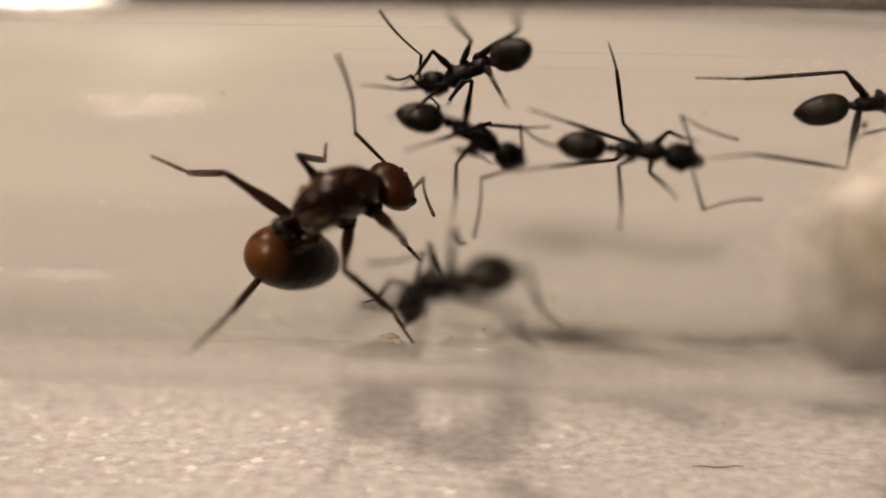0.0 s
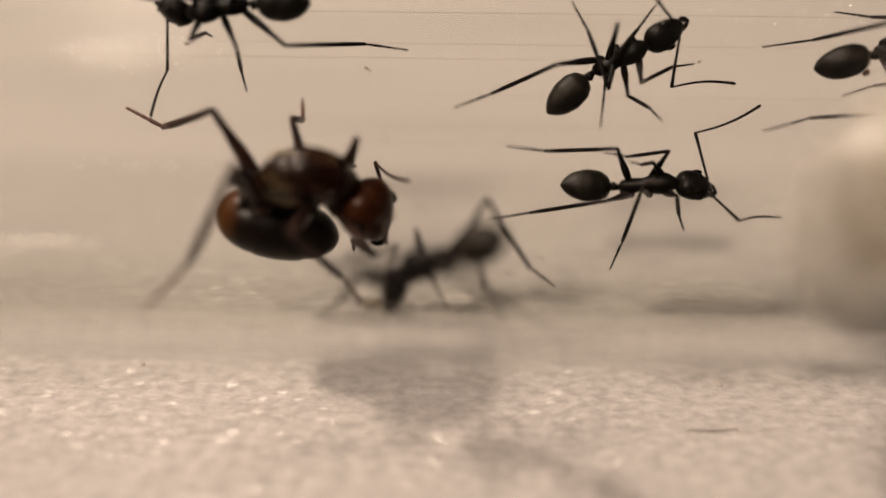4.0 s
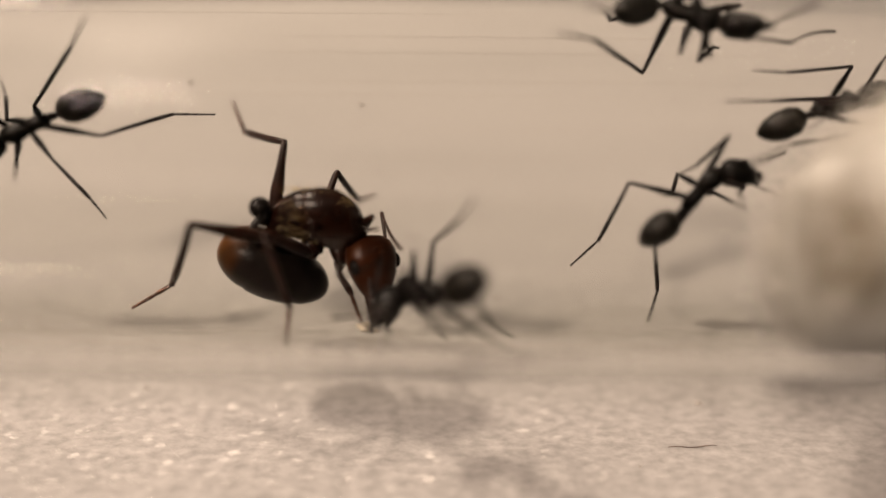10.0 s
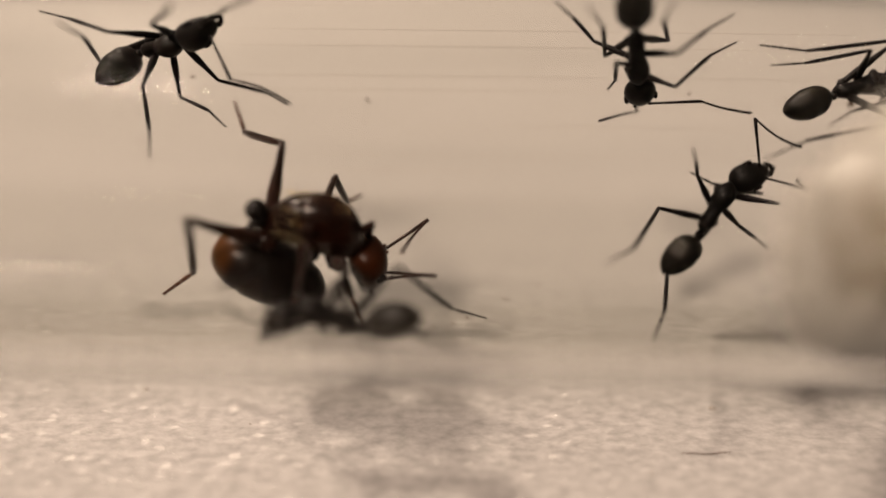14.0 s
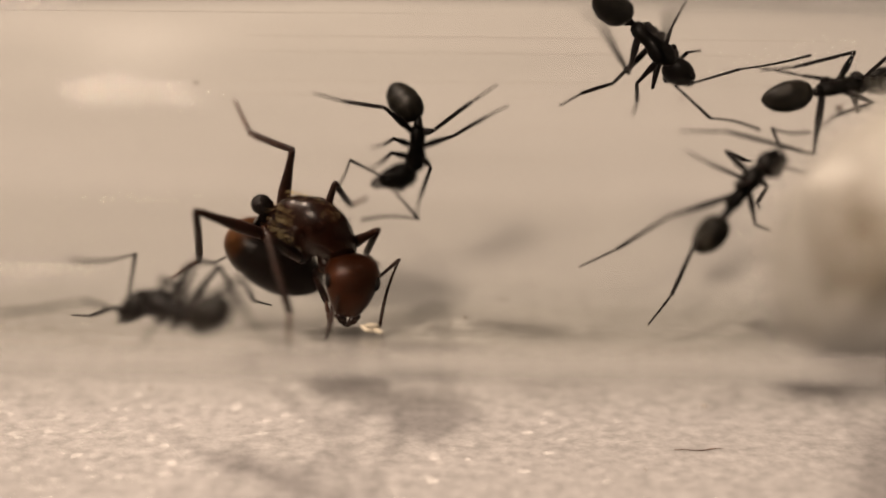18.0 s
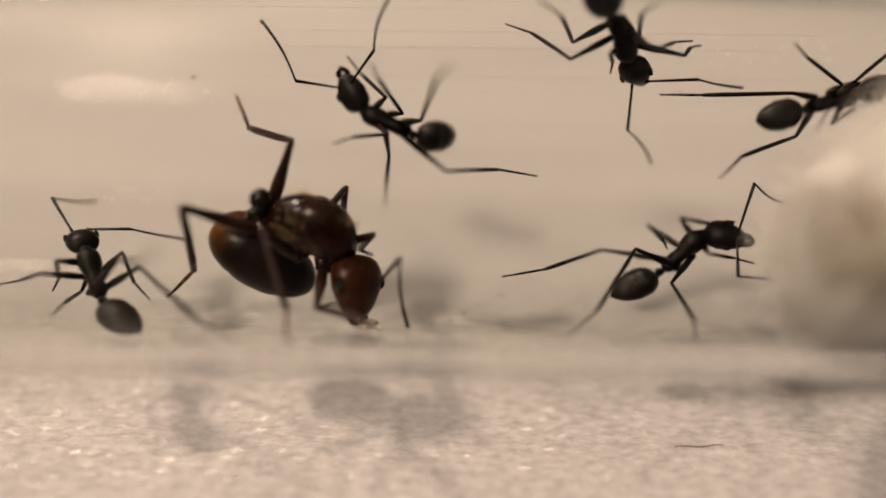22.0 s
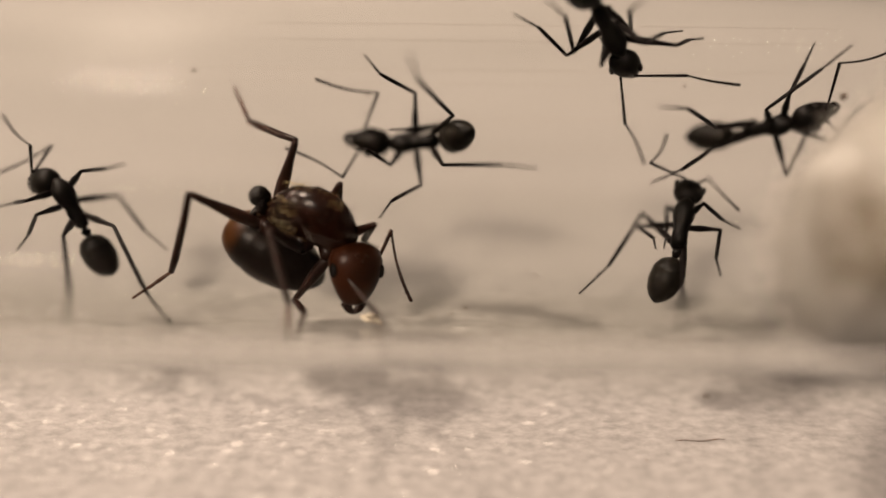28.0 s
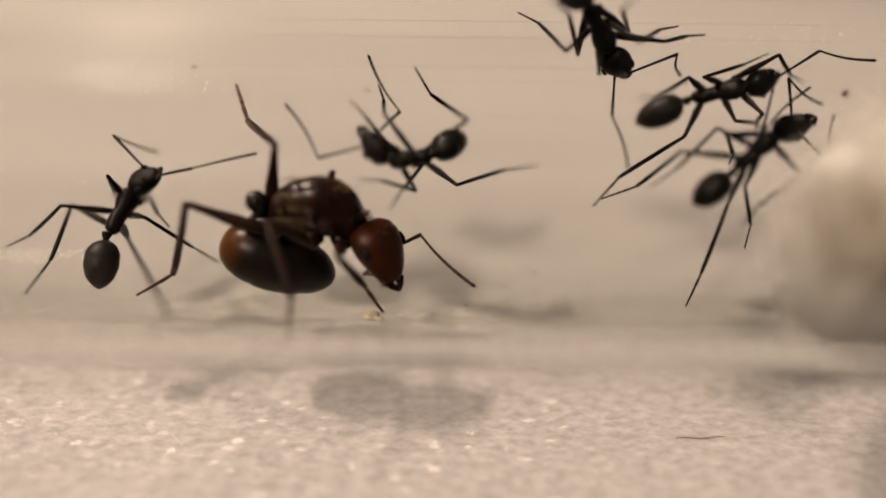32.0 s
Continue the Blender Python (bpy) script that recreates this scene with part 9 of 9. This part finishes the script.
    key(10, (19.91, 6.59, 8.97), (18.10, 6.16, 8.55), (15.97, 5.49, 8.09), (13.62, 5.02, 7.18), (0.00, -1.00, -0.06), (19.16, 6.32, 11.12), (13.60, 6.87, 9.63), (12.75, 7.06, 8.09), (18.91, 7.05, 7.76), (16.74, 6.95, 6.84), (14.13, 6.54, 5.35), (18.22, 5.39, 10.22), (17.07, 4.97, 9.98), (16.52, 3.28, 9.50), (18.81, 5.58, 6.92), (17.67, 5.17, 6.68), (16.47, 4.66, 6.49), (21.64, 7.63, 10.86), (22.17, 7.81, 7.92), (20.80, 6.51, 10.94), (21.43, 6.72, 7.43))
    key(11, (19.43, 6.60, 9.70), (17.73, 5.87, 9.37), (15.82, 4.85, 8.67), (13.43, 4.19, 8.01), (0.00, -0.98, -0.20), (19.16, 6.32, 11.12), (13.60, 6.87, 9.63), (12.79, 7.06, 8.14), (18.91, 7.05, 7.76), (16.74, 6.95, 6.84), (14.13, 6.54, 5.35), (17.86, 4.81, 10.93), (16.72, 4.42, 10.63), (16.10, 3.00, 10.55), (18.49, 5.45, 7.70), (17.35, 5.07, 7.40), (16.16, 4.58, 7.12), (21.12, 7.39, 11.74), (21.68, 7.97, 8.86), (20.29, 6.26, 11.65), (20.95, 6.95, 8.21))
    key(12, (19.71, 6.73, 9.05), (17.97, 6.13, 8.70), (15.99, 5.15, 8.23), (13.69, 4.24, 7.66), (0.00, -1.00, -0.08), (19.16, 6.32, 11.12), (13.60, 6.87, 9.63), (10.83, 7.00, 7.07), (18.91, 7.05, 7.76), (16.74, 6.95, 6.84), (14.13, 6.54, 5.35), (18.15, 5.30, 10.38), (17.06, 4.78, 10.13), (15.94, 4.17, 9.81), (18.79, 5.57, 7.10), (17.70, 5.05, 6.84), (16.56, 4.43, 6.62), (21.29, 7.92, 10.99), (21.86, 8.16, 8.06), (20.56, 6.73, 11.04), (21.24, 7.02, 7.55))
    key(13, (19.06, 6.56, 9.83), (17.32, 5.93, 9.48), (15.27, 5.16, 8.95), (13.02, 4.22, 8.26), (0.00, -0.98, -0.21), (19.16, 6.32, 11.12), (13.60, 6.87, 9.63), (10.83, 7.00, 7.07), (18.91, 7.05, 7.76), (16.74, 6.95, 6.84), (14.13, 6.54, 5.35), (17.49, 4.84, 11.02), (16.35, 4.44, 10.73), (15.18, 3.96, 10.37), (18.07, 5.55, 7.79), (16.93, 5.15, 7.50), (15.75, 4.65, 7.22), (20.76, 7.34, 11.87), (21.28, 7.97, 8.99), (19.95, 6.21, 11.77), (20.57, 6.96, 8.34))
    key(14, (19.82, 6.60, 9.68), (18.08, 5.97, 9.32), (15.91, 5.49, 8.81), (13.62, 4.56, 8.21), (0.00, -0.98, -0.19), (19.16, 6.32, 11.12), (13.60, 6.87, 9.63), (12.83, 6.57, 10.59), (18.91, 7.05, 7.76), (16.74, 6.95, 6.84), (14.13, 6.54, 5.35), (18.31, 4.91, 10.87), (17.15, 4.51, 10.64), (18.34, 6.51, 10.90), (18.74, 5.55, 7.60), (17.59, 5.16, 7.37), (16.39, 4.67, 7.16), (21.63, 7.40, 11.62), (22.02, 7.97, 8.71), (20.80, 6.27, 11.58), (21.26, 6.96, 8.11))
    key(14.5, (20.02, 6.50, 10.05), (18.29, 5.86, 9.69), (16.21, 5.10, 9.26), (13.85, 4.30, 8.76), (0.00, -0.97, -0.26), (19.16, 6.32, 11.12), (13.60, 6.87, 9.63), (12.83, 6.57, 10.59), (18.91, 7.05, 7.76), (16.74, 6.95, 6.84), (14.13, 6.54, 5.35), (18.57, 4.71, 11.16), (17.41, 4.31, 10.93), (18.56, 6.38, 11.28), (18.92, 5.58, 7.94), (17.76, 5.18, 7.70), (16.57, 4.69, 7.49), (21.86, 7.20, 12.00), (22.17, 7.97, 9.13), (21.05, 6.06, 11.90), (21.42, 6.98, 8.48))
    key(16.5, (19.72, 6.55, 9.65), (17.90, 5.96, 9.52), (15.72, 5.42, 9.27), (13.28, 4.87, 8.78), (0.00, -0.97, -0.24), (19.16, 6.32, 11.12), (13.60, 6.87, 9.63), (13.05, 6.69, 9.65), (18.91, 7.05, 7.76), (16.74, 6.95, 6.84), (11.72, 6.90, 6.50), (18.17, 4.80, 10.98), (16.97, 4.52, 10.85), (18.54, 6.96, 9.17), (18.35, 5.60, 7.73), (17.15, 5.32, 7.59), (15.90, 4.95, 7.48), (21.76, 7.07, 11.43), (21.92, 7.78, 8.53), (20.83, 6.02, 11.42), (21.02, 6.87, 7.96))
    key(17, (19.73, 6.56, 9.43), (17.91, 5.98, 9.30), (15.71, 5.59, 8.88), (13.22, 5.03, 8.71), (0.00, -0.98, -0.20), (19.16, 6.32, 11.12), (13.60, 6.87, 9.63), (13.26, 6.29, 9.93), (18.91, 7.05, 7.76), (16.74, 6.95, 6.84), (11.72, 6.90, 6.50), (18.15, 4.87, 10.81), (16.95, 4.60, 10.67), (18.55, 7.00, 8.94), (18.38, 5.54, 7.53), (17.17, 5.28, 7.39), (15.91, 4.92, 7.28), (21.77, 7.12, 11.21), (21.96, 7.72, 8.29), (20.82, 6.09, 11.23), (21.06, 6.80, 7.74))
    key(18, (19.58, 6.54, 9.55), (17.76, 5.96, 9.43), (15.57, 5.40, 9.18), (13.09, 4.84, 8.82), (0.00, -0.97, -0.22), (19.16, 6.32, 11.12), (13.60, 6.87, 9.63), (13.26, 6.29, 9.93), (18.91, 7.05, 7.76), (16.74, 6.95, 6.84), (10.62, 6.94, 6.72), (18.02, 4.82, 10.91), (16.82, 4.55, 10.77), (18.40, 6.97, 9.07), (18.22, 5.56, 7.64), (17.02, 5.29, 7.50), (15.76, 4.93, 7.39), (21.62, 7.08, 11.33), (21.80, 7.75, 8.42), (20.69, 6.04, 11.33), (20.90, 6.83, 7.86))
    key(19, (19.81, 6.62, 9.48), (18.02, 6.01, 9.23), (15.88, 5.29, 8.91), (13.46, 5.11, 8.14), (0.00, -0.98, -0.18), (19.16, 6.32, 11.12), (16.22, 4.96, 10.64), (13.21, 6.49, 9.81), (18.91, 7.05, 7.76), (16.74, 6.95, 6.84), (11.62, 5.94, 4.18), (18.18, 4.93, 10.78), (16.98, 4.65, 10.58), (18.49, 7.08, 8.30), (18.59, 5.53, 7.50), (17.40, 5.25, 7.30), (14.88, 3.53, 7.92), (21.74, 7.24, 11.36), (22.10, 7.77, 8.44), (20.80, 6.19, 11.35), (21.24, 6.83, 7.87))
    key(20, (20.15, 6.69, 9.25), (18.36, 6.09, 9.01), (16.23, 5.41, 8.68), (13.74, 5.01, 8.28), (0.00, -0.99, -0.15), (19.16, 6.32, 11.12), (16.22, 4.96, 10.64), (13.55, 6.85, 9.72), (18.91, 7.05, 7.76), (16.74, 6.95, 6.84), (11.75, 5.97, 4.23), (18.59, 5.09, 10.59), (17.41, 4.74, 10.42), (18.84, 7.06, 8.10), (18.94, 5.58, 7.29), (17.77, 5.22, 7.11), (15.23, 3.49, 7.72), (22.05, 7.49, 11.09), (22.37, 7.92, 8.15), (21.18, 6.40, 11.13), (21.55, 6.91, 7.62))
    key(21, (20.72, 6.68, 9.25), (18.92, 6.09, 9.01), (16.68, 5.76, 8.82), (14.31, 5.01, 8.27), (0.00, -0.99, -0.16), (19.16, 6.32, 11.12), (14.49, 6.50, 10.75), (11.10, 0.73, 11.26), (18.91, 7.05, 7.76), (16.74, 6.95, 6.84), (13.35, 6.45, 5.19), (19.18, 5.23, 10.58), (18.00, 4.89, 10.47), (15.26, 4.25, 10.37), (19.35, 5.75, 7.26), (18.16, 5.41, 7.15), (15.89, 3.64, 9.21), (22.73, 7.45, 10.99), (22.88, 7.91, 8.04), (21.85, 6.36, 11.07), (22.02, 6.91, 7.55))
    key(22, (19.48, 6.65, 9.02), (17.67, 6.18, 8.62), (15.49, 5.82, 8.05), (13.14, 4.94, 7.68), (0.00, -1.00, -0.07), (19.16, 6.32, 11.12), (13.03, 2.94, 11.47), (8.47, 3.39, 9.28), (18.91, 7.05, 7.76), (16.74, 6.95, 6.84), (10.21, 0.27, 7.07), (17.73, 5.48, 10.23), (16.02, 4.33, 9.45), (13.94, 4.18, 9.18), (18.36, 5.70, 6.94), (17.20, 5.34, 6.69), (14.35, 3.91, 7.39), (21.23, 7.58, 10.95), (21.80, 7.78, 8.02), (20.34, 6.50, 11.00), (21.01, 6.74, 7.50))
    key(23, (20.39, 6.68, 9.30), (18.63, 6.07, 8.93), (16.45, 5.68, 8.39), (14.17, 4.85, 7.62), (0.00, -0.99, -0.12), (19.16, 6.32, 11.12), (14.58, 6.48, 10.79), (9.00, 3.22, 9.42), (18.91, 7.05, 7.76), (16.74, 6.95, 6.84), (13.20, 6.33, 4.87), (18.72, 5.26, 10.50), (17.56, 4.90, 10.26), (14.25, 4.95, 9.48), (19.29, 5.67, 7.22), (18.12, 5.31, 6.97), (16.91, 4.85, 6.76), (22.17, 7.53, 11.24), (22.67, 7.90, 8.31), (21.29, 6.44, 11.25), (21.89, 6.87, 7.76))
    key(24, (18.30, 6.51, 8.72), (16.61, 6.07, 7.93), (14.47, 5.53, 7.43), (12.00, 5.43, 6.79), (0.00, -1.00, 0.05), (19.16, 6.32, 11.12), (14.89, 6.46, 10.85), (10.77, 7.04, 8.47), (18.91, 7.05, 7.76), (16.74, 6.95, 6.84), (13.20, 6.33, 4.87), (16.54, 5.36, 9.68), (15.36, 5.09, 9.41), (14.71, 3.18, 8.42), (17.33, 5.18, 6.42), (16.15, 4.91, 6.15), (14.91, 4.56, 5.91), (20.04, 7.46, 10.64), (20.75, 7.31, 7.74), (19.05, 6.48, 10.75), (19.90, 6.29, 7.29))
    key(25, (17.71, 6.06, 8.75), (16.09, 5.62, 7.84), (13.92, 5.77, 7.11), (11.47, 6.02, 6.32), (0.00, -1.00, 0.09), (19.16, 6.32, 11.12), (16.05, 6.44, 10.89), (8.32, 7.05, 7.54), (18.91, 7.05, 7.76), (16.74, 6.95, 6.84), (13.20, 6.33, 4.87), (15.61, 4.91, 9.52), (14.44, 5.02, 9.13), (12.75, 3.84, 8.33), (16.66, 4.62, 6.34), (15.48, 4.72, 5.95), (14.22, 4.77, 5.58), (19.46, 6.38, 10.87), (20.39, 6.12, 8.04), (18.21, 5.73, 10.82), (19.32, 5.42, 7.45))
    key(27.5, (16.65, 5.29, 8.59), (14.92, 4.70, 8.01), (12.54, 5.32, 7.00), (10.10, 5.80, 6.25), (0.00, -1.00, 0.10), (15.41, 6.62, 10.42), (15.02, 6.25, 11.29), (8.34, 6.99, 7.02), (18.91, 7.05, 7.76), (16.74, 6.95, 6.84), (8.99, 5.77, 3.93), (14.03, 4.04, 9.54), (12.93, 4.36, 9.06), (11.95, 2.97, 8.12), (15.28, 3.74, 6.43), (14.17, 4.05, 5.96), (12.97, 4.31, 5.50), (18.24, 5.22, 10.85), (19.35, 4.95, 8.09), (16.92, 4.79, 10.67), (18.24, 4.47, 7.38))
    key(28, (16.12, 5.01, 7.91), (14.55, 4.90, 7.42), (13.12, 6.31, 6.35), (10.84, 7.11, 5.78), (0.00, -0.99, 0.16), (15.41, 6.62, 10.42), (15.36, 3.50, 11.05), (7.72, 0.87, 9.33), (18.91, 7.05, 7.76), (16.74, 6.95, 6.84), (7.72, 0.52, 6.44), (14.15, 4.79, 8.99), (12.96, 4.15, 8.19), (11.23, 4.58, 7.21), (15.39, 4.29, 5.91), (14.28, 4.56, 5.42), (11.34, 4.68, 6.20), (18.18, 5.53, 10.41), (19.29, 5.09, 7.67), (16.87, 5.07, 10.27), (18.19, 4.54, 7.00))
    key(29, (15.40, 4.80, 8.07), (13.81, 4.94, 7.62), (12.15, 6.23, 6.75), (9.85, 6.84, 5.97), (0.00, -0.99, 0.11), (15.54, 7.05, 8.38), (14.31, 5.82, 10.77), (5.63, 2.14, 8.44), (15.48, 6.78, 6.04), (14.99, 5.75, 5.33), (5.93, 2.33, 4.85), (13.37, 4.68, 9.24), (11.91, 4.18, 8.32), (10.73, 4.19, 7.95), (14.53, 4.32, 6.11), (12.44, 3.83, 7.39), (10.44, 5.49, 5.23), (17.08, 6.08, 8.29), (18.46, 5.32, 7.36), (14.91, 5.69, 9.85), (17.34, 4.78, 6.70))
    key(30, (13.80, 6.44, 7.80), (12.18, 6.02, 7.92), (10.15, 5.52, 7.03), (7.81, 5.88, 6.06), (0.00, -1.00, 0.08), (15.54, 7.05, 8.38), (13.47, 6.85, 9.69), (7.31, 6.95, 6.75), (13.66, 6.46, 6.73), (12.43, 2.43, 6.37), (5.50, -0.60, 6.33), (11.90, 5.38, 9.59), (10.33, 4.76, 9.28), (11.20, 3.47, 8.55), (11.01, 4.44, 7.63), (12.78, 6.13, 5.59), (8.52, 4.01, 6.45), (15.88, 6.32, 8.69), (14.75, 5.83, 7.89), (13.59, 6.59, 10.09), (12.80, 4.18, 7.00))
    key(31, (14.32, 5.90, 8.01), (12.79, 5.28, 8.01), (10.69, 5.70, 7.23), (8.39, 5.96, 6.16), (0.00, -1.00, 0.07), (14.03, 6.41, 8.57), (13.59, 6.41, 10.09), (6.98, 6.94, 6.71), (13.74, 6.20, 6.11), (14.39, 6.26, 4.73), (6.93, 5.31, 3.39), (11.31, 4.37, 9.19), (10.61, 4.31, 9.04), (10.64, 3.36, 8.76), (11.30, 4.13, 7.41), (12.52, 3.86, 6.50), (9.98, 3.38, 7.56), (15.89, 6.01, 9.88), (15.56, 5.49, 7.84), (13.40, 4.99, 10.14), (15.29, 5.24, 6.94))
    key(32, (14.03, 6.31, 8.72), (12.57, 5.53, 8.69), (10.50, 6.00, 7.88), (8.30, 6.17, 6.60), (0.00, -1.00, -0.06), (15.54, 7.05, 8.38), (13.46, 6.39, 9.83), (6.51, -0.64, 10.03), (13.92, 6.79, 6.06), (14.25, 6.46, 6.30), (5.66, 0.51, 5.33), (12.02, 4.70, 10.23), (10.26, 4.41, 9.33), (9.52, 3.95, 9.42), (13.29, 4.89, 7.13), (11.72, 3.95, 7.60), (9.74, 3.87, 6.92), (17.38, 5.28, 9.86), (15.26, 5.74, 8.54), (14.77, 4.78, 10.39), (15.10, 5.62, 7.59))
    act(walkers["E"], keys)
    keys.clear()


motions()
